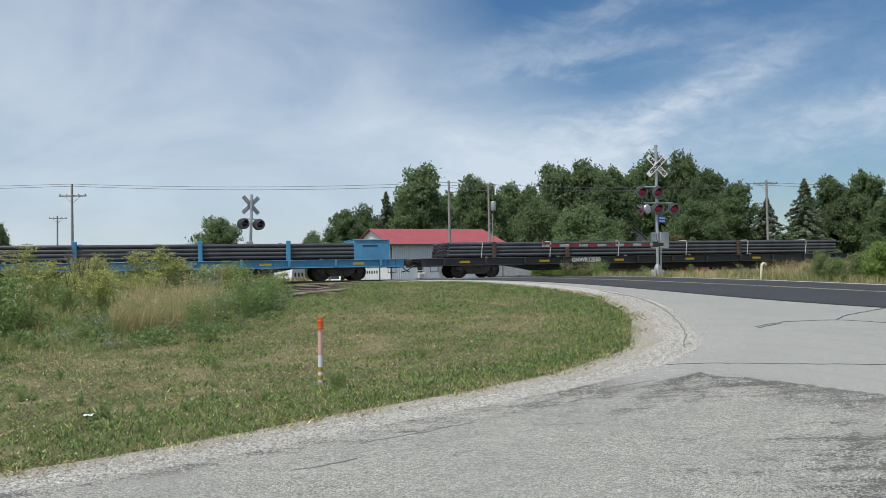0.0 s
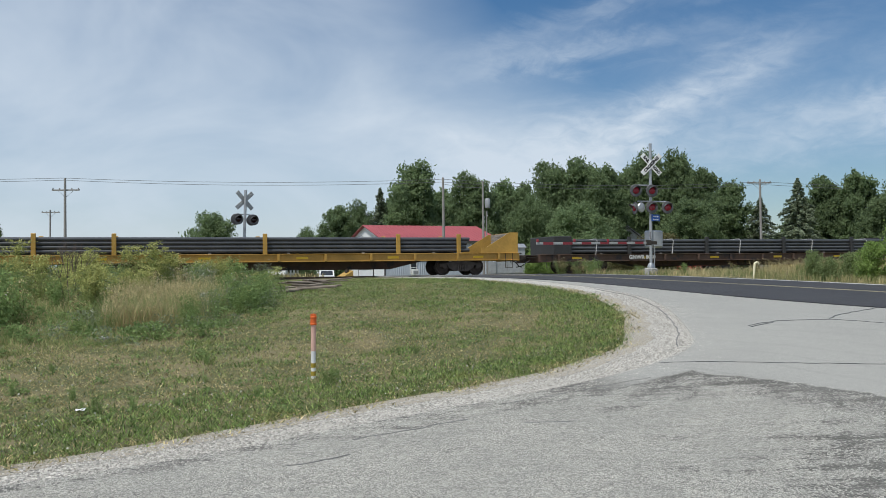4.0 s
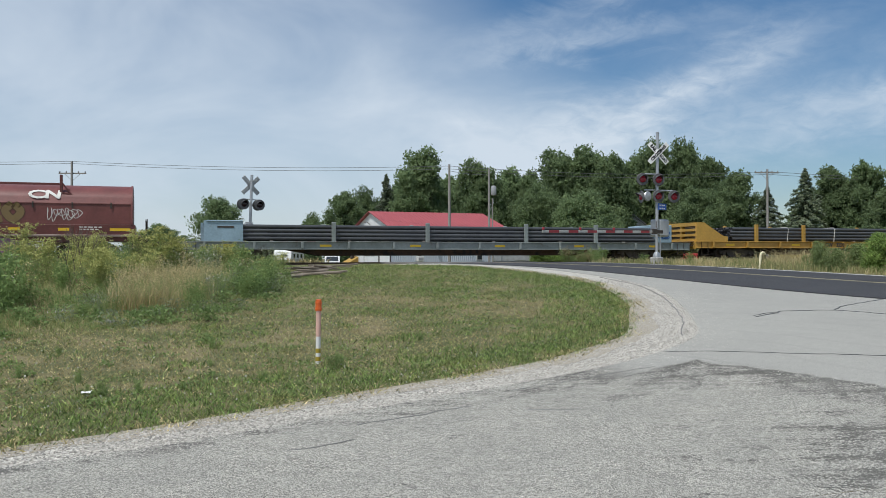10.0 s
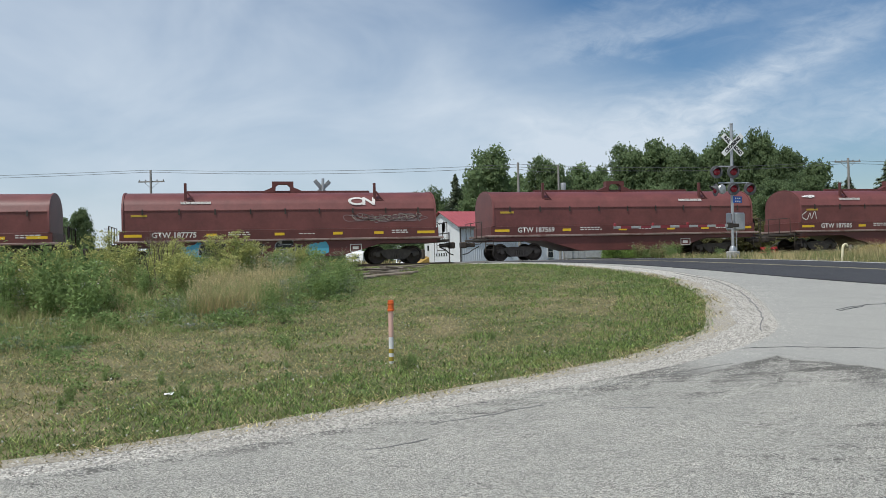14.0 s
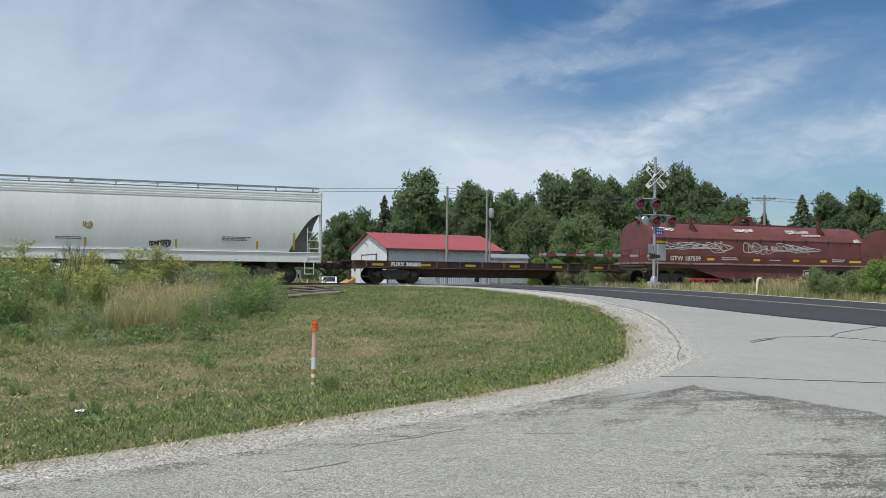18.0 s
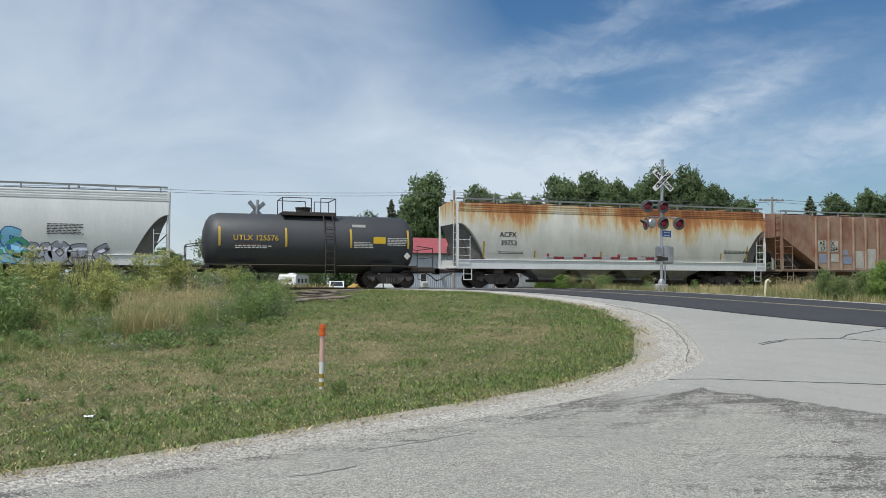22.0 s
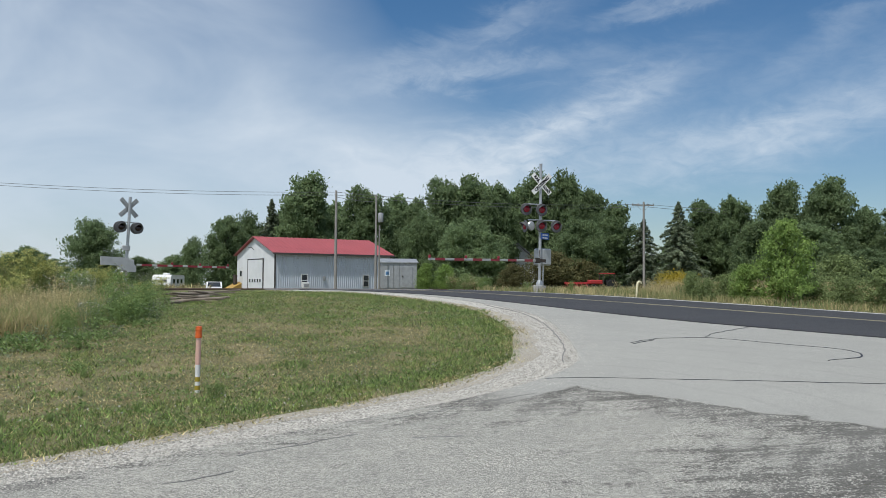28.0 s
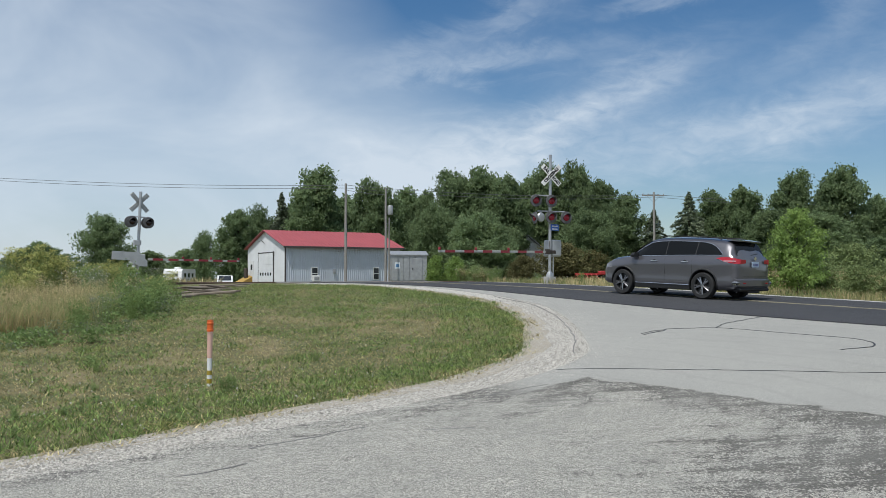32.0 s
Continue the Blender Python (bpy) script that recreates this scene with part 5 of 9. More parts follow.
        for k in range(4):
            z0, z1 = 1.55 + tall * k / 4, 1.55 + tall * (k + 1) / 4
            y0, y1 = side_y(z0, 1.44, 4.26, BARREL) - 0.012, side_y(z1, 1.44, 4.26, BARREL) - 0.012
            f.add([(x - 0.045, y0, z0), (x + 0.045, y0, z0), (x + 0.045, y1, z1), (x - 0.045, y1, z1)], [(0, 1, 2, 3)])
        part("marking", f, M_LETTER_Y, car, "yellow vertical reflector")
# panels and marks on the ribbed hopper, by the bay between two ribs
M_ORANGE_MARK = material("faded_orange_mark", (0.50, 0.27, 0.07), 0.6)


def bay(k):
    return -6.70 + 0.894 * k


for k, off, w, z, hh, m in ((0, 0.0, 0.62, 2.15, 0.64, M_WORN_WHITE), (1, -0.05, 0.62, 2.15, 0.64, M_WORN_WHITE), (0, 0.05, 0.52, 1.5, 0.5, M_GREY_PAINT), (1, 0.0, 0.56, 1.55, 0.45, M_WORN_WHITE), (2, 0.0, 0.70, 1.45, 0.42, M_GREY_PAINT),
                           (2, -0.12, 0.3, 1.95, 0.3, M_GREY_PAINT), (3, 0.0, 0.62, 1.2, 1.0, M_WORN_WHITE), (4, 0.0, 0.66, 1.2, 1.15, M_WORN_WHITE), (5, 0.0, 0.68, 1.3, 0.22, M_WORN_WHITE), (7, 0.02, 0.52, 1.32, 0.24, M_WORN_WHITE),
                           (9, 0.0, 0.6, 1.28, 0.42, M_WORN_WHITE), (12, -0.05, 0.4, 1.6, 0.18, M_GREY_PAINT), (13, 0.0, 0.6, 1.3, 0.36, M_GREY_PAINT), (15, 0.0, 0.5, 1.95, 0.12, M_WORN_WHITE), (14, 0.0, 0.5, 1.45, 0.28, M_WORN_WHITE)):
    part("panel", Form().box(bay(k) + off - w / 2, bay(k) + off + w / 2, -1.482, -1.466, z, z + hh, c=0.004), m, P_CAR, "faded painted panel between the ribs")
for k, off, z, hh in ((0, -0.34, 1.5, 1.3), (3, -0.34, 1.35, 0.35), (7, -0.30, 1.3, 0.4), (12, 0.26, 1.3, 0.45), (15, 0.0, 1.45, 0.2), (4, 0.3, 1.35, 0.3)):
    part("marking", Form().box(bay(k) + off - 0.06, bay(k) + off + 0.06, -1.484, -1.466, z, z + hh, c=0.004), M_ORANGE_MARK, P_CAR, "faded orange reflector")
for txt, x, z in (("AE", bay(0), 2.62), ("17", bay(0) + 0.05, 2.3), ("X", bay(1) - 0.14, 2.62), ("264", bay(1) - 0.05, 2.3)):
    lettering("car_number", txt, 0.34, M_LETTER_K, P_CAR, pose(x, -1.488, z), "painted car marks", bold=0.006)
bars(P_CAR, bay(14) - 0.18, -1.483, 1.66, 1, 0.35, M_LETTER_K, 0.14, 0.05, seed=3)
for k in range(12, 16):
    part("faded_letter", Form().box(bay(k) - 0.26, bay(k) + 0.26, -1.482, -1.466, 3.3, 3.82, c=0.004), M_WORN_WHITE, P_CAR, "faded pale block on the rust")


def tank_car(label, centre):
    car = car_thing("tank_car", label, centre)
    h, r, zc = 5.15, 1.42, 2.12
    prof = [(0.0, -h), (0.55, -h + 0.05), (1.0, -h + 0.18), (1.28, -h + 0.38), (r, -h + 0.75)]
    prof = prof + [(r, -1.8), (r, 1.8)] + [(a, -b) for a, b in prof[::-1]]
    part("tank", Form().lathe(prof, (0, 0, zc), "x", 40), P_TANK, car, "long black cylindrical tank", smooth=50)
    part("centre_sill", Form().box(-h - 0.75, h + 0.75, -0.25, 0.25, 0.72, 0.98), M_STEEL, car)
    for s in (-1, 1):
        part("end_sill", Form().box(min(s * (h - 0.3), s * (h + 0.8)), max(s * (h - 0.3), s * (h + 0.8)), -1.4, 1.4, 0.8, 1.02, c=0.02), M_STEEL, car)
        rings = [[(s * (h - 1.8) - a, -b, z), (s * (h - 1.8) + a, -b, z), (s * (h - 1.8) + a, b, z), (s * (h - 1.8) - a, b, z)] for z, a, b in ((0.75, 0.5, 0.9), (1.2, 0.55, 1.3))]
        part("saddle", Form().loft(rings), P_TANK, car)
        f = Form()
        for y in (-1.35, 1.35):
            f.path([(s * (h + 0.72), y, 1.0), (s * (h + 0.72), y, 1.95), (s * (h - 0.1), y, 2.05)], 0.022, 6)
        f.rod((s * (h + 0.72), -1.35, 1.95), (s * (h + 0.72), 1.35, 1.95), 0.022, n=6)
        f.rod((s * (h + 0.72), -1.35, 1.5), (s * (h + 0.72), 1.35, 1.5), 0.018, n=6)
        part("hand_rail", f, M_STEEL, car)
        coupler(car, s * (h + 0.7), s)
        truck(car, s * (h - 1.35))
        f = Form()
        x = s * (h + 0.35)
        f.path([(x, -1.42, 1.0), (x, -1.42, 0.4), (x - s * 0.4, -1.42, 0.4), (x - s * 0.4, -1.42, 1.0)], 0.018, 5)
        part("step", f, M_STEEL, car)
    part("side_rail", Form().path([(-h + 0.1, -1.45, 1.05), (h - 0.1, -1.45, 1.05)], 0.03, 6), M_STEEL, car)
    # top platform, dome and ladder
    f = Form()
    f.box(-1.5, 1.1, -0.95, 0.95, zc + r + 0.0, zc + r + 0.06)
    f.box(-1.5, 1.1, -0.97, -0.93, zc + r - 0.1, zc + r + 0.08)
    part("platform", f, M_STEEL, car, "grated platform round the manway")
    f = Form()
    for x in (-1.48, -0.1, 0.35, 1.08):
        for y in (-0.93, 0.93):
            f.rod((x, y, zc + r), (x, y, zc + r + 0.75), 0.022, n=6)
    for a, b in ((-1.48, -0.1), (0.35, 1.08)):
        for y in (-0.93, 0.93):
            f.rod((a, y, zc + r + 0.75), (b, y, zc + r + 0.75), 0.022, n=6)
    for x in (-1.48, 1.08):
        f.rod((x, -0.93, zc + r + 0.75), (x, 0.93, zc + r + 0.75), 0.022, n=6)
    part("guard_rail", f, M_STEEL, car, "black tubular guard rail")
    part("manway", Form().lathe([(0.0, 0.0), (0.36, 0.0), (0.36, 0.3), (0.4, 0.3), (0.4, 0.36), (0.0, 0.38)], (-0.35, 0, zc + r), "z", 14), M_STEEL, car, "bolted manway lid")
    lad = [(0.45, -0.9, zc + r + 0.05), (0.5, -1.25, zc + 0.85), (0.5, -1.5, zc), (0.5, -1.5, 0.42)]
    f = Form()
    for dx in (0.0, 0.45):
        f.path([(a + dx, b, c) for a, b, c in lad], 0.022, 6)
    for k in range(10):
        z = 0.5 + k * 0.3
        t = max(0.0, z - zc)
        y = -1.5 if z < zc else -math.sqrt(max(0.3, 2.25 - t * t))
        f.rod((0.49, y, z), (0.94, y, z), 0.018, n=5)
    part("ladder", f, M_STEEL, car, "black side ladder to the platform")
    # markings on the shell

    def on_tank(x, z, out=0.012):
        return pose(x, -math.sqrt(max(0.01, r * r - (z - zc) ** 2)) - out, z, math.degrees(-math.asin(max(-1, min(1, (z - zc) / r)))))
    for x in (-4.4, -1.35, 1.75, 4.6):
        f = Form()
        for i in range(6):
            z0, z1 = zc - 0.2 + i * 0.15, zc - 0.05 + i * 0.15
            p = [(-math.sqrt(r * r - (z - zc) ** 2) - 0.012) for z in (z0, z1)]
            f.add([(x - 0.05, p[0], z0), (x + 0.05, p[0], z0), (x + 0.05, p[1], z1), (x - 0.05, p[1], z1)], [(0, 1, 2, 3)])
        part("marking", f, M_LETTER_Y, car, "yellow vertical reflector")
    lettering("car_number", "UTLX 125576", 0.36, M_LETTER_Y, car, on_tank(-2.75, zc + 0.18, 0.03), "yellow painted car marks", bold=0.004)
    for x, z, w, rows, m in ((-3.7, 1.95, 1.7, 2, M_LETTER_W), (1.9, 2.2, 0.9, 4, M_LETTER_W), (3.55, 2.42, 1.0, 5, M_LETTER_W), (-3.7, 2.02, 1.1, 1, M_RUSTY_TEXT)):
        bars(car, x, -1.445, z, rows, w, m, 0.04, 0.04, seed=int(x * 7 + 80))
    part("placard", Form().box(2.85, 3.45, -1.445, -1.425, 2.14, 2.46), M_REFLECT, car, "yellow warning placard")
    part("placard", Form().box(1.85, 2.5, -1.2, -1.17, 2.92, 3.05, Matrix.Translation((0, 0, 0))), M_LETTER_W, car, "white stencil panel")
    f = Form()
    f.add([(4.35, -1.47, 1.55), (4.53, -1.47, 1.37), (4.71, -1.47, 1.55), (4.53, -1.47, 1.73)], [(0, 1, 2, 3)])
    part("placard", f, M_LETTER_W, car, "white diamond placard with unreadable print")
    return car


M_RUSTY_TEXT = material("faint_orange", (0.20, 0.10, 0.04), 0.6)
R_CAR = tank_car("dark grey tank car with yellow marks and a top platform", -336.0)

# end-of-train marker on the last car
part("end_marker", Form().box(-10.18, -10.04, -0.25, 0.05, 0.95, 1.5, c=0.03), material("marker_orange", (0.45, 0.12, 0.04), 0.5), S_CAR, "orange end-of-train marker on the coupler")


# ---- buildings and street things ----
AZ0 = radians(25.4)


def spot(px, depth, ref=0.0):
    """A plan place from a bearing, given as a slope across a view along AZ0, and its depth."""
    u = (px - 784) / 1542
    return depth * (math.sin(AZ0) + u * math.cos(AZ0)), depth * (math.cos(AZ0) - u * math.sin(AZ0))


M_SIDING = material("steel_siding", (0.52, 0.56, 0.62), 0.5, scale=0.8, amount=0.25, per_object=0.05)
M_WHITE_SIDING = material("white_siding", (0.74, 0.75, 0.76), 0.5, scale=0.8, amount=0.25)
M_ROOF = material("red_steel_roof", (0.36, 0.085, 0.09), 0.55, scale=0.6, amount=0.3)
M_TRIM = material("dark_trim", (0.07, 0.06, 0.06), 0.6)
M_GLASS = material("window_glass", (0.03, 0.035, 0.04), 0.08, spec=0.8)
M_FRAME = material("white_frame", (0.75, 0.75, 0.74), 0.5)
M_GALV = material("galvanised", (0.40, 0.41, 0.42), 0.5, metal=0.35, scale=3, amount=0.5)
M_POLE = material("pole_wood", (0.33, 0.315, 0.295), 0.9, second=(0.21, 0.20, 0.185), scale=3, amount=0.8, stretch=(4, 4, 0.4), bump=0.5)
M_WIRE = material("wire", (0.13, 0.135, 0.14), 0.6)
M_PORCELAIN = material("insulator", (0.3, 0.3, 0.3), 0.3)


def steel_building():
    ang = math.atan2(1.4, 12.4)
    b = thing("steel_building", "white steel building with a red gabled roof and ribbed grey side", "building", at=pose(20.92, 78.85, -0.2, 0, 0, math.degrees(ang)))
    L, W, H, R = 12.05, 10.4, 3.33, 4.95
    # side wall of ribbed sheets
    for k in range(14):
        x0, x1 = L * k / 14, L * (k + 1) / 14
        f = Form()
        f.box(x0, x1, 0.0, 0.12, 0, H)
        for j in range(4):
            x = x0 + (j + 0.5) * (x1 - x0) / 4
            f.prism([(x - 0.05, 0.0), (x - 0.02, -0.035), (x + 0.02, -0.035), (x + 0.05, 0.0)], 0.02, H, "z")
        part("wall_sheet", f, M_SIDING, b)
    part("gable_wall", Form().prism([(0.121, 0), (W, 0), (W, H), (W / 2, R), (0.121, H)], 0.0, 0.12), M_WHITE_SIDING, b, "white gable wall")
    part("gable_wall", Form().prism([(0.121, 0), (W, 0), (W, H), (W / 2, R), (0.121, H)], L - 0.12, L), M_WHITE_SIDING, b)
    part("back_wall", Form().box(0.12, L - 0.12, W - 0.12, W - 0.001, 0, H), M_SIDING, b)
    for s in (0, 1):
        n = 14
        for k in range(n):
            x0, x1 = -0.3 + (L + 0.6) * k / n, -0.3 + (L + 0.6) * (k + 1) / n
            y0, y1, z0, z1 = -0.35, W / 2, H - 0.08, R + 0.03
            f = Form()
            prof = [(x0, 0.02), (x1, 0.02), (x1, 0.10), (x1 - 0.05, 0.10), (x1 - 0.08, 0.07), (x0 + 0.48, 0.07), (x0 + 0.46, 0.10), (x0 + 0.42, 0.10), (x0 + 0.40, 0.07), (x0, 0.07)]
            f.loft([[(x, (W - y) if s else y, z + d) for x, d in prof] for y, z in ((y0, z0), (y1, z1))])
            part("roof_sheet", f, M_ROOF, b, "red ribbed steel roof sheet")
    part("eave_trim", Form().box(-0.32, L + 0.32, -0.42, -0.36, H - 0.16, H - 0.0), M_TRIM, b)
    part("corner_trim", Form().box(-0.05, 0.06, -0.05, 0.06, 0, H), M_TRIM, b)
    # roller door with small lights
    y0, y1 = 2.95, 7.0
    d = part("garage_door", Form().box(-0.06, 0.0, y0, y1, 0.02, 2.75), M_WHITE_SIDING, b, "white sectional garage door with small lights")
    for k in range(5):
        z = 0.02 + 0.55 * k
        part("door_panel", Form().box(-0.09, -0.061, y0 + 0.03, y1 - 0.03, z + 0.008, z + 0.542, c=0.006), M_WHITE_SIDING, d)
    for k in range(5):
        y = y0 + 0.45 + k * 0.70
        part("door_light", Form().box(-0.11, -0.091, y, y + 0.3, 0.62, 0.9), M_GLASS, d)
    part("door_frame", Form().box(-0.1, -0.001, y0 - 0.09, y0 - 0.01, 0, 2.9), M_TRIM, b)
    part("door_frame", Form().box(-0.1, -0.001, y1 + 0.01, y1 + 0.09, 0, 2.9), M_TRIM, b)
    part("door_frame", Form().box(-0.1, -0.001, y0 - 0.09, y1 + 0.09, 2.78, 2.87), M_TRIM, b)
    wd = part("side_door", Form().box(-0.05, 0.0, 8.6, 9.6, 0.02, 2.1), M_FRAME, b, "white walk-in door")
    part("door_light", Form().box(-0.06, -0.051, 8.85, 9.35, 1.2, 1.75), M_GLASS, wd)
    part("yard_light", Form().path([(-0.02, 5.5, 3.75), (-0.3, 5.5, 4.0), (-0.6, 5.5, 3.95)], 0.03, 8), M_TRIM, b)
    # windows in the side wall, one with an air conditioner
    for x, ac in ((2.9, True), (9.35, False)):
        w = part("window", Form().box(x - 0.33, x + 0.33, -0.075, -0.005, 0.18, 1.4, c=0.01), M_FRAME, b, "white framed double-hung window")
        part("pane", Form().box(x - 0.27, x + 0.27, -0.082, -0.076, 0.82, 1.32), M_GLASS, w)
        part("pane", Form().box(x - 0.27, x + 0.27, -0.082, -0.076, 0.25, 0.76), M_GLASS, w)
        if ac:
            part("air_conditioner", Form().box(x - 0.28, x + 0.36, -0.45, -0.083, 0.08, 0.62, c=0.03), M_FRAME, w, "white window air conditioner")
            part("grille", Form().box(x - 0.2, x + 0.28, -0.46, -0.451, 0.18, 0.45), M_GALV, w)
    part("meter_box", Form().box(4.75, 5.0, -0.2, -0.04, 0.8, 1.2, c=0.02), M_GALV, b)
    return b


steel_building()


def bungalow():
    """Small metal equipment house beside the line."""
    x, y = spot(686, 76)
    b = thing("equipment_house", "grey galvanised metal equipment house with a shallow roof", "shed", at=pose(x, y, -0.22, 0, 0, -14))
    W, L, H = 3.1, 2.2, 2.35
    for k in range(6):
        part("wall_panel", Form().box(W * k / 6 + 0.01, W * (k + 1) / 6 - 0.01, -0.03, 0.02, 0.15, H, c=0.01), M_GALV, b)
    for k in range(4):
        part("wall_panel", Form().box(-0.03, 0.02, 0.03 + L * k / 4, 0.02 + L * (k + 1) / 4, 0.15, H, c=0.01), M_GALV, b)
    part("body", Form().box(0.021, W, 0.021, L, 0.1, H - 0.01), M_GALV, b)
    part("base", Form().box(0, W, 0, L, 0, 0.1), M_CONCRETE, b)
    part("roof", Form().prism([(-0.12, H), (L + 0.12, H), (L + 0.12, H + 0.08), (L / 2, H + 0.42), (-0.12, H + 0.08)], -0.12, W + 0.12), M_GALV, b, "shallow metal roof")
    d = part("door", Form().box(1.7, 2.7, -0.07, -0.031, 0.2, 2.1, c=0.012), M_GALV, b, "grey steel door")
    part("handle", Form().box(1.78, 1.86, -0.12, -0.071, 1.1, 1.25), M_TRIM, d)
    part("sign_plate", Form().box(0.25, 0.7, -0.05, -0.031, 1.2, 1.75), material("pale_sign", (0.75, 0.8, 0.85), 0.4), b, "white notice with unreadable print")
    part("sign_print", Form().box(0.33, 0.62, -0.056, -0.051, 1.32, 1.6), material("blue_print", (0.12, 0.25, 0.45), 0.4), b)


bungalow()


def utility_pole(x, y, h, arms=1, lean=0.0, transformer=False, label="weathered wooden utility pole with a crossarm", r=0.15, turn=-15, drop=0.35):
    p = thing("utility_pole", label, "utility pole", at=pose(x, y, ground_z(x, y) - 0.1, 0, lean, turn), group="poles along the line")
    part("post", Form().rod((0, 0, 0), (0, 0, h), r, r * 0.68, 12), M_POLE, p)
    for k in range(arms):
        z = h - drop - 0.9 * k
        a = part("crossarm", Form().box(-1.25, 1.25, -0.06 + 0.17, 0.06 + 0.17, z - 0.06, z + 0.06, c=0.01), M_POLE, p)
        f = Form()
        f.rod((-0.7, 0.17, z - 0.05), (0, 0.12, z - 0.7), 0.02, n=5)
        f.rod((0.7, 0.17, z - 0.05), (0, 0.12, z - 0.7), 0.02, n=5)
        part("brace", f, M_GALV, a)
        for q in (-1.15, -0.55, 0.55, 1.15):
            part("insulator", Form().lathe([(0.0, 0), (0.05, 0), (0.07, 0.07), (0.04, 0.14), (0.0, 0.16)], (q, 0.17, z + 0.06), "z", 8), M_PORCELAIN, a)
    if transformer:
        part("transformer", Form().lathe([(0.0, 0), (0.22, 0), (0.24, 0.05), (0.24, 0.75), (0.2, 0.82), (0, 0.85)], (0.4, -0.05, h - 2.4), "z", 14), M_GALV, p, "grey can transformer")
        part("cutout", Form().box(0.3, 0.38, -0.1, 0.0, h - 3.2, h - 2.7, c=0.02), M_PORCELAIN, p)
    return x, y, ground_z(x, y) - 0.1 + h


TOP1 = utility_pole(26.3, 77.5, 9.45, 0, label="tall bare wooden utility pole", r=0.15)
x2, y2 = spot(675, 77.0)
TOP2 = utility_pole(x2, y2, 8.6, 0, transformer=True, label="wooden utility pole with a small transformer", r=0.12)
x2, y2 = spot(681, 75.0)
utility_pole(x2, y2, 5.8, 0, label="short wooden service pole", r=0.07)
TOP0 = utility_pole(-7.3, 87.6, 9.65, 1, r=0.15, drop=1.1)
utility_pole(-13.3, 136, 10.9, 1)
utility_pole(-29, 228, 10.9, 2)
utility_pole(-36, 150, 7.9, 2, lean=-4, label="leaning wooden utility pole with two crossarms")
TOP3 = utility_pole(59.1, 73.6, 9.6, 1)
utility_pole(-41, 236, 8.9, 2)


def wire(a, b, sag, r=0.022):
    pts = []
    for k in range(13):
        t = k / 12
        p = Vector(a).lerp(Vector(b), t)
        pts.append((p.x, p.y, p.z - 4 * sag * t * (1 - t)))
    return solid("overhead_wire", Form().path(pts, r, 4), M_WIRE, "thin dark overhead wire between poles", "wire", group="overhead wires")


for dl, dz, sg in ((0.0, -0.15, 0.5), (-0.2, -0.42, 0.55)):
    wire((-75, 98, 9.2 + dl), (TOP0[0], TOP0[1], TOP0[2] + dl), sg)
    wire((TOP0[0], TOP0[1], TOP0[2] + dl), (TOP1[0], TOP1[1], TOP1[2] + dz), sg * 0.7)
    wire((TOP1[0], TOP1[1], TOP1[2] + dz), (TOP3[0], TOP3[1], TOP3[2] + dz - 0.1), sg)
    wire((TOP3[0], TOP3[1], TOP3[2] + dz - 0.1), (105, 60, 8.0 + dz), sg)
wire((TOP2[0], TOP2[1], TOP2[2] - 0.6), (TOP1[0], TOP1[1], TOP1[2] - 0.6), 0.1)

# ---- crossing signals ----
M_ALU = material("aluminium", (0.48, 0.49, 0.50), 0.42, metal=0.6, scale=3, amount=0.4)
M_SIGN_W = material("sign_white", (0.80, 0.80, 0.78), 0.45, scale=3, amount=0.3)
M_SIGN_BACK = material("sign_back", (0.42, 0.43, 0.43), 0.5, metal=0.4)
M_SIGN_K = material("sign_black", (0.015, 0.015, 0.015), 0.5)
M_DISC = material("signal_black", (0.07, 0.07, 0.073), 0.55, second=(0.12, 0.12, 0.122), scale=6, amount=0.6)
M_LENS = material("red_lens", (0.28, 0.02, 0.035), 0.15, emit=0.06)
M_LENS_DARK = material("dark_lens", (0.02, 0.006, 0.008), 0.12)
M_BLUE_SIGN = material("blue_sign", (0.03, 0.13, 0.50), 0.4)
M_RED_TAPE = material("red_tape", (0.30, 0.032, 0.042), 0.45, scale=4, amount=0.4)
M_WHITE_TAPE = material("white_tape", (0.46, 0.465, 0.44), 0.45, scale=4, amount=0.4)
M_CABINET = material("gate_cabinet", (0.46, 0.47, 0.48), 0.5, scale=3, amount=0.4)


def light_unit(parent, x, z, face, turn=0.0, dark=False):
    """One flashing light: round backing, hooded lens, housing; face is +1 for -y, -1 for +y."""
    s = face
    u = part("signal_light", Form().lathe([(0.0, 0.0), (0.275, 0.0), (0.29, -0.015 * s), (0.275, -0.03 * s), (0.0, -0.03 * s)], (x, -0.14 * s, z), "y", 28), M_DISC, parent, "round black signal backing with a hooded red lens", at=pose(0, 0, 0, 0, 0, turn))
    part("lens", Form().lathe([(0.155, -0.031 * s), (0.15, -0.06 * s), (0.09, -0.085 * s), (0.0, -0.095 * s)], (x, -0.14 * s, z), "y", 20), M_LENS_DARK if dark else M_LENS, u, "unlit dark red lens" if dark else "dim red lens")
    f = Form()
    n = 12
    for k in range(n):
        a0, a1 = math.pi * (-0.08 + 1.16 * k / n), math.pi * (-0.08 + 1.16 * (k + 1) / n)
        for r0 in (0.17,):
            p = [(x + r0 * math.cos(a), z + r0 * math.sin(a)) for a in (a0, a1)]
            lo, hi = -0.17 * s, -0.50 * s
            hl = [-(0.20 + 0.26 * max(0.0, math.sin(a))) * s for a in (a0, a1)]
            f.add([(p[0][0], lo, p[0][1]), (p[1][0], lo, p[1][1]), (p[1][0], hl[1], p[1][1]), (p[0][0], hl[0], p[0][1])], [(0, 1, 2, 3)])
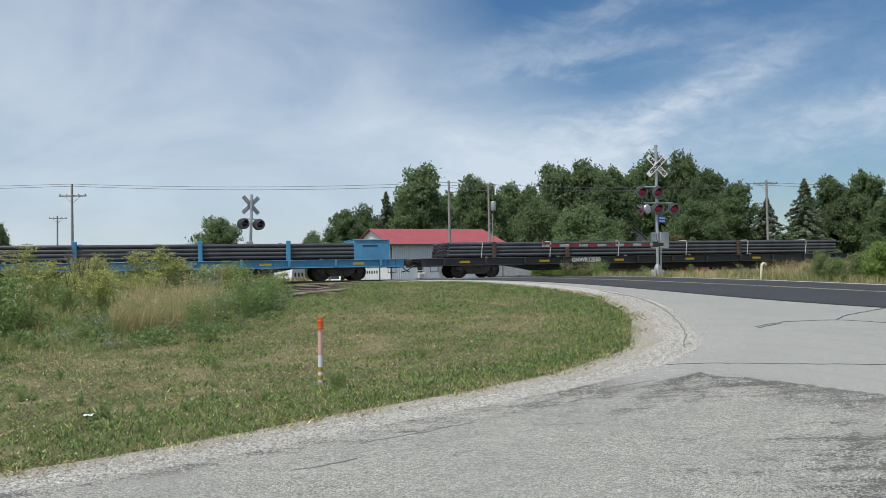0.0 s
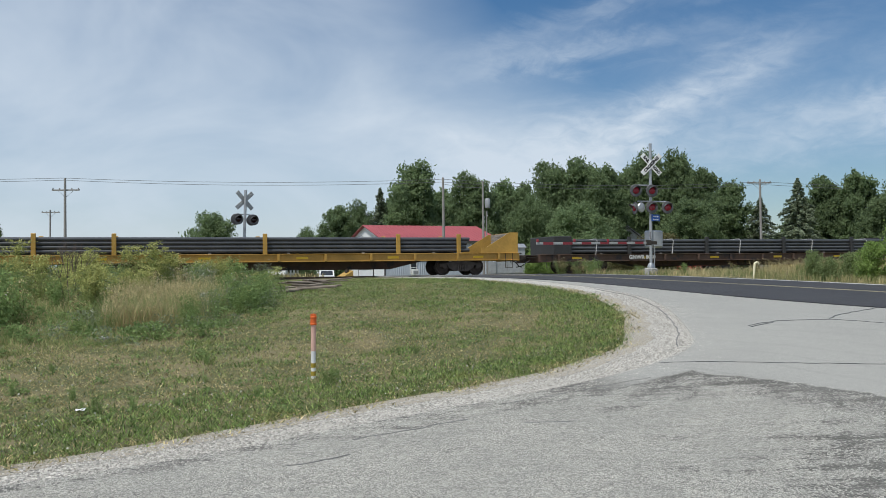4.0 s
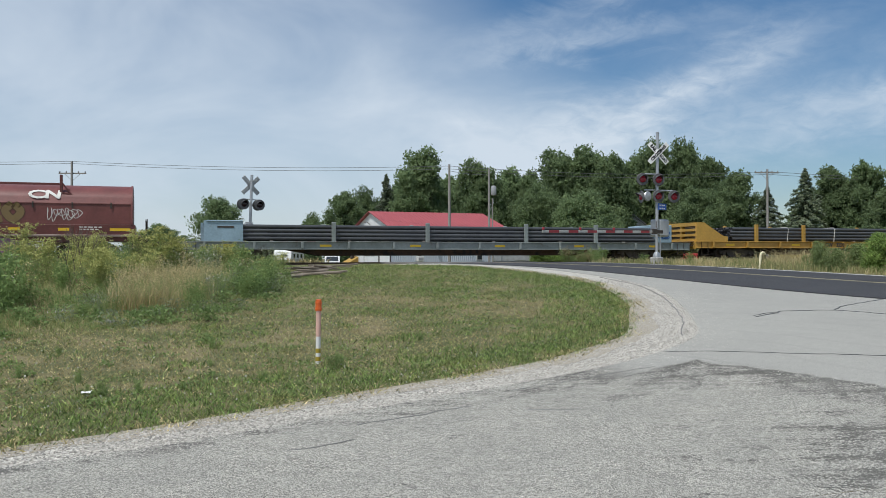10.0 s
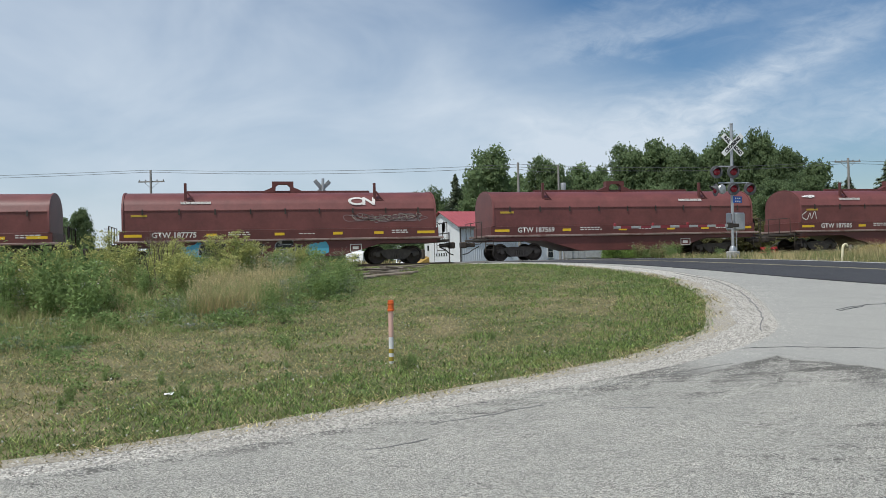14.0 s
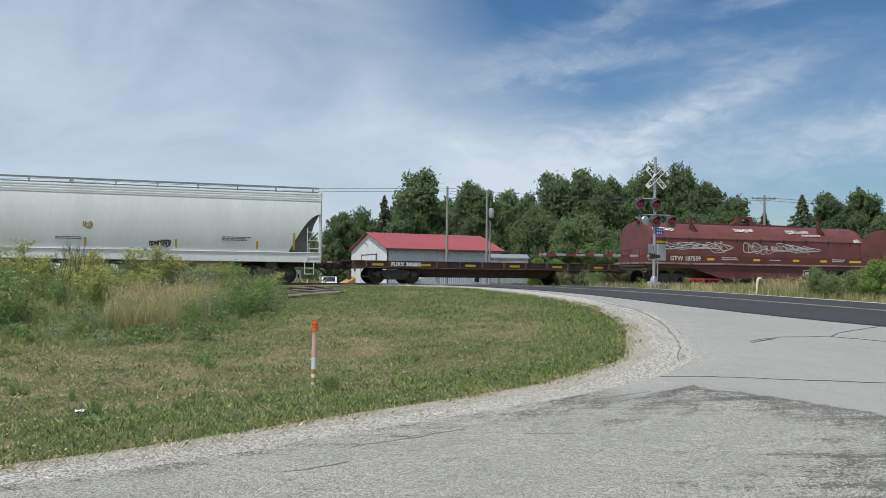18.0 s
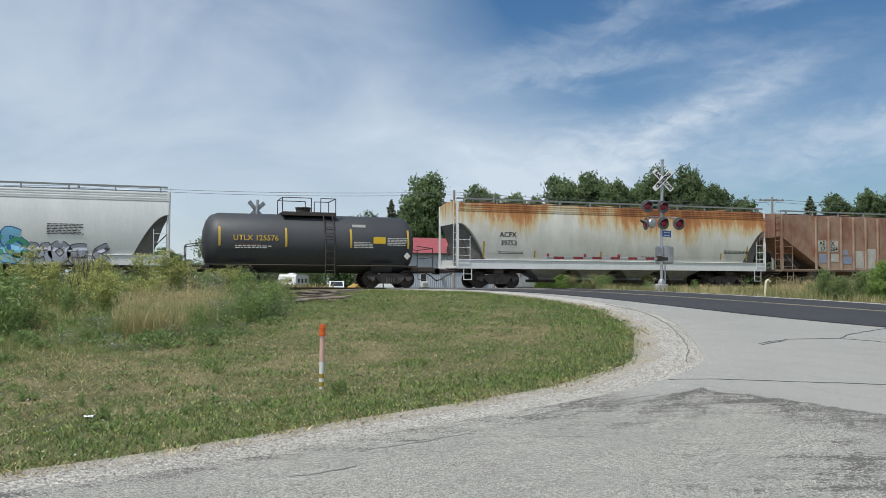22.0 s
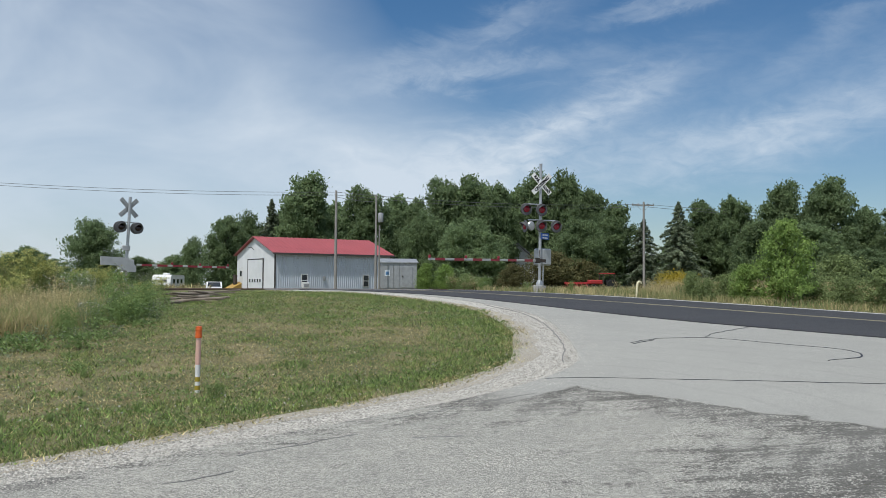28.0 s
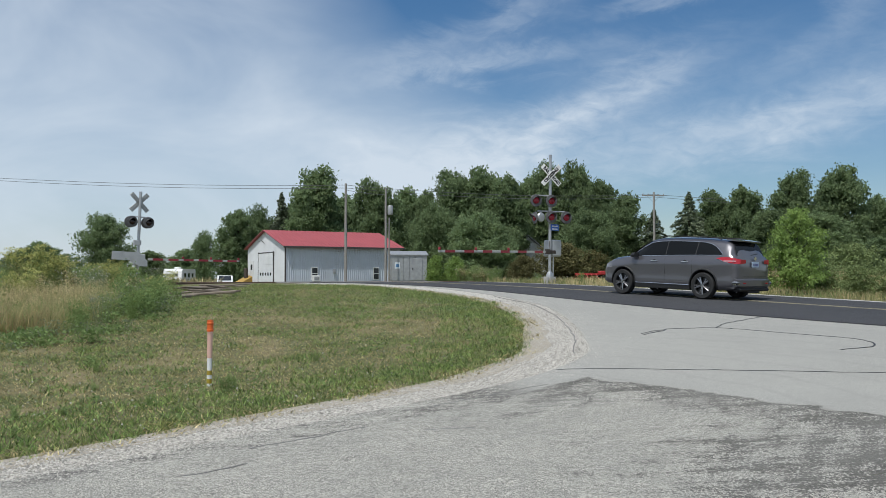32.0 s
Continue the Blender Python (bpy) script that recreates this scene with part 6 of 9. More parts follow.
            q = [(x + (r0 + 0.012) * math.cos(a), z + (r0 + 0.012) * math.sin(a)) for a in (a0, a1)]
            f.add([(q[0][0], lo, q[0][1]), (q[1][0], lo, q[1][1]), (q[1][0], hl[1], q[1][1]), (q[0][0], hl[0], q[0][1])], [(3, 2, 1, 0)])
    part("visor", f, M_DISC, u)
    part("housing", Form().lathe([(0.0, 0.16 * s), (0.13, 0.14 * s), (0.17, 0.04 * s), (0.17, 0.0)], (x, -0.14 * s, z), "y", 16), M_DISC, u)
    return u


def crossbuck(parent, z, face, k=1.0, lettered=True, turn=0.0):
    s = face
    for i, ang in enumerate((45, -45)):
        y = -(0.1 + 0.02 * i) * s
        m = Matrix.Rotation(radians(turn), 4, "Z") @ Matrix.Translation((0, y, z)) @ Matrix.Rotation(radians(ang), 4, "Y")
        b = part("crossbuck_blade", Form().box(-0.72 * k, 0.72 * k, -0.006, 0.006, -0.135 * k, 0.135 * k, c=0.004), M_SIGN_W if lettered else M_SIGN_BACK, parent,
                 "white blade of the crossbuck" if lettered else "bare metal back of a crossbuck blade", at=m)
        if lettered:
            words = (("CROSSING", 0.0, 0.95),) if i == 1 else (("RAIL", -0.38, 0.85), ("ROAD", 0.38, 0.85))
            for wd, off, st in words:
                lettering("sign_text", wd, 0.235 * k, M_SIGN_K, b, pose(off * k, -0.010, 0), "black sign lettering", bold=0.012, stretch=st)
        else:
            part("stiffener", Form().box(-0.65 * k, 0.65 * k, -0.02, -0.007, -0.03, 0.03), M_SIGN_BACK, b)


def gate_arm(parent, length, z, way, droop=0.0):
    """Striped arm from the mast; way is the local direction along x."""
    arm = part("gate_arm", Form().box(min(way * 0.45, way * length), max(way * 0.45, way * length), -0.3, -0.265, z - 0.05, z + 0.05, c=0.01), M_WHITE_TAPE, parent, "lowered gate arm with red and white bands", at=pose(0, 0, 0, 0, droop, 0))
    n = 6
    for k in range(n):
        a = 0.5 + (length - 0.6) * (k + 0.25) / n
        part("red_band", Form().box(min(way * a, way * (a + 0.55)), max(way * a, way * (a + 0.55)), -0.306, -0.259, z - 0.054, z + 0.054), M_RED_TAPE, arm)
    for k in (0.42, 0.7, 0.99):
        x = way * length * k
        part("arm_lamp", Form().lathe([(0.0, 0.0), (0.05, 0.0), (0.06, 0.06), (0.05, 0.12), (0.0, 0.13)], (x, -0.28, z + 0.05), "z", 10), M_RED_TAPE, arm, "small red arm lamp")
    return arm


def near_signal():
    x, y = 21.95, 35.0
    m = thing("crossing_signal", "aluminium crossing signal with lettered crossbuck, flashing lights and a lowered gate", "crossing signal", at=pose(x, y, -0.12, 0, 0.9, 15.6))
    H = 6.05
    part("base", Form().box(-0.22, 0.22, -0.22, 0.22, -0.15, 0.34, c=0.03), M_CONCRETE, m, "concrete footing")
    part("base_collar", Form().lathe([(0.0, 0.34), (0.17, 0.34), (0.17, 0.42), (0.10, 0.58), (0.0, 0.58)], (0, 0, 0), "z", 16), M_ALU, m)
    part("mast", Form().rod((0, 0, 0.4), (0, 0, H), 0.068, n=14), M_ALU, m, "round aluminium mast")
    part("mast_cap", Form().rod((0, 0, H), (0, 0, H + 0.06), 0.075, n=10), M_ALU, m)
    crossbuck(m, 5.13, 1, 0.88, turn=-24)
    # upper pair of lights, lower pair and the light to the side
    part("light_bar", Form().path([(-0.75, 0.0, 4.16), (0.1, 0.0, 4.16)], 0.035, 8), M_ALU, m, at=pose(0, 0, 0, 0, 0, -24))
    part("light_bar", Form().path([(-0.62, 0.02, 3.42), (0.78, 0.02, 3.42)], 0.035, 8), M_ALU, m, at=pose(0, 0, 0, 0, 0, -24))
    light_unit(m, -0.78, 3.9, 1, -24)
    light_unit(m, 0.0, 3.9, 1, -24)
    light_unit(m, 0.0, 3.14, 1, -24)
    light_unit(m, 0.76, 3.14, 1, -24)
    side = light_unit(m, 0.0, 0.0, 1)
    side.matrix_basis = Matrix.Translation((-0.6, 0.22, 3.1)) @ Matrix.Rotation(radians(-110), 4, "Z")
    part("bell", Form().lathe([(0.0, 0.0), (0.2, 0.02), (0.23, 0.08), (0.2, 0.14), (0.0, 0.2)], (-0.60, -0.05, 3.12), "y", 18), M_ALU, m, "round silver bell")
    sg = part("number_sign", Form().box(-0.04, 0.52, -0.1, -0.08, 2.52, 2.82, c=0.01), M_BLUE_SIGN, m, "small blue sign with unreadable white print")
    for k in range(2):
        for j in range(3):
            part("sign_bar", Form().box(0.06 + j * 0.13, 0.15 + j * 0.13, -0.105, -0.101, 2.56 + k * 0.14, 2.62 + k * 0.14), M_SIGN_W, sg)
    cab = part("gate_cabinet", Form().box(0.12, 0.8, -0.05, 0.55, 1.3, 2.1, c=0.06), M_CABINET, m, "grey gate mechanism cabinet")
    part("cabinet_door", Form().box(0.801, 0.83, 0.02, 0.48, 1.36, 2.04, c=0.01), M_CABINET, cab)
    f = Form()
    f.box(-0.5, 0.1, -0.31, -0.25, 1.42, 1.58, c=0.02)
    f.box(-0.62, -0.3, -0.33, -0.23, 1.38, 1.62, c=0.02)
    part("arm_bracket", f, M_STEEL, m, "dark arm bracket")
    part("cable", Form().path([(-0.15, -0.1, 2.0), (-0.2, -0.14, 1.75), (-0.3, -0.3, 1.62)], 0.018, 5), M_TRIM, m)
    part("conduit", Form().path([(0.18, -0.05, 0.0), (0.18, -0.05, 1.3)], 0.03, 8), M_ALU, m)
    gate_arm(m, 7.1, 1.5, -1, -1.6)


near_signal()


def far_signal():
    m = thing("crossing_signal", "crossing signal seen from behind with a lowered gate", "crossing signal", at=pose(4.72, 46.9, -0.12, 0, 2.2, 15.6))
    H = 4.75
    part("base", Form().box(-0.3, 0.3, -0.3, 0.3, -0.15, 0.3, c=0.04), M_CONCRETE, m)
    part("mast", Form().rod((0, 0, 0.3), (0, 0, H), 0.075, n=14), M_ALU, m, "round aluminium mast")
    crossbuck(m, 4.2, -1, 0.86, lettered=False)
    part("light_bar", Form().path([(-0.5, 0.0, 3.45), (0.5, 0.0, 3.45)], 0.03, 8), M_ALU, m)
    for x in (-0.43, 0.43):
        light_unit(m, x, 3.18, -1, dark=True)
        light_unit(m, x, 3.18, 1, dark=True)
    cab = part("gate_cabinet", Form().box(-0.35, 0.25, -0.4, 0.1, 0.95, 1.55, c=0.04), M_CABINET, m, "grey gate mechanism cabinet")
    part("counterweight", Form().prism([(-1.45, 1.2), (-0.55, 1.2), (-0.1, 0.92), (0.35, 0.92), (0.35, 1.2), (-0.1, 1.62), (-1.45, 1.62)], -0.42, -0.34, "y"), M_CABINET, m, "grey counterweight plate")
    part("junction_box", Form().box(-0.3, 0.1, -0.14, -0.05, 2.0, 2.25, c=0.02), M_CABINET, m)
    gate_arm(m, 5.6, 1.28, 1, -1.7)


far_signal()


def vent_pipe():
    x, y = spot(1137, 36.0)
    pts = [(0, 0, -0.3), (0, 0, 0.42), (0.02, 0, 0.50), (0.08, 0, 0.55), (0.15, 0, 0.54), (0.19, 0, 0.48)]
    solid("vent_pipe", Form().path(pts, 0.045, 10), material("cream_paint", (0.72, 0.66, 0.45), 0.5, amount=0.4), "cream painted vent pipe with a bent top", "pipe", at=pose(x, y, ground_z(x, y) + 0.1, 0, 6, 0))


vent_pipe()


def marker_post():
    x, y = 2.28, 12.75
    m = thing("marker_post", "white tube marker post with an orange cap and yellow bands", "marker post", at=pose(x, y, ground_z(x, y) - 0.18, 0, 0.6, 0))
    M_PINK = material("faded_orange_plastic", (0.68, 0.42, 0.35), 0.5, amount=0.3, scale=4)
    M_TUBE = material("white_plastic", (0.72, 0.72, 0.72), 0.45, amount=0.3, scale=4)
    part("tube", Form().rod((0, 0, 0), (0, 0, 0.58), 0.036, n=18), M_TUBE, m)
    part("sleeve", Form().rod((0, 0, 0.58), (0, 0, 0.98), 0.0375, n=18), M_PINK, m, "faded pinkish sleeve")
    part("cap", Form().lathe([(0.0, 0.96), (0.05, 0.96), (0.052, 0.985), (0.045, 0.99), (0.045, 1.06), (0.05, 1.065), (0.05, 1.085), (0.044, 1.09), (0.044, 1.12), (0.0, 1.13)], (0, 0, 0), "z", 20), material("orange_plastic", (0.72, 0.13, 0.02), 0.45), m, "bright orange cap")
    for z in (0.22, 0.34):
        part("band", Form().rod((0, 0, z), (0, 0, z + 0.065), 0.038, n=18), material("olive_tape", (0.36, 0.27, 0.03), 0.5), m, "yellow reflective band")


marker_post()


# ---- parked things beyond the tracks ----
def caravan():
    x, y = spot(309, 115)
    c = thing("caravan", "white travel trailer with a sloped front parked beyond the tracks", "caravan", at=pose(x, y, ground_z(x, y), 0, 0, -116))
    M_SHELL = material("trailer_shell", (0.80, 0.80, 0.79), 0.4, amount=0.2)
    side = [(-3.2, 0.45), (2.6, 0.45), (2.95, 0.95), (2.6, 2.35), (2.2, 2.62), (-3.0, 2.62), (-3.2, 2.4)]
    part("shell", Form().prism(side, -1.2, 1.2, "y"), M_SHELL, c, "white shell with a sloped front")
    part("roof_unit", Form().box(0.2, 1.1, -0.35, 0.35, 2.621, 2.86, c=0.06), M_SHELL, c)
    part("roof_vent", Form().box(1.5, 1.9, 0.2, 0.6, 2.621, 2.75, c=0.03), M_SHELL, c)
    stripe = material("trailer_stripe", (0.12, 0.13, 0.16), 0.5)
    for k, (a, b) in enumerate(((-0.75, -0.5), (-0.42, -0.1), (-0.02, 0.22), (0.3, 0.72))):
        part("marking", Form().box(2.78, 2.86, a, b, 1.72, 1.94, c=0.02), stripe, c, "dark emblem as plain bars")
    for s in (-1, 1):
        for xx in (-2.2, -0.6, 1.0):
            part("window", Form().box(xx, xx + 0.7, s * 1.215 - 0.012, s * 1.215 + 0.012, 1.5, 2.05), M_GLASS, c)
        part("lower_band", Form().box(-3.1, 2.6, s * 1.21 - 0.006, s * 1.21 + 0.006, 0.5, 0.85), stripe, c)
        part("wheel", Form().lathe([(0.0, -0.1), (0.2, -0.1), (0.35, -0.08), (0.35, 0.08), (0.2, 0.1), (0.0, 0.1)], (-0.4, s * 1.05, 0.35), "y", 14), M_HOSE, c)
    part("drawbar", Form().box(2.6, 3.9, -0.08, 0.08, 0.42, 0.52), M_STEEL, c)
    part("jack", Form().rod((3.5, 0, 0.0), (3.5, 0, 0.9), 0.04, n=8), M_STEEL, c)


caravan()
x, y = spot(352, 116)
solid("container", Form().box(-1.3, 1.3, -0.9, 0.9, 0.0, 1.0, c=0.05), material("olive_tarp", (0.22, 0.21, 0.12), 0.8, amount=0.8), "low olive covered load", "container", at=pose(x, y, ground_z(x, y), 0, 0, -20))


def pickup():
    x, y = spot(390, 112)
    p = thing("pickup_truck", "white pickup truck parked facing the road", "car", at=pose(x, y, ground_z(x, y), 0, 0, -100))
    M_CAR_W = material("white_car", (0.78, 0.78, 0.78), 0.3, amount=0.15)
    prof = [(-2.6, 0.5), (2.6, 0.5), (2.65, 0.95), (1.35, 1.08), (0.75, 1.72), (-0.7, 1.75), (-0.95, 1.1), (-2.6, 1.1)]
    part("body", Form().prism(prof, -0.95, 0.95, "y"), M_CAR_W, p)
    part("windscreen", Form().add([(1.36, -0.8, 1.12), (1.36, 0.8, 1.12), (0.8, 0.75, 1.68), (0.8, -0.75, 1.68)], [(0, 1, 2, 3)]), M_GLASS, p)
    part("grille", Form().box(2.655, 2.68, -0.6, 0.6, 0.62, 0.85, c=0.01), M_TRIM, p, "dark grille")
    part("bumper", Form().box(2.6, 2.78, -0.92, 0.92, 0.38, 0.56, c=0.03), M_GALV, p)
    for s in (-1, 1):
        part("headlight", Form().box(2.655, 2.69, min(s * 0.64, s * 0.88), max(s * 0.64, s * 0.88), 0.66, 0.84, c=0.01), M_GLASS, p)
        part("side_window", Form().box(-0.6, 0.85, s * 0.955 - 0.006, s * 0.955 + 0.006, 1.18, 1.6), M_GLASS, p)
        for xx in (-1.7, 1.75):
            part("wheel", Form().lathe([(0.0, -0.11), (0.22, -0.11), (0.38, -0.09), (0.38, 0.09), (0.22, 0.11), (0.0, 0.11)], (xx, s * 0.85, 0.38), "y", 16), M_HOSE, p)


pickup()


def digger():
    """Yellow machine partly behind the building."""
    x, y = spot(428, 88)
    d = thing("loader_bucket", "yellow steel loader attachment on the ground", "machinery", at=pose(x, y, ground_z(x, y), 0, 0, 20))
    part("bucket", Form().prism([(-1.1, 0.0), (0.9, 0.0), (1.0, 0.9), (0.4, 0.75)], -0.7, 0.7, "y"), material("machine_yellow", (0.45, 0.28, 0.06), 0.6, amount=0.7), d)
    part("arm", Form().box(-0.2, 0.1, -0.2, 0.2, 0.5, 1.5, c=0.04), M_STEEL, d)


digger()


def tractor():
    x, y = spot(1078, 92)
    t = thing("tractor", "red tractor with an open cab frame and a red implement", "tractor", at=pose(x, y, ground_z(x, y), 0, 0, 170))
    M_RED = material("tractor_red", (0.42, 0.03, 0.03), 0.45, amount=0.5)
    part("hood", Form().box(0.2, 1.7, -0.35, 0.35, 0.75, 1.2, c=0.08), M_RED, t)
    part("cab_roof", Form().box(-1.1, 0.25, -0.6, 0.6, 1.82, 1.92, c=0.03), M_RED, t)
    f = Form()
    for xx, yy in ((-1.05, -0.55), (-1.05, 0.55), (0.2, -0.5), (0.2, 0.5)):
        f.rod((xx, yy, 0.8), (xx, yy, 1.82), 0.04, n=6)
    part("cab_frame", f, M_STEEL, t)
    part("seat", Form().box(-0.8, -0.4, -0.25, 0.25, 0.8, 1.25, c=0.05), M_TRIM, t)
    for xx, yy, r in ((-0.7, -0.7, 0.62), (-0.7, 0.7, 0.62), (1.3, -0.6, 0.38), (1.3, 0.6, 0.38)):
        part("wheel", Form().lathe([(0.0, -0.1), (r * 0.6, -0.1), (r, -0.13), (r, 0.13), (r * 0.6, 0.1), (0.0, 0.1)], (xx, yy, r), "y", 18), M_HOSE, t)
    f = Form()
    for k in range(5):
        f.rod((1.9 + k * 0.55, -0.7, 0.2), (2.1 + k * 0.55, 0.0, 0.95), 0.04, n=5)
        f.rod((1.9 + k * 0.55, 0.7, 0.2), (2.1 + k * 0.55, 0.0, 0.95), 0.04, n=5)
    f.box(1.7, 4.4, -0.1, 0.1, 0.75, 0.95, c=0.02)
    f.box(1.7, 4.4, -0.75, -0.6, 0.3, 0.45, c=0.02)
    part("implement", f, M_RED, t, "red field implement")


tractor()


def farmhouse():
    x, y = spot(922, 119)
    h = thing("farmhouse", "pale farmhouse with a grey gable half hidden by trees", "house", at=pose(x, y, ground_z(x, y), 0, 0, -20))
    part("wall", Form().prism([(-4, 0), (4, 0), (4, 3.7), (0, 6.9), (-4, 3.7)], 0, 8, "y"), material("pale_wall", (0.5, 0.52, 0.52), 0.6), h)
    for s in (-1, 1):
        part("roof", Form().prism([(0, 6.95), (s * 4.4, 3.45), (s * 4.4, 3.6), (0, 7.15)], -0.4, 8.4, "y"), material("grey_shingles", (0.22, 0.22, 0.22), 0.8, amount=0.8), h, "grey shingled roof")
    for xx in (-2.2, 1.2):
        w = part("window", Form().box(xx, xx + 1.0, -0.06, -0.005, 1.6, 2.9), M_FRAME, h)
        part("pane", Form().box(xx + 0.1, xx + 0.9, -0.075, -0.061, 1.7, 2.8), M_GLASS, w)


farmhouse()


M_OLD_TIE = material("old_tie_wood", (0.15, 0.115, 0.085), 0.92, second=(0.27, 0.23, 0.19), scale=3, amount=0.9, stretch=(0.8, 6, 6), bump=0.6, bump_scale=20, per_object=0.5)
TIE_FROM, TIE_TO = (4.6, 28.5), (6.6, 34.5)


def old_ties():
    """Loose scatter of discarded planks and ties near the track."""
    rnd = random.Random(5)
    for k in range(17):
        ln, wd, th = rnd.uniform(0.7, 1.3), rnd.uniform(0.05, 0.09), rnd.uniform(0.04, 0.08)
        me = Form().box(-ln, ln, -wd, wd, 0, th, c=0.015).mesh("old_tie", M_OLD_TIE)
        u = (k + rnd.uniform(0, 1)) / 17
        x, y = TIE_FROM[0] + (TIE_TO[0] - TIE_FROM[0]) * u + rnd.uniform(-0.5, 0.5), TIE_FROM[1] + (TIE_TO[1] - TIE_FROM[1]) * u + rnd.uniform(-0.5, 0.5)
        solid("old_tie", me, None, "weathered discarded railway tie lying in the grass", "railway tie", group="discarded ties",
              at=pose(x, y, ground_z(x, y) - 0.02 + 0.05 * (k % 3), rnd.uniform(-6, 6), rnd.uniform(-5, 5), rnd.uniform(-20, 50)))
    me = Form().box(-1.3, 1.3, -0.1, 0.1, 0, 0.15, c=0.015).mesh("old_tie", M_TIE)
    for k in range(3):
        x, y = -5 + k * 3.1, 38.6 + rnd.uniform(-0.3, 0.3)
        solid("old_tie", me, None, "weathered discarded railway tie lying in the grass", "railway tie", group="discarded ties", at=pose(x, y, ground_z(x, y) + 0.1, 0, 0, rnd.uniform(-6, 6)))


old_ties()


# ---- the car on the road ----
def make_suv():
    M_PAINT = material("grey_metallic", (0.115, 0.112, 0.124), 0.34, metal=0.55, amount=0.12, scale=2, spec=0.6)
    M_PAINT.node_tree.nodes["Principled BSDF"].inputs["Coat Weight"].default_value = 0.9
    M_CHROME = material("chrome", (0.7, 0.7, 0.7), 0.12, metal=1.0, amount=0.1)
    M_TYRE = material("tyre", (0.02, 0.02, 0.02), 0.8)
    M_RIM = material("alloy_rim", (0.34, 0.34, 0.35), 0.24, metal=0.9, amount=0.2)
    M_RIM_DARK = material("rim_shade", (0.05, 0.05, 0.052), 0.4, metal=0.6)
    M_TAIL = material("tail_light", (0.40, 0.018, 0.03), 0.12, amount=0.2)
    M_TINT = material("tinted_glass", (0.008, 0.009, 0.010), 0.06, spec=0.16, amount=0.05)
    M_PLASTIC = material("black_plastic", (0.018, 0.018, 0.019), 0.6)
    car = thing("suv", "dark grey sport utility vehicle with tinted windows and chrome trim", "car")
    # stations along x, nose at +x: half width, sill height, belt height, roof or hood height, half width of the roof edge
    st = ((-2.4, 0.7, 0.4, 1.08, 1.1, 0.6), (-2.37, 0.82, 0.34, 1.13, 1.16, 0.66), (-2.28, 0.9, 0.3, 1.195, 1.3, 0.68), (-2.14, 0.935, 0.27, 1.22, 1.54, 0.66), (-2, 0.945, 0.26, 1.225, 1.635, 0.65),
          (-1.8, 0.955, 0.25, 1.225, 1.67, 0.655), (-1.395, 0.965, 0.25, 1.22, 1.7, 0.665), (-0.9, 0.955, 0.24, 1.21, 1.72, 0.675), (-0.3, 0.95, 0.24, 1.195, 1.73, 0.685), (0.2, 0.95, 0.24, 1.18, 1.715, 0.685),
          (0.5, 0.95, 0.24, 1.17, 1.67, 0.68), (0.8, 0.952, 0.25, 1.165, 1.52, 0.69), (1.1, 0.955, 0.26, 1.155, 1.33, 0.72), (1.33, 0.96, 0.27, 1.11, 1.16, 0.76), (1.6, 0.95, 0.28, 1.06, 1.145, 0.76),
          (1.9, 0.925, 0.29, 1, 1.1, 0.72), (2.12, 0.86, 0.31, 0.92, 1.035, 0.64), (2.27, 0.74, 0.34, 0.8, 0.93, 0.52), (2.34, 0.6, 0.4, 0.7, 0.8, 0.4))
    xs_st = [r[0] for r in st]

    def at_x(x):
        return [float(np.interp(x, xs_st, [r[i] for r in st])) for i in range(1, 6)]

    def flank(x, z):
        """Half width of the body side at a height below the belt."""
        w, z0, zb, zt, wt = at_x(x)
        q = (z - z0) / (zb - z0)
        haunch = 0.028 * (math.exp(-((x + 1.395) / 0.42) ** 2) + math.exp(-((x - 1.395) / 0.42) ** 2)) * math.exp(-((q - 0.62) / 0.25) ** 2)
        return w + haunch + float(np.interp(q, (0, 0.06, 0.16, 0.3, 0.55, 0.72, 0.80, 0.90, 1.0), (-0.12, -0.035, -0.004, -0.012, -0.022, -0.004, -0.006, -0.035, -0.07)))

    def cabin_y(x, z):
        """Half width of the cabin side above the belt."""
        w, z0, zb, zt, wt = at_x(x)
        top = max(zb + 0.01, zt - 0.10)
        q = min(1.0, max(0.0, (z - zb) / (top - zb)))
        return (w - 0.07) + (wt + 0.03 - (w - 0.07)) * q ** 1.15

    def ring(x):
        w, z0, zb, zt, wt = at_x(x)
        pts = []
        for q in (0, 0.06, 0.16, 0.3, 0.55, 0.72, 0.80, 0.90, 1.0):
            z = z0 + (zb - z0) * q
            pts.append((flank(x, z), z))
        top = max(zb + 0.01, zt - 0.10)
        for q in (0.33, 0.66, 1.0):
            z = zb + (top - zb) * q
            pts.append((cabin_y(x, z), z))
        pts += [(wt - 0.03, zt - 0.04), (wt - 0.14, zt - 0.008), (wt * 0.5, zt + 0.014)]
        return [(x, -y, z) for y, z in pts] + [(x, y, z) for y, z in pts[::-1]]
    stations = sorted(set([round(a + (b - a) * k / 3, 4) for a, b in zip(xs_st, xs_st[1:]) for k in range(3)] + [xs_st[-1]]))
    shell = Form().loft([ring(x) for x in stations]).mesh("body", M_PAINT, 42)
    # round wheel wells are cut through the shell
    body_ob, cutter = bpy.data.objects.new("shell", shell), Form()
    for x in (-1.395, 1.395):
        for s in (-1, 1):
            cutter.lathe([(0.0, s * 0.60), (0.435, s * 0.60), (0.435, s * 1.3), (0.0, s * 1.3)], (x, 0, 0.385), "y", 40)
    cut_ob = bpy.data.objects.new("cutter", cutter.mesh("cutter", M_PLASTIC, 0))
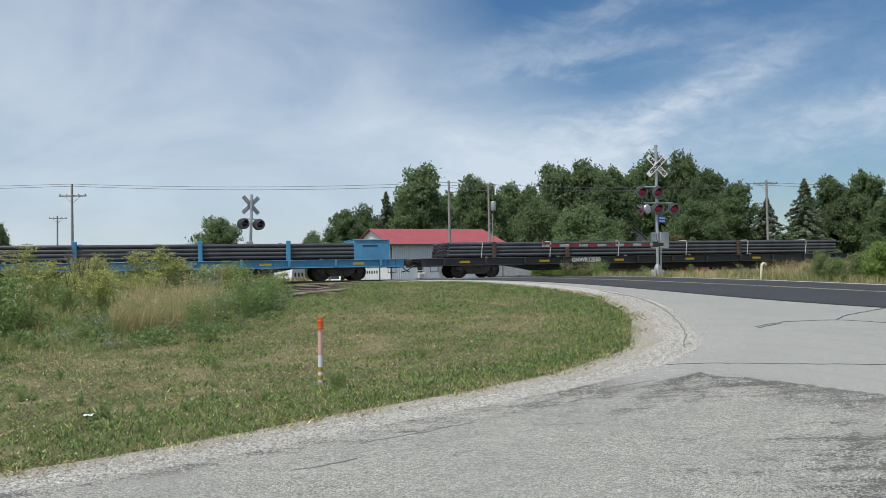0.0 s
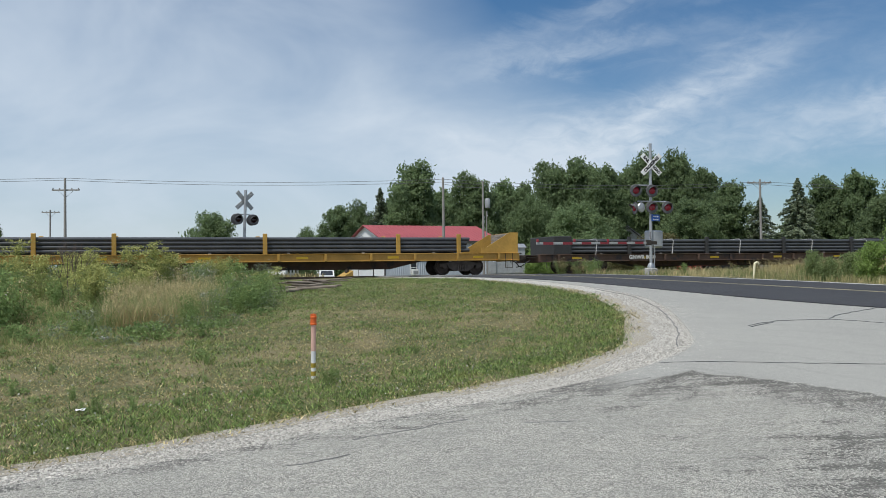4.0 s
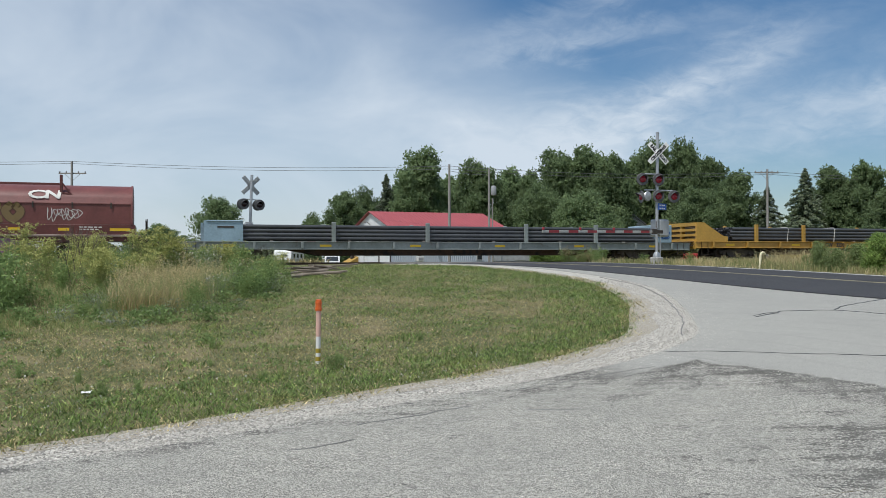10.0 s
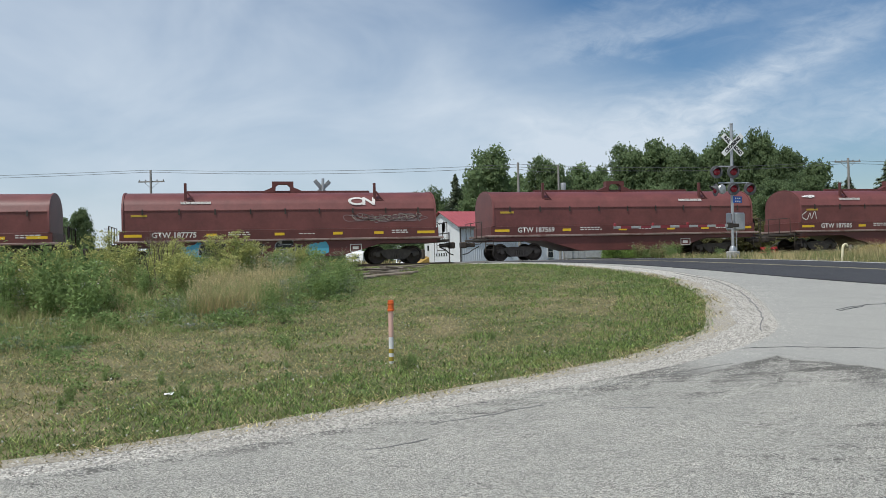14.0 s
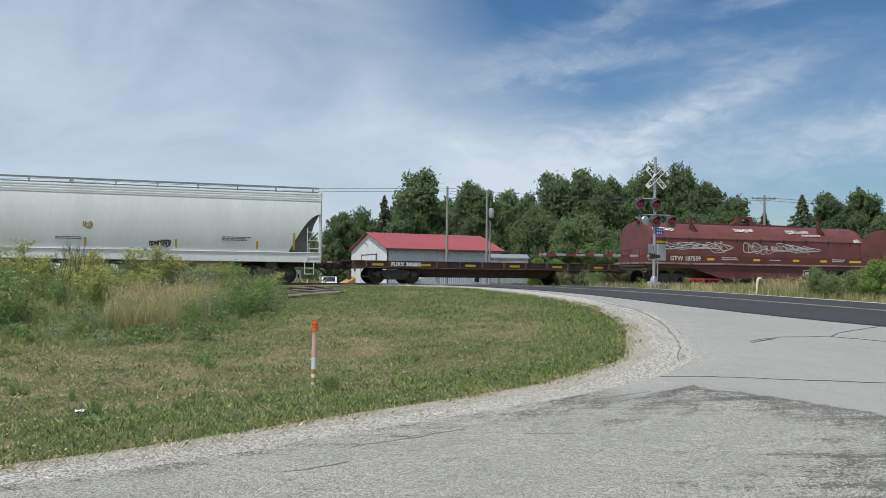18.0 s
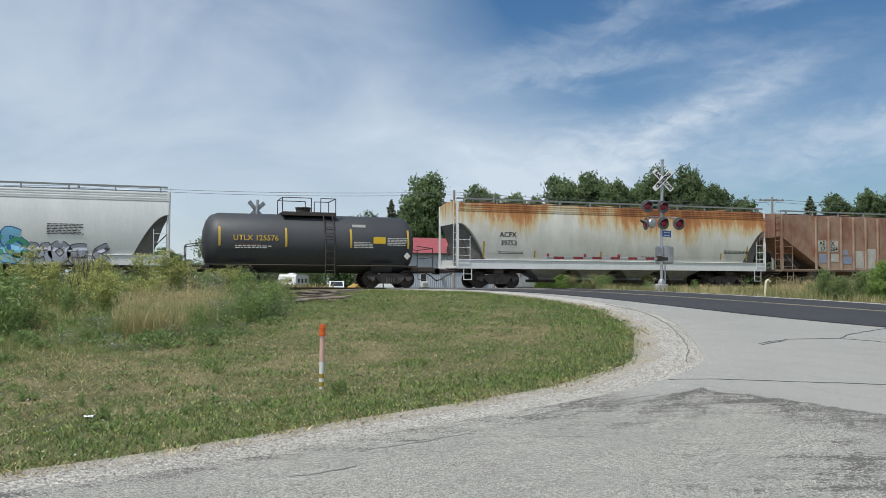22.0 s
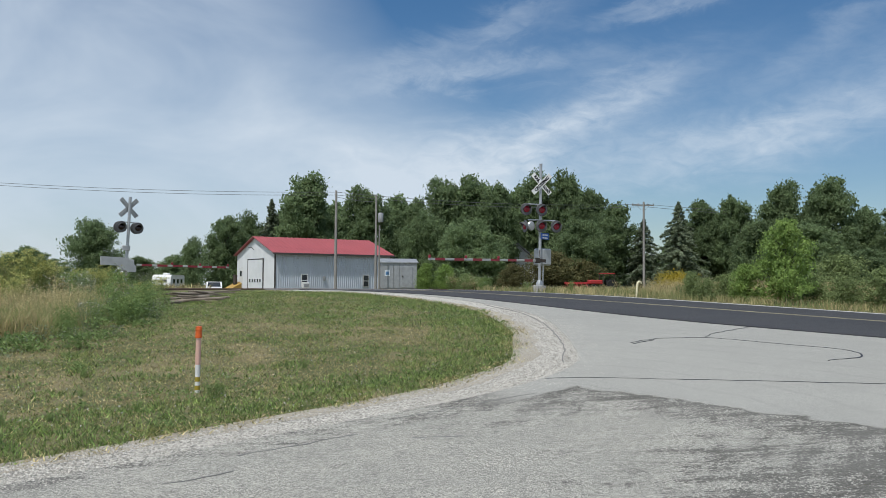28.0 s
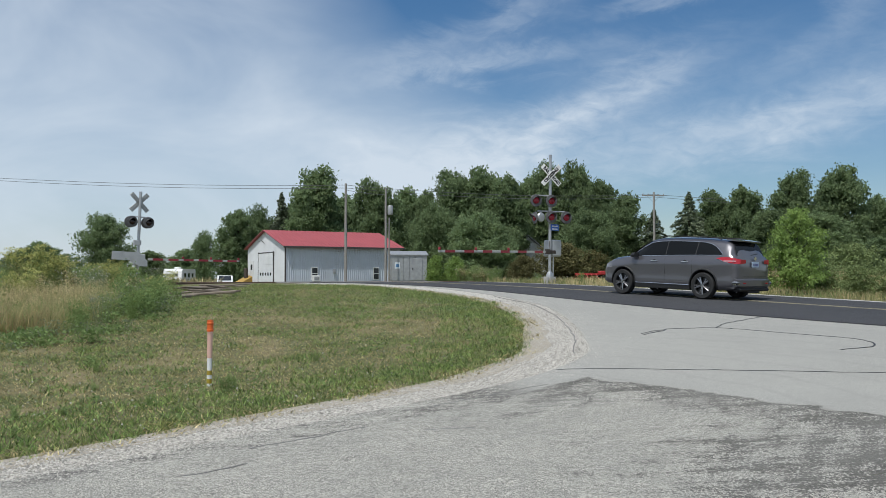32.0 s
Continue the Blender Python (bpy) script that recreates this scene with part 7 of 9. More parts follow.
    scene.collection.objects.link(body_ob), scene.collection.objects.link(cut_ob)
    cut = body_ob.modifiers.new("wells", "BOOLEAN")
    cut.object, cut.operation, cut.solver, cut.material_mode = cut_ob, "DIFFERENCE", "EXACT", "TRANSFER"
    carved = bpy.data.meshes.new_from_object(body_ob.evaluated_get(bpy.context.evaluated_depsgraph_get()))
    bpy.data.objects.remove(body_ob), bpy.data.objects.remove(cut_ob)
    carved.name = "body"
    carved.shade_smooth()
    carved.set_sharp_from_angle(angle=radians(42))
    part("body", carved, None, car, "dark grey metallic body shell with round wheel arches")

    def top_line(x):
        """Upper edge of the side glass."""
        w, z0, zb, zt, wt = at_x(x)
        z = zt - 0.112
        if x < -1.35:
            z = min(z, zb + 0.05 + (zt - 0.18 - zb) * max(0.0, 1 - ((-1.35 - x) / 0.58) ** 2.2))
        return max(z, zb + 0.03)
    for s in (-1, 1):
        for x0, x1, nm in ((-1.92, -1.115, "rear_quarter_window"), (-1.085, -0.105, "rear_side_window"), (-0.075, 1.12, "front_side_window")):
            n = 14
            grid = []
            for j in range(5):
                line = []
                for k in range(n + 1):
                    x = x0 + (x1 - x0) * k / n
                    lo, hi = at_x(x)[2] + 0.018, top_line(x)
                    z = lo + (hi - lo) * j / 4
                    line.append((x, s * (cabin_y(x, z) + 0.006), z))
                grid.append(line)
            part(nm, Form().loft(grid, closed=False, caps=False), M_TINT, car, "dark tinted side window")
        part("pillar_trim", Form().add([(x, s * (cabin_y(x, z) + 0.0075), z) for x, z in ((-1.12, 1.23), (-1.08, 1.23), (-1.08, 1.60), (-1.12, 1.598))], [(0, 1, 2, 3)]), M_PLASTIC, car)
        part("pillar_trim", Form().add([(x, s * (cabin_y(x, z) + 0.0075), z) for x, z in ((-0.11, 1.20), (-0.07, 1.20), (-0.07, 1.61), (-0.11, 1.61))], [(0, 1, 2, 3)]), M_PLASTIC, car)
        low = [(x, s * (cabin_y(x, at_x(x)[2] + 0.01) + 0.008), at_x(x)[2] + 0.008) for x in np.linspace(-1.95, 1.16, 24)]
        high = [(x, s * (cabin_y(x, top_line(x) + 0.008) + 0.008), top_line(x) + 0.008) for x in np.linspace(-1.95, 1.16, 34)]
        part("chrome_trim", Form().path(low, 0.011, 6).path(high, 0.010, 6), M_CHROME, car, "bright chrome window surround")
        part("roof_rail", Form().path([(-1.75, s * 0.60, 1.68), (-1.6, s * 0.61, 1.735), (0.0, s * 0.62, 1.775), (0.22, s * 0.61, 1.73)], 0.015, 8), M_PLASTIC, car, "slim dark roof rail")
        part("mirror", Form().loft([[(0.86, s * y, z) for y, z in ((0.90, 1.13), (1.10, 1.14), (1.13, 1.20), (1.10, 1.27), (0.92, 1.26))], [(1.0, s * y, z) for y, z in ((0.92, 1.12), (1.08, 1.13), (1.10, 1.19), (1.07, 1.25), (0.94, 1.24))],
                                    [(1.08, s * y, z) for y, z in ((0.94, 1.14), (1.02, 1.15), (1.03, 1.18), (1.0, 1.21), (0.95, 1.2))]]), M_PLASTIC, car, "dark door mirror")
        for x in (-0.78, 0.28):
            y = flank(x, 1.03)
            part("door_handle", Form().box(x - 0.12, x + 0.12, s * (y + 0.022) - 0.012, s * (y + 0.022) + 0.012, 1.015, 1.045, c=0.008), M_CHROME, car, "chrome door handle")
            part("handle_cup", Form().lathe([(0.0, 0.0), (0.055, 0.0), (0.055, 0.004), (0.0, 0.005)], (x, s * (y - 0.001), 1.03), "y", 14), M_PLASTIC, car)
        for x, lean in ((-1.02, 0.0), (-0.09, 0.0), (0.98, 0.02)):
            part("door_gap", Form().path([(x + lean * k, s * (flank(x, z) - 0.001), z) for k, z in enumerate((0.36, 0.5, 0.65, 0.8, 0.95, 1.06, 1.11))], 0.0045, 4), M_PLASTIC, car)
        part("fuel_door", Form().path([(-1.62 + a, s * (flank(-1.62 + a, 0.95 + b) + 0.0), 0.95 + b) for a, b in ((-0.08, -0.07), (0.08, -0.07), (0.09, 0.06), (-0.07, 0.07), (-0.08, -0.07))], 0.003, 4), M_PLASTIC, car)
        part("rocker", Form().loft([[(x, s * 0.80, 0.22), (x, s * (flank(x, 0.33) + 0.012), 0.235), (x, s * (flank(x, 0.36) + 0.014), 0.35), (x, s * 0.80, 0.36)] for x in (-0.96, -0.3, 0.4, 0.96)]), M_PLASTIC, car, "black sill cladding")
        part("rocker_trim", Form().path([(x, s * (flank(x, 0.37) + 0.012), 0.375) for x in (-0.94, -0.3, 0.4, 0.94)], 0.012, 6), M_CHROME, car, "thin bright sill strip")
        for x in (-1.395, 1.395):
            arch = []
            for k in range(23):
                a = math.pi * (-0.08 + 1.16 * k / 22)
                px, pz = x + 0.447 * math.cos(a), 0.385 + 0.447 * math.sin(a)
                if pz > 0.27:
                    arch.append((px, s * (flank(px, pz) + 0.004), pz))
            part("wheel_arch", Form().path(arch, 0.022, 6), M_PLASTIC, car, "black arch moulding")
        # tail light: pointed forward along the flank, wrapping onto the hatch
        tl_rows = ((-1.80, 1.135, 1.155), (-1.95, 1.095, 1.185), (-2.12, 1.05, 1.19), (-2.26, 1.02, 1.18), (-2.355, 1.01, 1.15))
        grid = []
        for x, za, zb2 in tl_rows:
            grid.append([(x, s * (flank(x, za + (zb2 - za) * j / 3) + 0.012), za + (zb2 - za) * j / 3) for j in range(4)])
        grid.append([(-2.425, s * 0.74, 1.0 + 0.045 * j) for j in range(4)])
        grid.append([(-2.43, s * 0.47, 1.03 + 0.03 * j) for j in range(4)])
        tl = part("tail_light", Form().loft(grid, closed=False, caps=False), M_TAIL, car, "red wraparound tail light")
        part("lamp_strip", Form().loft([[(x - 0.004, s * (flank(x, z) + 0.017), z) for z in (1.06, 1.10)] for x in (-2.02, -2.15, -2.28, -2.34)], closed=False, caps=False), material("clear_lamp", (0.50, 0.22, 0.24), 0.15), tl, "pale clear strip in the lamp")
        part("tail_trim", Form().path([(-1.83, s * (flank(-1.83, 1.13) + 0.012), 1.13), (-2.12, s * (flank(-2.12, 1.04) + 0.013), 1.042), (-2.35, s * (flank(-2.35, 1.0) + 0.015), 1.002)], 0.006, 5), M_CHROME, tl)
        part("exhaust_trim", Form().box(-2.44, -2.24, min(s * 0.74, s * 0.905), max(s * 0.74, s * 0.905), 0.41, 0.53, c=0.035), M_CHROME, car, "chrome bezel in the rear bumper")
        part("bezel_core", Form().box(-2.446, -2.27, min(s * 0.77, s * 0.911), max(s * 0.77, s * 0.911), 0.435, 0.50, c=0.02), M_PLASTIC, car)
        part("headlight", Form().loft([[(x, s * (flank(x, z) + 0.008), z) for z in (0.80, 0.85, 0.90)] for x in (1.86, 2.0, 2.12, 2.22)], closed=False, caps=False), material("lamp_glass", (0.22, 0.22, 0.23), 0.1), car, "clear wraparound headlight")
    part("rear_window", Form().loft([[(-2.285, -0.70, 1.235), (-2.30, -0.35, 1.235), (-2.305, 0.0, 1.235), (-2.30, 0.35, 1.235), (-2.285, 0.70, 1.235)], [(-2.165, -0.64, 1.52), (-2.175, -0.3, 1.53), (-2.18, 0.0, 1.535), (-2.175, 0.3, 1.53), (-2.165, 0.64, 1.52)],
                                     [(-2.10, -0.56, 1.60), (-2.11, -0.3, 1.615), (-2.115, 0.0, 1.62), (-2.11, 0.3, 1.615), (-2.10, 0.56, 1.60)]], closed=False, caps=False), M_TINT, car, "dark rear window")
    part("wiper", Form().path([(-2.315, 0.05, 1.25), (-2.29, -0.35, 1.30)], 0.012, 5), M_PLASTIC, car)
    part("spoiler", Form().loft([[(-1.92, -y, 1.65 + 0.01 * (0.62 - y)), (-2.26, -y * 0.95, 1.605 + 0.02 * (0.62 - y)), (-2.27, -y * 0.95, 1.635 + 0.02 * (0.62 - y)), (-1.92, -y, 1.69 + 0.01 * (0.62 - y))] for y in (0.62, 0.4, 0.0, -0.4, -0.62)]), M_PAINT, car, "body-coloured roof spoiler")
    part("windscreen", Form().loft([[(1.345, -0.74, 1.165), (1.37, -0.4, 1.19), (1.375, 0.4, 1.19), (1.345, 0.74, 1.165)], [(0.62, -0.62, 1.615), (0.66, -0.35, 1.655), (0.66, 0.35, 1.655), (0.62, 0.62, 1.615)]], closed=False, caps=False), M_TINT, car)
    part("hatch_seam", Form().path([(-2.425, -0.6, 0.66), (-2.43, 0.6, 0.66)], 0.006, 4), M_PLASTIC, car)
    part("rear_bumper", Form().loft([[(-2.12, y * 1.06, 0.34), (-2.12, y * 1.06, 0.60), (-2.36 - d, y, 0.62), (-2.46 - d, y, 0.56), (-2.46 - d, y, 0.40), (-2.38 - d, y, 0.33)] for y, d in ((-0.86, -0.06), (-0.72, 0.0), (0.0, 0.03), (0.72, 0.0), (0.86, -0.06))]), M_PAINT, car, "rounded rear bumper")
    part("bumper_skirt", Form().box(-2.45, -2.1, -0.78, 0.78, 0.25, 0.35, c=0.04), M_PLASTIC, car, "black lower bumper")
    part("tow_bar", Form().box(-2.42, -2.2, -0.3, 0.3, 0.2, 0.26, c=0.02), M_PLASTIC, car)
    for s in (-1, 1):
        part("reflector", Form().box(-2.475, -2.45, min(s * 0.5, s * 0.64), max(s * 0.5, s * 0.64), 0.46, 0.49), M_TAIL, car)
    pl = part("plate", Form().box(-2.452, -2.43, -0.17, 0.17, 0.92, 1.07), material("plate_blue", (0.45, 0.55, 0.68), 0.5), car, "rear plate with print left as bars")
    for k in range(4):
        part("plate_bar", Form().box(-2.458, -2.453, -0.13 + k * 0.07, -0.085 + k * 0.07, 0.96, 1.02), material("plate_print", (0.1, 0.12, 0.25), 0.5), pl)
    part("badge", Form().lathe([(0.0, 0.0), (0.06, 0.0), (0.06, 0.015), (0.0, 0.02)], (-2.44, 0, 1.16), "x", 14), M_CHROME, car, "chrome badge as a plain oval")
    wheels = []
    tyre = Form().lathe([(0.26, -0.11), (0.35, -0.115), (0.37, -0.09), (0.37, 0.09), (0.35, 0.115), (0.26, 0.11), (0.25, 0.0), (0.26, -0.11)], (0, 0, 0), "y", 28, caps=False).mesh("tyre", M_TYRE)
    rf = Form()
    rf.lathe([(0.0, -0.02), (0.22, -0.02), (0.24, -0.10), (0.262, -0.112), (0.262, 0.112), (0.24, 0.1), (0.22, 0.02), (0.0, 0.02)], (0, 0, 0), "y", 28)
    rim = rf.mesh("rim", M_RIM_DARK)
    sf = Form()
    for k in range(5):
        a = 6.2832 * k / 5
        for d in (-0.16, 0.16):
            for s in (-1, 1):
                sf.rod((0.05 * math.cos(a), s * 0.075, 0.05 * math.sin(a)), (0.245 * math.cos(a + d), s * 0.085, 0.25 * math.sin(a + d)), 0.030, 0.026, n=6)
    sf.rod((0, -0.09, 0), (0, 0.09, 0), 0.06, n=12)
    spokes = sf.mesh("spokes", M_RIM)
    for x in (-1.395, 1.395):
        for y in (-0.885, 0.885):
            w = part("wheel", tyre, None, car, "black tyre on a split-spoke alloy wheel", at=pose(x, y, 0.37))
            part("rim", rim, None, w)
            part("spokes", spokes, None, w, "bright alloy spokes")
            wheels.append((w, (x, y, 0.37)))
    car.scale = (1.12, 1.12, 1.12)
    return car, wheels


SUV, SUV_WHEELS = make_suv()


# ---- plants ----
def leaf_material(name, color, second, trans=0.35, rough=0.6):
    return material(name, color, rough, second=second, scale=0.25, amount=0.6, per_island=0.35, per_object=0.3, trans=trans, spec=0.08)


M_LEAF = leaf_material("tree_leaves", (0.225, 0.295, 0.145), (0.168, 0.23, 0.115), 0.55)
M_LEAF_LIGHT = leaf_material("light_leaves", (0.29, 0.39, 0.12), (0.20, 0.30, 0.085), 0.45)
M_LEAF_PINE = leaf_material("conifer_needles", (0.26, 0.30, 0.20), (0.19, 0.235, 0.155), 0.45)
M_LEAF_OLIVE = leaf_material("olive_leaves", (0.17, 0.155, 0.075), (0.125, 0.125, 0.055))
M_LEAF_YELLOW = leaf_material("yellow_heads", (0.50, 0.39, 0.06), (0.36, 0.31, 0.06))
M_WEED = leaf_material("weed_leaves", (0.28, 0.37, 0.14), (0.18, 0.265, 0.10), 0.45)
M_WEED_GOLD = leaf_material("gold_weed_leaves", (0.36, 0.40, 0.15), (0.26, 0.32, 0.12), 0.45)
M_WEED_TOP = leaf_material("weed_tops", (0.45, 0.47, 0.17), (0.42, 0.40, 0.15))
M_MEADOW = leaf_material("meadow_blades", (0.28, 0.35, 0.14), (0.40, 0.38, 0.18), 0.45)
M_SHRUB = leaf_material("shrub_leaves", (0.26, 0.32, 0.135), (0.19, 0.245, 0.105), 0.4)
M_LEAF_GREY = leaf_material("grey_leaves", (0.30, 0.34, 0.21), (0.23, 0.28, 0.17))
M_BARK = material("bark", (0.10, 0.085, 0.07), 0.95, second=(0.06, 0.05, 0.042), scale=4, amount=0.9, bump=0.8, bump_scale=10, stretch=(3, 3, 0.6))
M_STRAW = leaf_material("straw", (0.58, 0.48, 0.27), (0.46, 0.39, 0.20), 0.35)


def blade_material(name, dark, light, dry, trans=0.35):
    """Blades that vary from tuft to tuft and from blade to blade."""
    n = Nodes(name, 0.6, 0.25)
    tuft = n.span(n.tex(7.0, 3, 0.7), 0.34, 0.66)
    col = n.mix(tuft, dark, light)
    col = n.mix(n.calc("MULTIPLY", n.span(n.tex(2.1, 4, 0.65), 0.48, 0.68), 0.55), col, dry)
    speck = n.calc("ADD", 0.62, n.calc("MULTIPLY", n.span(n.tex(17.0, 2, 0.6), 0.34, 0.66), 0.76))
    info = n.nt.nodes.new("ShaderNodeNewGeometry")
    hsv = n.nt.nodes.new("ShaderNodeHueSaturation")
    n.put(hsv.inputs["Value"], n.calc("MULTIPLY", speck, n.calc("ADD", 0.5, n.calc("MULTIPLY", info.outputs["Random Per Island"], 1.05))))
    n.put(hsv.inputs["Color"], col)
    col = hsv.outputs["Color"]
    n.put(n.bsdf.inputs["Base Color"], col)
    tl = n.nt.nodes.new("ShaderNodeBsdfTranslucent")
    n.put(tl.inputs["Color"], col)
    both = n.nt.nodes.new("ShaderNodeMixShader")
    both.inputs[0].default_value = trans
    n.put(both.inputs[1], n.bsdf.outputs[0])
    n.put(both.inputs[2], tl.outputs[0])
    n.put(n.nt.nodes["Material Output"].inputs["Surface"], both.outputs[0])
    return n.mat


M_BLADE = blade_material("grass_blades", (0.125, 0.18, 0.06), (0.26, 0.325, 0.105), (0.33, 0.305, 0.12))
M_BLADE_LUSH = blade_material("lush_blades", (0.115, 0.185, 0.058), (0.245, 0.335, 0.10), (0.30, 0.31, 0.105), 0.4)
M_BLADE_DRY = blade_material("dry_blades", (0.29, 0.24, 0.115), (0.52, 0.44, 0.235), (0.36, 0.33, 0.14), 0.3)
M_FLOWER = material("white_flower", (0.5, 0.5, 0.42), 0.7)


def spray_mesh(name, centres, normals, sizes, mat, rng, aspect=0.75):
    """Many small leaf sprays, each one pointed face."""
    n = len(centres)
    nrm = normals / np.maximum(1e-6, np.linalg.norm(normals, axis=1, keepdims=True))
    u = np.cross(nrm, rng.normal(size=(n, 3)))
    u /= np.maximum(1e-6, np.linalg.norm(u, axis=1, keepdims=True))
    v = np.cross(nrm, u)
    s = sizes[:, None]
    verts = np.stack([centres - u * s * 0.45 - v * s * aspect * 0.5, centres + u * s * 0.6, centres - u * s * 0.35 + v * s * aspect * 0.5], 1).reshape(-1, 3)
    me = bpy.data.meshes.new(name)
    me.vertices.add(3 * n)
    me.vertices.foreach_set("co", verts.ravel())
    me.loops.add(3 * n)
    me.loops.foreach_set("vertex_index", np.arange(3 * n))
    me.polygons.add(n)
    me.polygons.foreach_set("loop_start", np.arange(n) * 3)
    me.polygons.foreach_set("loop_total", np.full(n, 3))
    me.materials.append(mat)
    me.update(calc_edges=True)
    return me


def card_mesh(name, centres, normals, sizes, mat, rng, aspect=0.6):
    """Many small leaf quads, each bent at its midrib into two triangles."""
    n = len(centres)
    nrm = normals / np.maximum(1e-6, np.linalg.norm(normals, axis=1, keepdims=True))
    ref = rng.normal(size=(n, 3))
    u = np.cross(nrm, ref)
    u /= np.maximum(1e-6, np.linalg.norm(u, axis=1, keepdims=True))
    v = np.cross(nrm, u)
    s = sizes[:, None]
    a, b = centres - u * s * 0.5, centres + u * s * 0.5
    c, d = centres + v * s * aspect * 0.5 + nrm * s * 0.12, centres - v * s * aspect * 0.5 + nrm * s * 0.12
    verts = np.stack([a, d, b, c], 1).reshape(-1, 3)
    me = bpy.data.meshes.new(name)
    me.vertices.add(4 * n)
    me.vertices.foreach_set("co", verts.ravel())
    me.loops.add(4 * n)
    me.loops.foreach_set("vertex_index", np.arange(4 * n))
    me.polygons.add(n)
    me.polygons.foreach_set("loop_start", np.arange(n) * 4)
    me.polygons.foreach_set("loop_total", np.full(n, 4))
    me.materials.append(mat)
    me.update(calc_edges=True)
    return me


def broadleaf(seed, h, w, leaves, mat, leaf=0.34, base=0.12):
    """Trunk and limb mesh and a crown mesh of leaf clumps; h and w in metres."""
    rng = np.random.default_rng(seed)
    rnd = random.Random(seed)
    f = Form()
    r = 0.028 * h
    f.rod((0, 0, -0.3), (0.02 * h, 0, h * 0.35), r, r * 0.7, 10)
    f.rod((0.02 * h, 0, h * 0.35), (0, 0.02 * h, h * 0.8), r * 0.7, r * 0.2, 8)
    boughs = []
    n_b = 26
    for k in range(n_b):
        t = (k + 0.5) / n_b
        z = h * (base + 0.10 + (0.80 - base) * t)
        wide = math.sin(math.pi * min(1.0, 0.22 + t * 0.70)) ** 0.8
        spread = w / 2 * wide * (rnd.uniform(0.5, 0.84) if k % 4 else rnd.uniform(0.1, 0.3))
        a = k * 2.39996 + rnd.uniform(-0.5, 0.5)
        c = Vector((spread * math.cos(a), spread * math.sin(a), z))
        rad = w * rnd.uniform(0.13, 0.22) * (1.12 - 0.35 * t)
        boughs.append((c, rad))
        f.rod((0, 0, max(h * 0.15, z - h * 0.2)), c, r * 0.28, r * 0.06, 5)
    boughs += [(Vector((rnd.uniform(-0.06, 0.06) * w, rnd.uniform(-0.06, 0.06) * w, h * q)), w * k) for q, k in ((0.22, 0.24), (0.45, 0.24), (0.7, 0.22), (0.86, 0.13))]
    # each bough bears twigs, each twig a flat pad of leaf sprays
    twigs, rads, ways = [], [], []
    for c, rad in boughs:
        for _ in range(46):
            d = Vector((rnd.gauss(0, 1), rnd.gauss(0, 1), rnd.gauss(0.25, 0.85))).normalized()
            twigs.append(tuple(c + Vector((d.x, d.y, d.z * 0.85)) * rad * rnd.uniform(0.35, 1.15)))
            rads.append(rad * rnd.uniform(0.16, 0.36))
            ways.append(tuple(d))
    twigs, rads, ways = np.array(twigs), np.array(rads), np.array(ways)
    p = rads ** 1.7
    pick = rng.choice(len(twigs), size=leaves, p=p / p.sum())
    off = rng.normal(size=(leaves, 3)) * np.array([0.66, 0.66, 0.46])
    pos = twigs[pick] + off * rads[pick][:, None]
    nrm = ways[pick] * 0.55 + np.array([0, 0, 0.5]) + rng.normal(size=(leaves, 3)) * 0.8
    size = leaf * rng.uniform(0.55, 1.45, leaves)
    return f.mesh("trunk", M_BARK), spray_mesh("crown", pos, nrm, size, mat, rng)


def conifer(seed, h, w, leaves, mat):
    rng = np.random.default_rng(seed)
    f = Form()
    f.rod((0, 0, -0.3), (0, 0, h), 0.022 * h, 0.01, 8)
    # whorls of drooping boughs, each fringed with needles
    n_b = 150
    t = (np.arange(n_b) + rng.uniform(0, 1, n_b)) / n_b
    az = np.arange(n_b) * 2.39996 + rng.normal(size=n_b) * 0.3
    reach = w / 2 * (1 - t) ** 0.85 * rng.uniform(0.55, 1.12, n_b)
    pick = rng.choice(n_b, size=leaves, p=(reach + 0.25) / (reach + 0.25).sum())
    q = rng.uniform(0.05, 1, leaves) ** 0.75
    rr = reach[pick] * q
    side = rng.normal(size=leaves) * 0.16 * (0.35 + reach[pick] * 0.32) * (1.15 - q)
    a = az[pick]
    z = h * (0.05 + 0.95 * t[pick]) + rr * 0.10 - 0.30 * q * rr + rng.normal(size=leaves) * 0.05
    z = z - np.abs(rng.normal(size=leaves)) * 0.16
    pos = np.stack([rr * np.cos(a) - side * np.sin(a), rr * np.sin(a) + side * np.cos(a), np.maximum(z, 0.1)], 1)
    nrm = np.stack([np.cos(a) * 0.3, np.sin(a) * 0.3, np.ones(leaves)], 1) + rng.normal(size=(leaves, 3)) * 0.55
    return f.mesh("trunk", M_BARK), spray_mesh("crown", pos, nrm, 0.30 * rng.uniform(0.6, 1.5, leaves), mat, rng, 0.5)


TREE_KINDS = {"broad": [broadleaf(s, 12.0, 9.5, 36000, M_LEAF, 0.30, 0.0) for s in (11, 12, 13, 14)],
              "round": [broadleaf(s, 10.0, 10.0, 32000, M_LEAF, 0.27, 0.0) for s in (21, 22)],
              "pine": [conifer(s, 12.0, 8.0, 16000, M_LEAF_PINE) for s in (31, 32)],
              "olive": [broadleaf(41, 6.0, 7.0, 9000, M_LEAF_OLIVE, 0.22, 0.06)],
              "light": [broadleaf(51, 4.0, 3.4, 9000, M_LEAF_LIGHT, 0.13, 0.0)],
              "shrub": [broadleaf(61, 2.4, 3.2, 6000, M_SHRUB, 0.12, 0.0)],
              "gold": [broadleaf(71, 1.6, 4.4, 6000, M_LEAF_YELLOW, 0.10, 0.0)]}
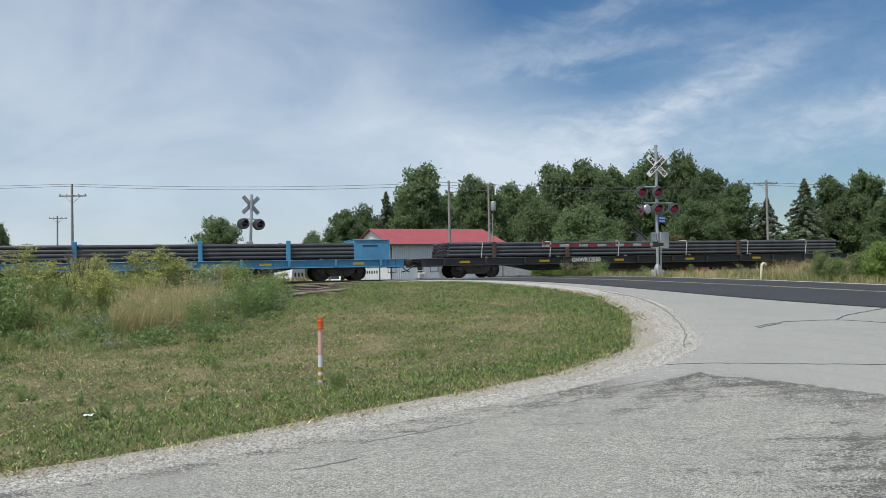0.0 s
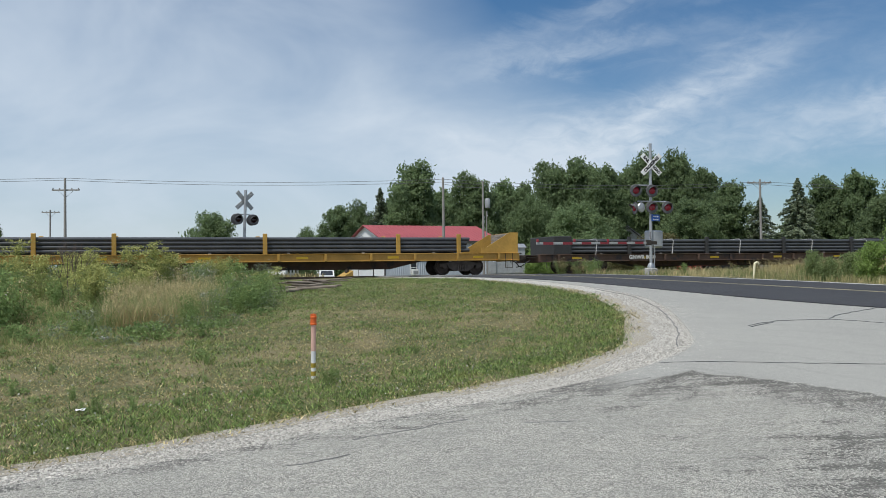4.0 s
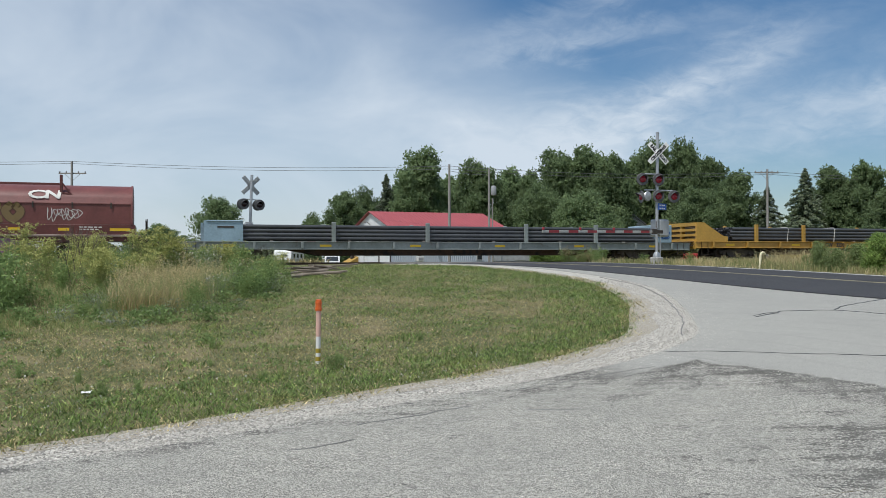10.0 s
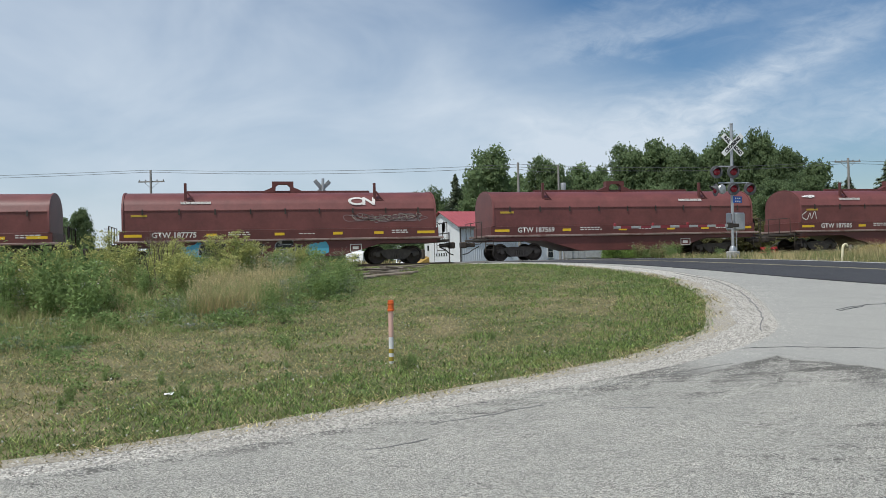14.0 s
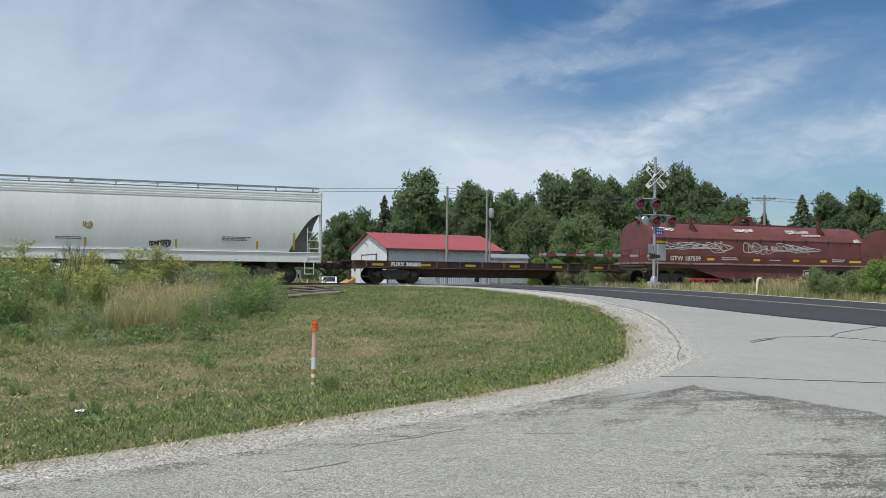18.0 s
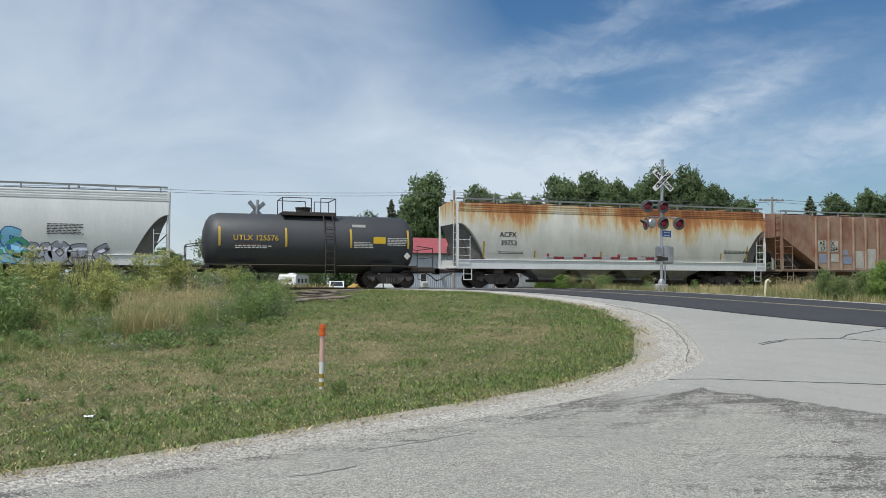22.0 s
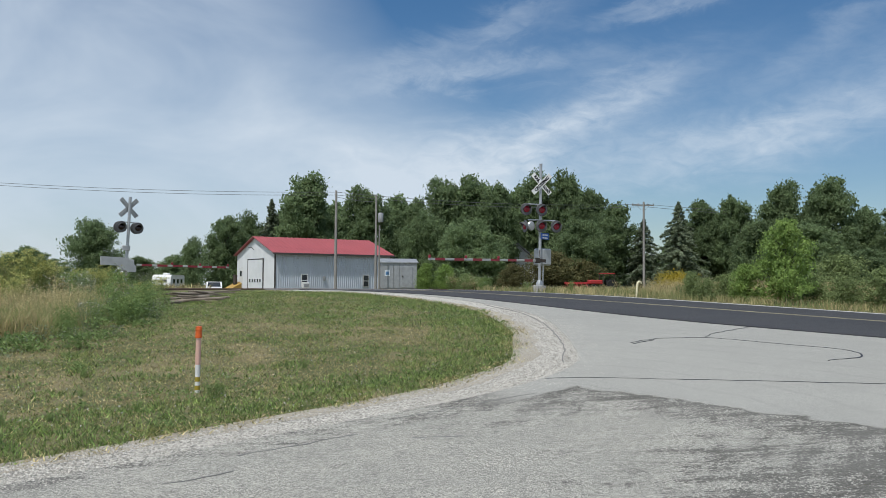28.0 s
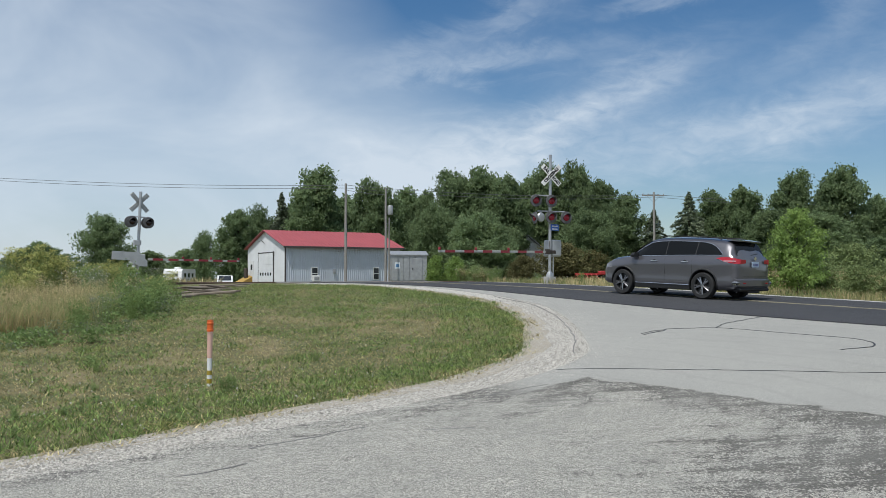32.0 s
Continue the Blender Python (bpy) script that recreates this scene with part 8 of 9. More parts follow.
TREE_SIZE = {"broad": (12.0, 9.5), "round": (10.0, 10.0), "pine": (12.0, 7.0), "olive": (6.0, 7.0), "light": (4.0, 3.4), "shrub": (2.4, 3.2), "gold": (1.6, 4.4)}
TREE_LABEL = {"broad": "tall leafy shade tree in full summer leaf", "round": "dense round-crowned deciduous tree", "pine": "dark conical spruce tree", "olive": "low bushy tree with brownish olive leaves",
              "light": "bright green young tree beside the road", "shrub": "leafy green roadside shrub", "gold": "clump of yellow flowering weeds"}
_count = [0]


def tree(kind, x, y, h, w, z=None):
    k = _count[0]
    _count[0] += 1
    trunk, crown = TREE_KINDS[kind][k % len(TREE_KINDS[kind])]
    h0, w0 = TREE_SIZE[kind]
    t = thing("tree" if kind not in ("shrub", "gold") else "shrub", TREE_LABEL[kind], "tree" if kind not in ("shrub", "gold") else "shrub",
              at=pose(x, y, (ground_z(x, y) if z is None else z) - 0.05, 0, 0, (k * 77) % 360), group=kind + " trees")
    t.scale = (w / w0, w / w0, h / h0)
    part("trunk", trunk, None, t)
    part("crown", crown, None, t)
    return t


# far woods and garden trees: bearing slope, depth, height above eye level in the same slope units, width
for kind, px, depth, up, wide in (
        ("broad", 65, 190, 68, 80), ("broad", 20, 200, 48, 70), ("broad", 95, 200, 44, 70), ("broad", 42, 185, 58, 80), ("round", 178, 100, 114, 116), ("broad", 262, 190, 50, 70), ("broad", 315, 185, 52, 70), ("round", 352, 150, 82, 55), ("broad", 412, 122, 126, 92), ("round", 452, 138, 126, 80),
        ("pine", 490, 130, 152, 104), ("broad", 550, 128, 198, 136), ("broad", 520, 140, 150, 90), ("broad", 605, 135, 152, 110), ("broad", 658, 120, 176, 112), ("broad", 712, 128, 160, 108), ("broad", 742, 124, 160, 85), ("round", 760, 112, 132, 100),
        ("broad", 805, 122, 192, 130), ("broad", 850, 121, 196, 130), ("broad", 888, 118, 186, 110), ("broad", 925, 126, 184, 110), ("broad", 968, 124, 208, 110), ("broad", 1016, 121, 206, 96), ("broad", 1058, 118, 178, 96), ("broad", 1095, 112, 152, 105), ("round", 840, 105, 118, 130),
        ("round", 930, 134, 112, 120), ("round", 1040, 108, 120, 110), ("pine", 1150, 110, 122, 104), ("pine", 1212, 92, 152, 122), ("broad", 1225, 110, 118, 90), ("broad", 1258, 96, 160, 105), ("broad", 1310, 94, 166, 95), ("broad", 1392, 92, 190, 110),
        ("broad", 1480, 88, 200, 130), ("broad", 1548, 92, 150, 100), ("broad", 1450, 82, 120, 130), ("broad", 1350, 86, 120, 110), ("broad", 1620, 85, 175, 120), ("broad", 1720, 85, 180, 130), ("broad", 1820, 85, 170, 130),
        ("broad", 1165, 200, 56, 110), ("broad", 1185, 180, 40, 90), ("broad", 1240, 190, 44, 90), ("olive", 985, 104, 62, 120), ("olive", 1035, 106, 50, 100), ("olive", 920, 100, 40, 60), ("light", 764, 70, 42, 40), ("light", 798, 71, 40, 42), ("shrub", 835, 70, 22, 40), ("shrub", 1500, 62, 60, 110), ("round", 1545, 66, 70, 120),
        ("gold", 1205, 60, 24, 95), ("shrub", 1262, 34, 18, 45), ("shrub", 1235, 35, 30, 40), ("light", 1402, 33, 128, 105), ("light", 1330, 34, 46, 60), ("shrub", 1295, 36, 26, 50), ("shrub", 1450, 34, 28, 80), ("shrub", 1510, 32, 22, 80), ("shrub", 1580, 31, 40, 110),
        ("broad", -80, 170, 50, 110), ("broad", -180, 200, 40, 110), ("broad", -268, 126, 120, 60), ("broad", -312, 130, 106, 90), ("broad", -362, 130, 100, 100), ("broad", -440, 135, 112, 110), ("broad", -505, 138, 104, 110), ("broad", -585, 140, 100, 110)):
    x, y = spot(px, depth)
    h = up / 1542 * depth + 0.2 - ground_z(x, y)
    tree(kind, x, y, h, wide / 1542 * depth)


def blade_mesh(name, pts, heights, mat, rng, width=0.012, lean=0.35, short=False):
    """Grass blades as bent slivers of two faces, short ones of one."""
    n = len(pts)
    a = rng.uniform(0, 6.2832, n)
    side = np.stack([np.cos(a), np.sin(a), np.zeros(n)], 1) * (width * rng.uniform(0.6, 1.4, n))[:, None]
    tilt = rng.normal(size=(n, 2)) * lean
    h = heights[:, None]
    mid = pts + np.concatenate([tilt * 0.35 * h, h * 0.6], 1)
    tip = pts + np.concatenate([tilt * h, h * 1.0 * np.ones((n, 1))], 1)
    verts = np.stack([pts - side, pts + side, mid + side * 0.8, mid - side * 0.8, tip], 1).reshape(-1, 3)
    if short:
        verts = np.stack([pts - side, pts + side, tip], 1).reshape(-1, 3)
        me = bpy.data.meshes.new(name)
        me.vertices.add(3 * n)
        me.vertices.foreach_set("co", verts.ravel())
        me.loops.add(3 * n)
        me.loops.foreach_set("vertex_index", np.arange(3 * n))
        me.polygons.add(n)
        me.polygons.foreach_set("loop_start", np.arange(n) * 3)
        me.polygons.foreach_set("loop_total", np.full(n, 3))
        me.materials.append(mat)
        me.update(calc_edges=True)
        return me
    me = bpy.data.meshes.new(name)
    me.vertices.add(5 * n)
    me.vertices.foreach_set("co", verts.ravel())
    idx = np.array([0, 1, 2, 3, 3, 2, 4])[None] + (np.arange(n) * 5)[:, None]
    me.loops.add(7 * n)
    me.loops.foreach_set("vertex_index", idx.ravel())
    me.polygons.add(2 * n)
    start = np.stack([np.arange(n) * 7, np.arange(n) * 7 + 4], 1).ravel()
    me.polygons.foreach_set("loop_start", start)
    me.polygons.foreach_set("loop_total", np.tile([4, 3], n))
    me.materials.append(mat)
    me.update(calc_edges=True)
    return me


def inside(poly, x, y):
    """Which plan points lie in a polygon."""
    px, py = np.array([p[0] for p in poly]), np.array([p[1] for p in poly])
    ok = np.zeros(len(x), bool)
    for i in range(len(px)):
        j = i - 1
        cross = (py[i] > y) != (py[j] > y)
        at = (px[j] - px[i]) * (y - py[i]) / (py[j] - py[i] + 1e-12) + px[i]
        ok ^= cross & (x < at)
    return ok


def gz(x, y):
    return np.array([ground_z(a, b) for a, b in zip(x, y)])


LAWN = [*LAWN_EDGE, (4.0, 38.5), (-26, 38.5), (-26, 3.4)]


def patchy(x, y, s, seed):
    return np.array([noise.noise((a * s + seed, b * s, seed * 1.3)) for a, b in zip(x, y)])


def grow(name, label, poly, count, near, mat, h_lo, h_hi, width, seed, keep=None, lean=0.35, rise=None, short=False):
    """Scatter blades over a polygon, denser towards the eye."""
    rng = np.random.default_rng(seed)
    px, py = [p[0] for p in poly], [p[1] for p in poly]
    x = rng.uniform(max(min(px), -20), max(px), count * 4)
    y = min(py) + (max(py) - min(py)) * rng.uniform(0, 1, count * 4) ** near
    ok = inside(poly, x, y) & (np.abs(np.arctan2(x, np.maximum(y, 0.1)) - radians(18)) < radians(39))
    x, y = x[ok][:count], y[ok][:count]
    if keep is not None:
        ok = keep(x, y, rng)
        x, y = x[ok], y[ok]
    pts = np.stack([x, y, gz(x, y) - 0.01], 1)
    heights = rng.uniform(h_lo, h_hi, len(x)) * (rise(x, y) if rise else 1.0)
    return solid(name, blade_mesh(name, pts, heights, mat, rng, width, lean, short), None, label, "grass", kind="stuff")


def rim_distance(x, y):
    d = np.full(len(x), 1e9)
    for p, q in LAWN_EDGE:
        d = np.minimum(d, (x - p) ** 2 + (y - q) ** 2)
    return d ** 0.5


def dryness(x, y):
    """Where the lawn has browned: away from its rim and its far end, in patches."""
    rim = rim_distance(x, y)
    middle = np.clip((rim - 0.2 - 0.9 * patchy(x, y, 0.6, 27)) / 1.8, 0, 1) * np.clip((27 - y) / 7, 0.25, 1)
    return np.clip(0.10 + 0.68 * middle + 0.75 * patchy(x, y, 0.42, 3) + 0.6 * patchy(x, y, 1.5, 9)
                   + np.exp(-(rim / 0.24) ** 2) * (0.6 + 1.2 * patchy(x, y, 0.9, 90)), 0.03, 0.95)


def green_patches(x, y, rng):
    return rng.uniform(0, 1, len(x)) > dryness(x, y)


def dry_patches(x, y, rng):
    return rng.uniform(0, 1, len(x)) < dryness(x, y)


def tuft_rise(x, y):
    """Taller in tufts."""
    return 0.55 + 1.3 * np.clip(patchy(x, y, 4.5, 31) + 0.15, 0, 1)


def lush(x, y, rng):
    return (patchy(x, y, 0.9, 4) + 0.7 * patchy(x, y, 3.6, 44) > rng.uniform(-0.45, 0.45, len(x))) & (rim_distance(x, y) > rng.uniform(0.1, 0.42, len(x)) + 0.2 * patchy(x, y, 0.9, 90))


grow("lawn_grass", "short green lawn grass", LAWN, 400000, 1.55, M_BLADE, 0.02, 0.085, 0.009, 1, green_patches, lean=0.8, rise=tuft_rise, short=True)
grow("dry_grass", "short sun-dried lawn grass", LAWN, 330000, 1.55, M_BLADE_DRY, 0.012, 0.055, 0.008, 2, dry_patches, lean=1.2, short=True)
grow("lawn_tufts", "darker green tufts in the lawn", LAWN, 150000, 1.5, M_BLADE_LUSH, 0.05, 0.13, 0.010, 81, lambda x, y, r: patchy(x, y, 1.3, 61) + 0.8 * patchy(x, y, 5.0, 62) > r.uniform(0.25, 0.7, len(x)), lean=0.7, short=True)
RIM = [*LAWN_EDGE[6:], *[(x - 1.5, y + 1.5) for x, y in LAWN_EDGE[6:]][::-1]]
grow("rim_straw", "dry tan grass along the gravel", [*[(x + 0.14, y - 0.12) for x, y in LAWN_EDGE[6:]], *[(x - 0.32, y + 0.30) for x, y in LAWN_EDGE[6:]][::-1]], 46000, 1.2, M_BLADE_DRY, 0.02, 0.09, 0.009, 14,
     lambda x, y, r: patchy(x, y, 1.1, 90) > r.uniform(-0.35, 0.3, len(x)), lean=1.3)
grow("rim_grass", "longer green grass at the edge of the lawn", RIM, 62000, 1.2, M_BLADE_LUSH, 0.03, 0.13, 0.008, 4, lush, lean=0.7, short=True)
MEADOW = [(-24, 11), (-9, 10.8), (-3.5, 13.2), (-1.4, 15.0), (0.8, 17.0), (2.6, 21.0), (3.9, 27), (4.6, 35), (4.8, 38.5), (-24, 38.5)]
def edge_rise(x, y):
    d = np.min([(x - p) ** 2 + (y - q) ** 2 for p, q in MEADOW_EDGE], axis=0) ** 0.5
    return np.clip(d / 7.5, 0.1, 1.0)


def rough_edge(x, y, rng):
    """Thins out towards the mown side, in an uneven line."""
    d = np.min([(x - p) ** 2 + (y - q) ** 2 for p, q in MEADOW_EDGE], axis=0) ** 0.5
    return d * 0.55 + 0.5 * patchy(x, y, 0.5, 12) > rng.uniform(-0.1, 1.0, len(x))


def thinned(x, y, rng):
    """Uneven stands of grass with bare and trodden gaps."""
    return rough_edge(x, y, rng) & (patchy(x, y, 0.45, 70) + 0.6 * patchy(x, y, 1.6, 71) > rng.uniform(-0.55, 0.25, len(x)))


MEADOW_EDGE = curve_pts([(-9, 10.8), (-3.5, 13.2), (-1.4, 15.0), (0.8, 17.0), (2.6, 21.0), (3.9, 27), (4.6, 35)], 8)
grow("meadow_grass", "tall unmown meadow grass", MEADOW, 95000, 1.7, M_MEADOW, 0.10, 0.42, 0.009, 5, thinned, lean=0.5, rise=edge_rise)
grow("meadow_straw", "dry stalks among the meadow grass", MEADOW, 14000, 1.5, M_STRAW, 0.15, 0.6, 0.005, 15, rough_edge, lean=0.5, rise=edge_rise)
STRAW = [(-1.0, 19.4), (0.3, 19.3), (1.3, 21.5), (2.1, 24.6), (1.0, 26.2), (-0.8, 24.0)]
grow("straw_grass", "tall straw-coloured grass gone to seed", STRAW, 6500, 1.1, M_STRAW, 0.25, 0.85, 0.006, 6, lambda x, y, r: patchy(x, y, 0.7, 2) > r.uniform(-0.35, 0.45, len(x)), lean=0.35)
grow("straw_green", "green grass among the straw", STRAW, 5000, 1.1, M_MEADOW, 0.2, 0.7, 0.006, 66, lean=0.4)
VERGE = [(road_x(14) + 4, 14), (road_x(38) + 4.2, 38), (23, 40), (62, 40), (62, 24), (40, 10)]
grow("verge_grass", "dry straw-coloured roadside grass", VERGE, 34000, 1.1, M_STRAW, 0.08, 0.38, 0.008, 7, lambda x, y, r: patchy(x, y, 0.6, 17) > r.uniform(-0.4, 0.4, len(x)), lean=0.45)
grow("verge_weeds", "green weeds among the roadside grass", VERGE, 30000, 1.1, M_MEADOW, 0.08, 0.34, 0.010, 8, lambda x, y, r: patchy(x, y, 0.35, 7) > -0.1, lean=0.4)
BRUSH = [(26.5, 34.0), (31.0, 35.5), (48, 30), (48, 22), (33, 19.5), (29.5, 25)]
grow("dead_brush", "tall tan dead brush beside the road", BRUSH, 26000, 1.1, M_STRAW, 0.25, 0.85, 0.008, 91, lambda x, y, r: patchy(x, y, 0.5, 27) > r.uniform(-0.45, 0.35, len(x)), lean=0.6)
FAR_SIDE = [(-30, 46), (9, 46), (8, 70), (-30, 70)]
grow("far_grass", "rough grass beyond the track", FAR_SIDE, 12000, 1.0, M_BLADE_DRY, 0.15, 0.4, 0.02, 9)


def weed_mesh(seed, h, w, leaves, flower, mat, top_mat, leaf=0.07):
    """A leafy weed clump: stems, leaves and flower heads, as three meshes."""
    rng = np.random.default_rng(seed)
    stems = Form()
    cen, tops = [], []
    n_s = 9
    for k in range(n_s):
        a, r = rng.uniform(0, 6.28), w / 2 * rng.uniform(0.1, 1)
        b = np.array([r * 0.35 * np.cos(a), r * 0.35 * np.sin(a), 0])
        t = np.array([r * np.cos(a), r * np.sin(a), h * rng.uniform(0.7, 1.05)])
        stems.rod(tuple(b), tuple(t), 0.008, 0.004, 4, caps=False)
        m = leaves // n_s
        q = rng.uniform(0.08, 0.95, m)
        cen.append(b + (t - b) * q[:, None] + rng.normal(size=(m, 3)) * 0.09)
        # flat umbels on side stalks near the top
        for _ in range(5):
            u = t + rng.normal(size=3) * np.array([0.13, 0.13, 0.10]) - np.array([0, 0, 0.05])
            stems.rod(tuple(t - np.array([0, 0, 0.16])), tuple(u), 0.004, 0.003, 3, caps=False)
            m = max(1, flower // (n_s * 5))
            tops.append(u + rng.normal(size=(m, 3)) * np.array([0.065, 0.065, 0.03]))
    cen, tops = np.concatenate(cen), np.concatenate(tops)
    up = np.array([0, 0, 0.7])
    lm = card_mesh("leaves", cen, rng.normal(size=cen.shape) + up, leaf * rng.uniform(0.6, 1.5, len(cen)), mat, rng, 0.4)
    tm = card_mesh("flower_heads", tops, rng.normal(size=tops.shape) * 0.5 + up, 0.042 * rng.uniform(0.6, 1.5, len(tops)), top_mat, rng, 0.8)
    return stems.mesh("stems", mat, 0), lm, tm


WEEDS = {"gold": [weed_mesh(s, 1.3, 1.1, 620, 950, M_WEED_GOLD, M_WEED_TOP) for s in (1, 2, 3)],
         "green": [weed_mesh(s, 1.2, 1.2, 900, 40, M_WEED, M_WEED_TOP, 0.085) for s in (4, 5, 6)],
         "white": [weed_mesh(s, 1.1, 1.2, 520, 54, M_WEED, M_FLOWER, 0.06) for s in (7, 8)],
         "grey": [weed_mesh(s, 1.2, 1.2, 420, 90, M_LEAF_GREY, M_FLOWER, 0.05) for s in (11, 12, 13)],
         "olive": [weed_mesh(s, 1.1, 1.1, 420, 260, M_LEAF_OLIVE, M_STRAW, 0.06) for s in (9, 10)]}
WEED_LABEL = {"gold": "tall weed with yellow-green flower heads", "green": "leafy green weed clump", "white": "tall weed with small white flowers", "grey": "thin grey-green weed with pale flower heads", "olive": "browning seeded weed clump"}


def weed(kind, x, y, k, s):
    meshes = WEEDS[kind][k % len(WEEDS[kind])]
    t = thing("weed", WEED_LABEL[kind], "weed", at=pose(x, y, ground_z(x, y) - 0.03, 0, 0, (k * 53) % 360), group=kind + " weeds")
    t.scale = (s, s, s)
    for nm, me in zip(("stem", "foliage", "flower"), meshes):
        tagged(part(nm, me, None, t), kind="stuff")


def seed_heads():
    """Feathery heads on the standing straw."""
    rng = np.random.default_rng(56)
    n = 2600
    x, y = rng.uniform(-1.2, 2.2, n), rng.uniform(19.2, 26.4, n)
    ok = inside(STRAW, x, y)
    x, y = x[ok], y[ok]
    k = 7
    top = np.repeat(rng.uniform(0.35, 0.85, len(x)), k)
    cx, cy = np.repeat(x, k) + rng.normal(size=len(x) * k) * 0.012, np.repeat(y, k) + rng.normal(size=len(x) * k) * 0.012
    p = np.stack([cx, cy, gz(cx, cy) + top + rng.normal(size=len(cx)) * 0.035], 1)
    solid("seed_heads", card_mesh("seed_heads", p, rng.normal(size=p.shape), 0.026 * rng.uniform(0.6, 1.4, len(p)), M_STRAW, rng, 0.5), None, "feathery seed heads on the tall straw", "grass", kind="stuff")


seed_heads()


def weed_bank():
    rnd = random.Random(8)
    k = 0
    for i in range(1400):
        x, y = rnd.uniform(-13, 4.6), rnd.uniform(16.5, 38)
        if not inside(MEADOW, np.array([x]), np.array([y]))[0] or k >= 215:
            continue
        v = noise.noise((x * 0.22, y * 0.22, 4.0))
        straw = inside(STRAW, np.array([x]), np.array([y]))[0]
        if y < 18.8 or (y < 20 and rnd.random() < 0.5) or (straw and rnd.random() < 0.9) or (x > 1.6 and y < 26) or (x > 3.3 and rnd.random() < 0.7) or (y > 28 and rnd.random() < 0.45):
            continue
        kind = "gold" if (noise.noise((x * 0.55, y * 0.3, 14.0)) > 0.06 and y > 22.5) else rnd.choice(("green", "green", "grey", "grey", "olive", "white"))
        high = 0.55 + 0.55 * (0.5 + noise.noise((x * 0.5, y * 0.5, 9.0))) if kind != "gold" else rnd.uniform(0.8, 1.3)
        weed(kind, x, y, i, high * rnd.uniform(0.58, 0.98) * (0.8 if y < 21 else 1.0))
        k += 1
    # tall leafy saplings among the weeds
    for i, (x, y, s) in enumerate(((-3.1, 19.6, 1.15), (-3.9, 20.3, 1.3), (-3.4, 21.4, 1.35), (-4.8, 21.0, 1.3), (2.2, 22.4, 0.6), (2.5, 23.2, 0.72), (2.9, 24.2, 0.8), (2.1, 23.8, 0.75), (3.0, 31.5, 0.95), (-0.6, 30.5, 1.1), (0.2, 30.0, 1.15))):
        weed("green" if i < 9 else "gold", x, y, i, s)
    # by the near signal and along the far verge
    for i in range(16):
        weed(rnd.choice(("white", "white", "olive", "green")), 20.6 + rnd.uniform(-1.3, 1.0), 38.9 + rnd.uniform(-0.5, 0.6), i, rnd.uniform(0.4, 0.75))
    for i in range(34):
        y = rnd.uniform(17, 39)
        x = road_x(y) + 6 + rnd.uniform(0, 16)
        weed(rnd.choice(("olive", "green", "olive", "white")), x, y, i, rnd.uniform(0.25, 0.5))


weed_bank()


def low_weeds():
    """Knee-high leafy growth in mounds in front of the bank and among its stems."""
    rng = np.random.default_rng(46)
    for name, label, mat, n, size in (("low_weeds", "low leafy weeds along the unmown bank", M_WEED, 330, 0.07), ("pale_weeds", "low grey-green weeds along the unmown bank", M_LEAF_GREY, 170, 0.055)):
        x, y = rng.uniform(-13, 4.2, n * 4), rng.uniform(13.0, 33, n * 4)
        ok = inside(MEADOW, x, y) & (patchy(x, y, 0.5, 33) > -0.1) & ~inside(STRAW, x, y)
        x, y = x[ok][:n], y[ok][:n]
        k = 130
        m = len(x) * k
        high, wide = np.repeat(rng.uniform(0.12, 0.5, len(x)) * np.clip((y - 11) / 9, 0.35, 1.3), k), np.repeat(rng.uniform(0.15, 0.4, len(x)), k)
        q = rng.uniform(0, 1, m) ** 0.8
        cx, cy = np.repeat(x, k) + rng.normal(size=m) * wide * (1.05 - 0.6 * q), np.repeat(y, k) + rng.normal(size=m) * wide * (1.05 - 0.6 * q)
        p = np.stack([cx, cy, gz(cx, cy) + high * q], 1)
        solid(name, card_mesh(name, p, rng.normal(size=p.shape) * 0.7 + np.array([0, 0, 0.6]), size * rng.uniform(0.6, 1.5, m), mat, rng, 0.45), None, label, "weeds", kind="stuff")


low_weeds()


def bare_shrub():
    """Leafless twiggy shrub among the weeds."""
    rnd = random.Random(3)
    f = Form()

    def grow_twig(p, d, ln, r, depth):
        q = p + d * ln
        f.rod(p, q, r, r * 0.6, 5, caps=False)
        if depth:
            for _ in range(3):
                grow_twig(q, (d + Vector((rnd.uniform(-0.5, 0.5), rnd.uniform(-0.5, 0.5), rnd.uniform(-0.1, 0.4)))).normalized(), ln * rnd.uniform(0.5, 0.8), r * 0.6, depth - 1)
    for _ in range(5):
        grow_twig(Vector((rnd.uniform(-0.2, 0.2), rnd.uniform(-0.2, 0.2), 0)), Vector((rnd.uniform(-0.3, 0.3), rnd.uniform(-0.3, 0.3), 1)).normalized(), 0.7, 0.016, 3)
    x, y = -2.0, 26.5
    solid("bare_shrub", f, material("dead_twigs", (0.16, 0.12, 0.10), 0.9), "leafless brown twiggy shrub among the weeds", "shrub", at=pose(x, y, ground_z(x, y)), smooth=0)


bare_shrub()


